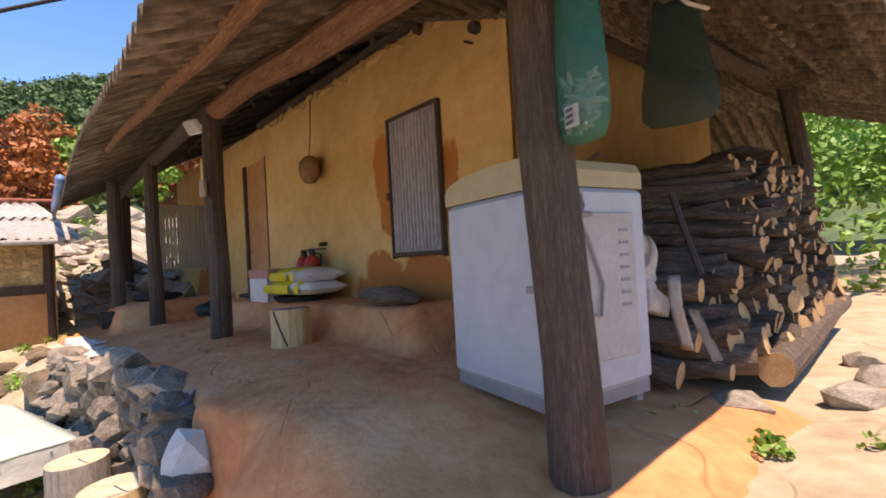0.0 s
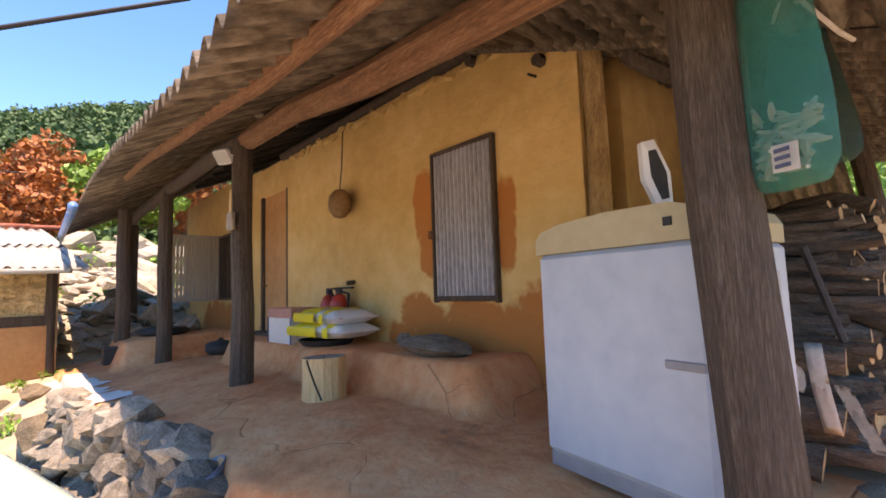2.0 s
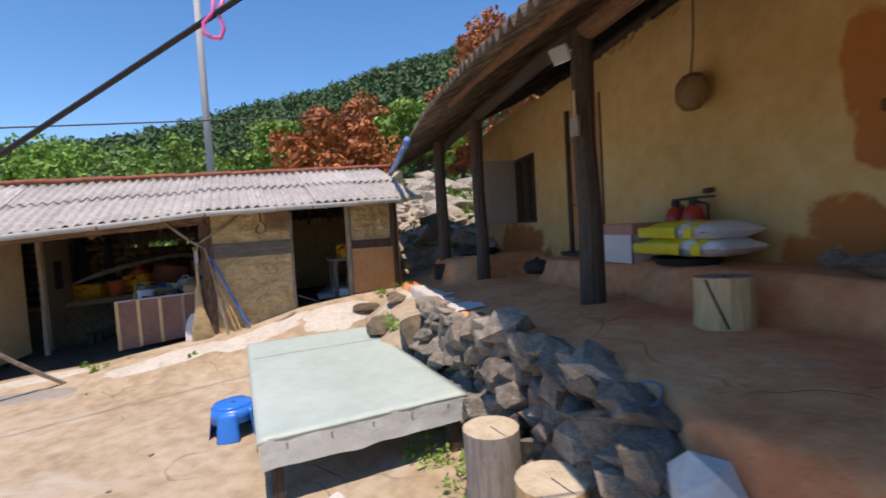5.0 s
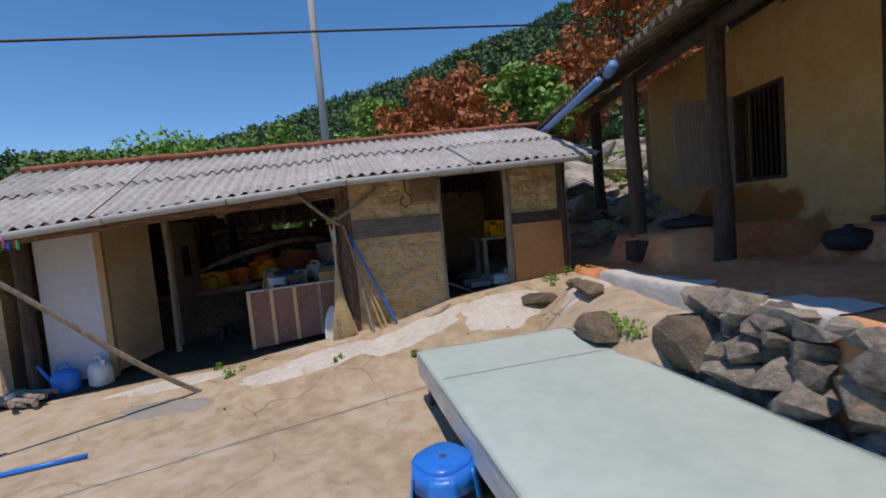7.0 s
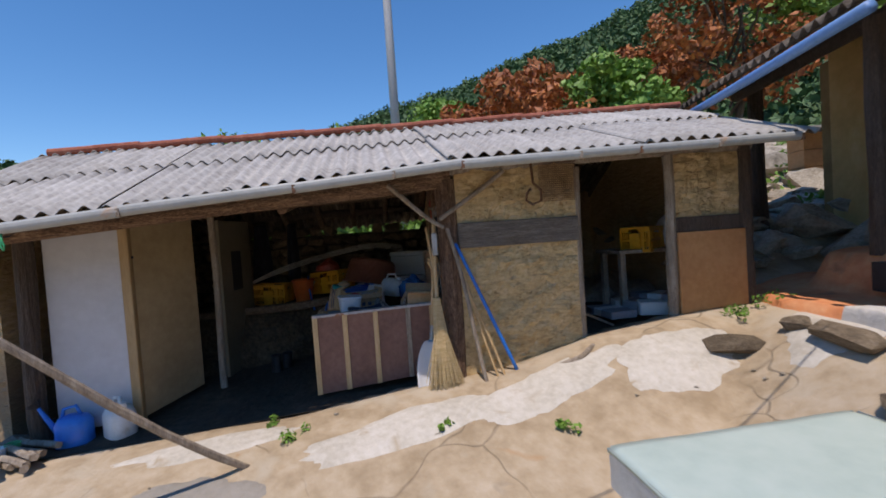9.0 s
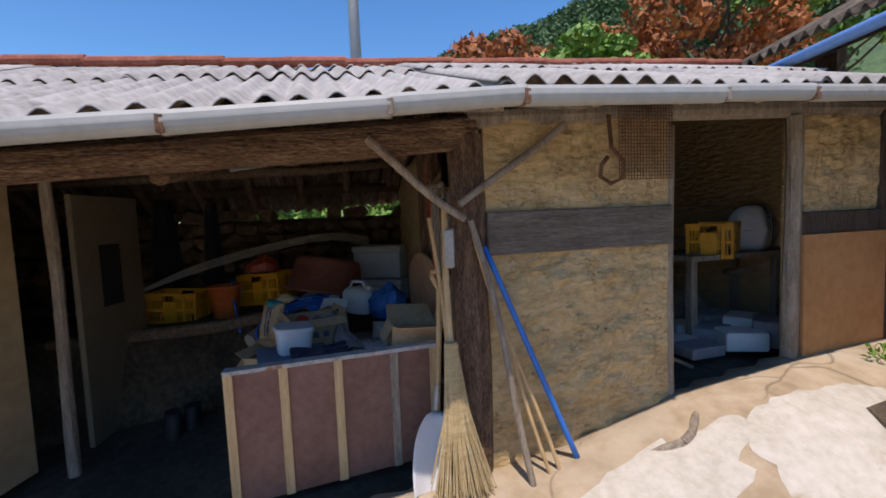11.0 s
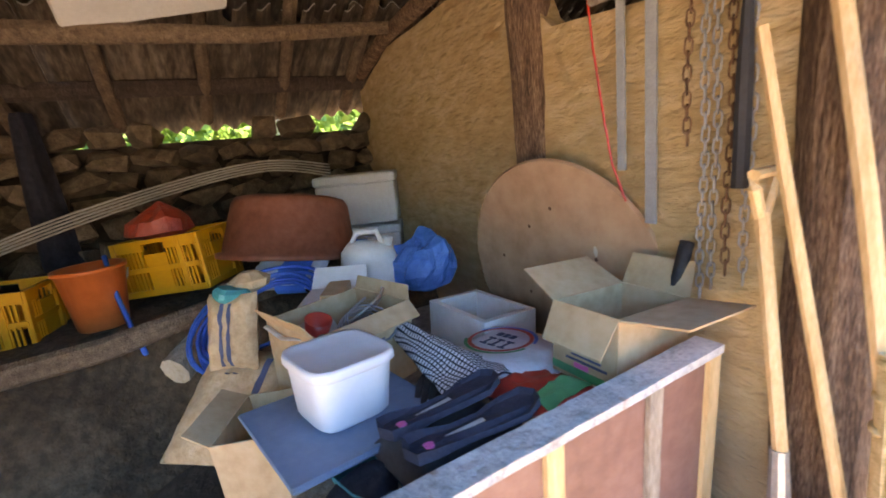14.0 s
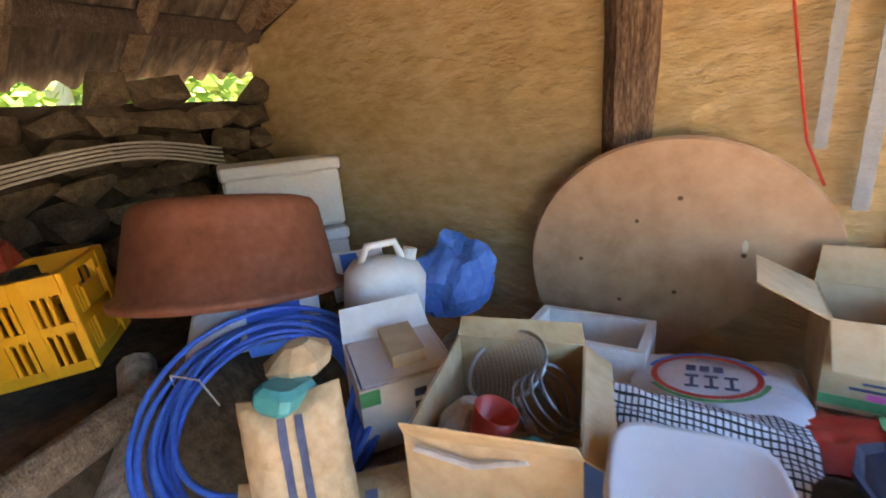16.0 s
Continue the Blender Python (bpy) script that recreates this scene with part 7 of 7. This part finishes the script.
for i, (p, q, w) in enumerate(((-2.2, 3.12, 0.24), (-2.7, 3.05, 0.26), (-1.75, 3.15, 0.16))):
    b = Build()
    b.grid(14, 18, lambda u, v: (p + w * (u - 0.5) * (1.25 - 0.6 * v ** 2), q - 0.07 * math.sin(math.pi * u) - 0.02 * math.sin(12 * u), 1.0 + 0.85 * v))
    b.grid(14, 18, lambda u, v: (p + w * (u - 0.5) * (1.25 - 0.6 * v ** 2), q + 0.01, 1.0 + 0.85 * v), flip=True)
    solid("hanging_coat", b, M_DARKCLOTH, SM, "dark work coat hanging on the rear wall", "coat", "hanging coats", shade=True)
solid("white_foam_lid", Build().box(-0.35, -0.22, 0, 0.35, 0.22, 0.06, bevel=0.01), M_STYRO, shed_at(-1.03, 2.10, 2.27, -22, -12, 4), "white foam slab laid on the tie beams", "foam slab")
solid("old_boot", Build().lathe([(0.05, 0), (0.06, 0.03), (0.05, 0.12), (0.055, 0.25), (0.05, 0.25)], 14, squash=1.4), M_BLACK, shed_at(-1.75, 1.4, 0.13, 0, 0, 20), "black rubber boot on the shed floor", "boot", shade=True)
solid("old_boot", Build().lathe([(0.05, 0), (0.06, 0.03), (0.05, 0.12), (0.055, 0.25), (0.05, 0.25)], 14, squash=1.4), M_BLACK, shed_at(-1.65, 1.52, 0.13, 0, 0, -15), "black rubber boot on the shed floor", "boot", shade=True)

# ---- store room behind the shed door ----
sh_ = thing("store_shelf", shed_at(2.75, 0.9, 0.5), "rough plank shelf in the store room", "shelf")
part("plank", Build().box(-0.5, -0.25, 0.72, 0.52, 0.3, 0.76), M_GREYWOOD, sh_)
for x in (-0.46, 0.44):
    part("leg", Build().box(x, -0.2, 0, x + 0.06, -0.14, 0.72), M_GREYWOOD, sh_)
    part("leg", Build().box(x, 0.2, 0, x + 0.06, 0.26, 0.72), M_GREYWOOD, sh_)
harvest_crate(shed_at(2.68, 0.86, 1.18, 0, 0, 35), "yellow slotted crate on the store shelf")
sack("white_bag", shed_at(3.1, 0.86, 1.18, 0, 0, 20), 0.3, 0.34, 0.42, (M_SACK, M_INK), "crumpled white printed bag on the store shelf", "bag", "", ((0.3, 0.4), (0.5, 0.55)))
for i in range(9):
    p, q, z = 2.1 + 0.33 * (i % 3) + R.uniform(-0.05, 0.05), 0.4 + 0.25 * (i // 3), 0.525 + 0.0 * i
    solid("paper_parcel", Build().box(-0.15, -0.11, 0, 0.15, 0.11, 0.08 + 0.06 * (i % 3), bevel=0.01), M_CARDWHITE if i % 2 else M_GREYPLASTIC, shed_at(p, q, z, 0, 0, R.uniform(-40, 40)), "tied parcel of old paper on the store floor", "parcel", "paper parcels")
solid("leaning_pole", Build().tube([(1.52, 0.15, 0.72), (1.95, 0.35, 0.53)], 0.014, 7), M_GREYWOOD, SM, "thin stick lying in the store doorway", "stick")

# ---- distance: hills, trees, poles ----
ELEV = [(-180, 8), (-120, 10), (-60, 16), (-30, 18), (0, 24), (15, 24.5), (28, 23.4), (34, 22.1), (42, 20.0), (49, 17.9), (59, 15.2), (68, 12.0), (75, 10.4), (81, 9.4), (95, 8), (120, 7), (180, 8)]
HC = Vector((-1.5, 1.5, 1.6))


def hill_point(yaw, k):
    """k = 0 at the foot, 1 at the skyline."""
    r = 42 + 110 * k
    z = math.tan(radians(table(yaw, ELEV) - 0.9)) * 152 * (k ** 0.8) * (1 - 0.05 * k) + 1.6
    z += (2.2 * noise.noise((yaw * 0.11, k * 4, 0)) + 1.2 * noise.noise((yaw * 0.4, k * 9, 4))) * k
    a = radians(yaw)
    return Vector((HC.x - r * math.sin(a), HC.y + r * math.cos(a), z - 0.5))


b = Build().grid(181, 22, lambda u, v: hill_point(-180 + 360 * u, v * 1.15 if v < 0.95 else 1.1))
solid("hillside", b, M_DARKLEAF, Matrix(), "steep wooded hillside", "hill", kind="structure", shade=True)
cs, rs, ns = [], [], []
for i in range(3300):
    yaw = R.uniform(8, 100) if i % 8 else R.uniform(-60, 0)
    k = R.random() ** 0.8
    p = hill_point(yaw, k)
    h = R.uniform(2.2, 4.2) * (0.8 + 0.4 * k)
    for j in range(3):
        cs.append((p.x + R.uniform(-1, 1), p.y + R.uniform(-1, 1), p.z + h * (0.25 + 0.4 * j)))
        rs.append(h * (0.62 - 0.15 * j))
        ns.append(40 - 9 * j)
b = leaves(cs, rs, ns, 0.5, 5)
solid("hill_forest", b, M_DARKLEAF, Matrix(), "dense green pine and oak forest on the hill", "forest", kind="stuff")


def tree(name, x, y, height, radius, mat, label, seed, clumps=34, per=150, size=0.13, base=None):
    rnd = random.Random(seed)
    z0 = ground_z(x, y) if base is None else base
    ob = thing(name, pose(x, y, z0), label, "tree")
    b = Build().tube(bent((0, 0, -0.1), (rnd.uniform(-0.3, 0.3), 0.2, height * 0.75), 0.2, 6, seed), [0.16, 0.14, 0.11, 0.08, 0.05, 0.03], 8, wobble=0.08, seed=seed)
    cs, rs = [], []
    for i in range(clumps):
        a, f = rnd.uniform(0, 6.28), rnd.uniform(0.25, 1.0)
        z = height * (0.3 + 0.68 * rnd.random())
        w = radius * math.sin(math.pi * min(0.95, max(0.12, (z / height - 0.18) / 0.86))) ** 0.6
        c = (w * f * math.cos(a), w * f * math.sin(a), z)
        cs.append(c)
        rs.append(radius * rnd.uniform(0.2, 0.36))
        if i % 3 == 0:
            b.tube(bent((0, 0, z * 0.6), c, 0.15, 4, i), [0.05, 0.04, 0.03, 0.012], 5)
    part("trunk", b, M_TWIG, ob)
    part("crown", leaves(cs, rs, [per] * clumps, size, seed, 0.75), mat, ob)
    return ob


tree("maple_tree", -13.2, 13.2, 4.6, 2.4, M_MAPLE, "broad maple tree with rust-red leaves behind the shed", 1)
tree("maple_tree", -15.4, 16.4, 4.6, 2.4, M_MAPLE, "broad maple tree with rust-red leaves behind the shed", 11)
tree("maple_tree", -8.8, 18.2, 6.6, 2.8, M_MAPLE, "tall maple tree with dark red leaves behind the house", 2)
tree("maple_tree", -12.4, 20.5, 5.0, 2.6, M_MAPLE, "broad maple tree with rust-red leaves behind the shed", 12)
tree("green_tree", -19.0, 14.0, 5.2, 2.6, M_LEAF, "leafy green tree beyond the shed roof", 3)
tree("green_tree", -23.5, 11.0, 5.4, 3.2, M_LEAF, "leafy green tree beyond the shed roof", 4)
tree("green_tree", -28.0, 7.0, 5.5, 3.6, M_LEAF, "leafy green tree beyond the shed roof", 5)
tree("green_tree", -6.2, 20.5, 9.5, 2.6, M_LEAF, "tall green tree behind the maples", 6)
tree("green_tree", -11.0, 15.5, 3.6, 1.8, M_LEAF, "low green tree by the maples", 7)
tree("green_tree", -26.0, 16.5, 6.5, 3.6, M_DARKLEAF, "dark green tree beyond the shed roof", 8)
tree("green_tree", -33.0, 3.0, 5.5, 4.0, M_LEAF, "leafy green tree beyond the shed roof", 9)


def utility_pole(x, y, h, r, label, arms):
    ob = thing("utility_pole", pose(x, y, ground_z(x, y)), label, "pole", "utility poles")
    part("shaft", Build().tube([(0, 0, -0.2), (0, 0, h)], [r, r * 0.62], 14), M_POLE, ob, shade=True)
    for z in arms:
        part("crossarm", Build().box(-0.5, -0.04, z, 0.5, 0.04, z + 0.07), M_STEEL, ob)
        for k in (-0.42, 0.42):
            part("insulator", Build().lathe([(0.03, 0), (0.05, 0.03), (0.03, 0.06), (0.05, 0.09), (0.02, 0.12)], 8, m=Matrix.Translation((k, 0, z + 0.07))), M_WHITEPL, ob)


pp = Vector((-10.2, 6.4, 0))
utility_pole(pp.x, pp.y, 9.5, 0.095, "tall pale concrete utility pole behind the shed", (6.9, 6.6))
utility_pole(-32.0, 26.0, 8.6, 0.14, "far concrete pole with crossarms", (6.2, 5.6))

# ---- cables, clips and plants ----
solid("clothesline", Build().tube(smooth_line(CABLE), 0.007, 6), M_CABLE, Matrix(), "black cable clothesline across the yard", "clothesline")
for i, (f, mats) in enumerate(((11.2, M_PINK), (24.0, M_PINK), (24.6, M_WHITEPL))):
    line = smooth_line(CABLE)
    p = line[int(f)].lerp(line[int(f) + 1], f - int(f))
    cl = thing("clothes_clip", pose(p.x, p.y, p.z, 0, 12 * (-1) ** i, 60 + 20 * i), "pink plastic clothes clip on the cable" if mats is M_PINK else "white plastic clothes clip on the cable", "clothes clip", "clips on the clothesline")
    for sgn in (-1, 1):
        part("jaw", Build().tube([(sgn * 0.012, 0, 0.06), (sgn * 0.006, 0, 0.0), (sgn * 0.022, 0, -0.03), (sgn * 0.018, 0, -0.055), (0.0, 0, -0.06)], 0.005, 6), mats, cl, shade=True)
pt = Vector((pp.x, pp.y, 9.3 + ground_z(pp.x, pp.y)))
for i, (a, b_) in enumerate((((-32, 26, 7.6), (10, 30, 10.2)), ((-32, 26, 7.6), (-70, 12, 7.2)))):
    a, b_ = Vector(a), Vector(b_)
    pts = [a.lerp(b_, k / 10) - Vector((0, 0, 1.0 * math.sin(math.pi * k / 10))) for k in range(11)]
    solid("power_line", Build().tube(pts, 0.012, 5), M_CABLE, Matrix(), "thin dark power line against the sky", "power line", "power lines")


def weed(x, y, r, n, seed, label="low green weed growing from the ground", size=0.02, z=None):
    z = ground_z(x, y) if z is None else z
    ob = thing("weed", pose(x, y, z), label, "weed", "yard weeds")
    cs = [(1.5 * r * R.gauss(0, 0.5), 1.5 * r * R.gauss(0, 0.5), R.uniform(0.02, r * 0.8) * R.random() + 0.01) for _ in range(n)]
    part("leaves", leaves(cs, [r * 0.5] * n, [14] * n, size, seed), M_LEAF, ob)
    b = Build()
    for c in cs:
        b.tube([(0, 0, -0.01), c], 0.003, 4)
    part("stems", b, M_LEAF, ob)


for i, (hx, hy, r, n) in enumerate(((-0.45, -1.2, 0.14, 12), (0.1, -1.15, 0.14, 12), (0.55, -1.05, 0.16, 14), (0.95, -1.05, 0.16, 14), (-1.9, -1.35, 0.12, 8), (-0.1, -1.35, 0.1, 8), (1.25, -1.1, 0.14, 10), (3.75, 0.62, 0.07, 6), (4.1, 0.9, 0.08, 6), (4.3, 1.5, 0.12, 8), (4.6, 2.4, 0.12, 8), (4.4, 3.2, 0.15, 8), (3.3, 0.72, 0.1, 6))):
    v = HM @ Vector((hx, hy, 0))
    weed(v.x, v.y, r, n, i)
for i, (sp, sq, r, n) in enumerate(((0.75, -0.95, 0.06, 5), (-1.25, -0.42, 0.07, 5), (-1.5, -0.1, 0.05, 4), (2.9, -0.25, 0.09, 8), (3.45, -0.2, 0.12, 8), (-0.1, -0.75, 0.04, 4))):
    v = SM @ Vector((sp, sq, 0))
    weed(v.x, v.y, r, n, 40 + i)

# thicket beside the house, behind the shed, and on the far banks
def thicket(name, places, label, seed, per=120, size=0.07, mat=M_LEAF):
    cs, rs = [], []
    for x, y, z, r in places:
        cs.append((x, y, z))
        rs.append(r)
    return solid(name, leaves(cs, rs, [per] * len(cs), size, seed, 0.8), mat, Matrix(), label, "bushes", kind="stuff")


pl = []
for i in range(420):
    hx, hy = R.uniform(-2, 15), R.uniform(6.3, 17)
    v = HM @ Vector((hx, hy, 0))
    pl.append((v.x, v.y, 1.1 + (hy - 6.3) * 0.42 + R.uniform(-0.2, 0.5) + 0.05 * hx, R.uniform(0.35, 0.75)))
thicket("thicket", pl, "sunlit bank of dense green weeds and shrubs", 3, 170, 0.075)
pl = []
for i in range(230):
    sp, sq = R.uniform(-6, 4), R.uniform(5.0, 8.5)
    v = SM @ Vector((sp, sq, 0))
    pl.append((v.x, v.y, 1.2 + R.uniform(0.0, 1.5), R.uniform(0.3, 0.6)))
thicket("thicket", pl, "bright green shrubs behind the shed wall", 4, 110, 0.07)
pl = []
for i in range(240):
    yaw = R.uniform(14, 100)
    r = R.uniform(24, 42)
    a = radians(yaw)
    pl.append((HC.x - r * math.sin(a), HC.y + r * math.cos(a), 1.2 + (r - 20) * 0.07 + R.uniform(-0.5, 1.2), R.uniform(0.9, 1.9)))
thicket("thicket", pl, "green scrub at the foot of the hill", 5, 130, 0.2)
pl = []
for i in range(70):
    hx, hy = R.uniform(-15, -7), R.uniform(-2, 7)
    v = HM @ Vector((hx, hy, 0))
    pl.append((v.x, v.y, ground_z(v.x, v.y) + 0.1, R.uniform(0.15, 0.4)))
thicket("thicket", pl, "patches of weeds among the rubble", 6, 60, 0.06)
bh = thing("bee_hive", HM @ pose(-8.9, 2.4, ground_z(*(HM @ Vector((-8.9, 2.4, 0))).xy)), "tan wooden hive box under a flat roof sheet", "hive")
for i in range(3):
    part("box", Build().box(-0.22, -0.22, 0.3 * i, 0.22, 0.22, 0.3 * i + 0.29), M_ORANGEPANEL, bh)
part("cover", Build().box(-0.5, -0.4, 0.92, 0.5, 0.4, 0.96), M_SLATE, bh)
solid("clothesline", Build().tube([(-5.64, -5.0, 1.7), (-4.62, -1.17, 2.2), (-3.6, 2.67, 2.74), (-3.0, 4.95, 3.06)], 0.007, 6), M_CABLE, Matrix(), "black cable stretched over the yard to the eave", "clothesline")

for i in range(7):
    cl = thing("clothes_clip", SM @ pose(-3.25 + 0.035 * i, -0.60 + 0.01 * (i % 3), 1.70 + 0.02 * (i % 2), 0, 14 * (-1) ** i, 25 * i), "coloured plastic clothes clip on the line", "clothes clip", "clips by the gutter")
    for sgn in (-1, 1):
        part("jaw", Build().tube([(sgn * 0.014, 0, 0.05), (sgn * 0.006, 0, 0.0), (sgn * 0.02, 0, -0.03), (0.0, 0, -0.06)], 0.007, 6), (M_BLUE, M_RED, M_GREEN, M_PINK)[i % 4], cl, shade=True)
solid("clothesline", Build().tube([(-4.1, -0.60, 1.70), (-3.5, -0.60, 1.72), (-3.0, -0.59, 1.73), (-2.9, -0.57, 1.80)], 0.004, 5), M_CABLE, SM, "short line hung with clips under the gutter", "clothesline")
solid("water_pipe", Build().tube([(-5.40, 1.0, ground_z(-5.40, 1.0) + 0.02), (-5.22, 1.49, ground_z(-5.22, 1.49) + 0.02)], 0.018, 9), M_BLUE, Matrix(), "short blue plastic pipe lying on the yard", "pipe", shade=True)
LITTER = [rock_mesh("pebble", 400 + i, M_PALESTONE, 9, 1.2, 1.0, 0.6) for i in range(4)]
for i in range(46):
    x, y = R.uniform(-6.4, -1.0), R.uniform(0.6, 5.6)
    h_, s_ = HI @ Vector((x, y, 0)), SI @ Vector((x, y, 0))
    if h_.y > -1.25 or s_.y > -0.1:
        continue
    k = R.uniform(0.02, 0.05)
    ob = tagged(new("pebble", LITTER[i % 4]), "small pale stone lying on the yard", "pebble", "pebbles on the yard")
    ob.matrix_world = pose(x, y, ground_z(x, y) + 0.15 * k, 0, 0, 50 * i) @ Matrix.Scale(k, 4)
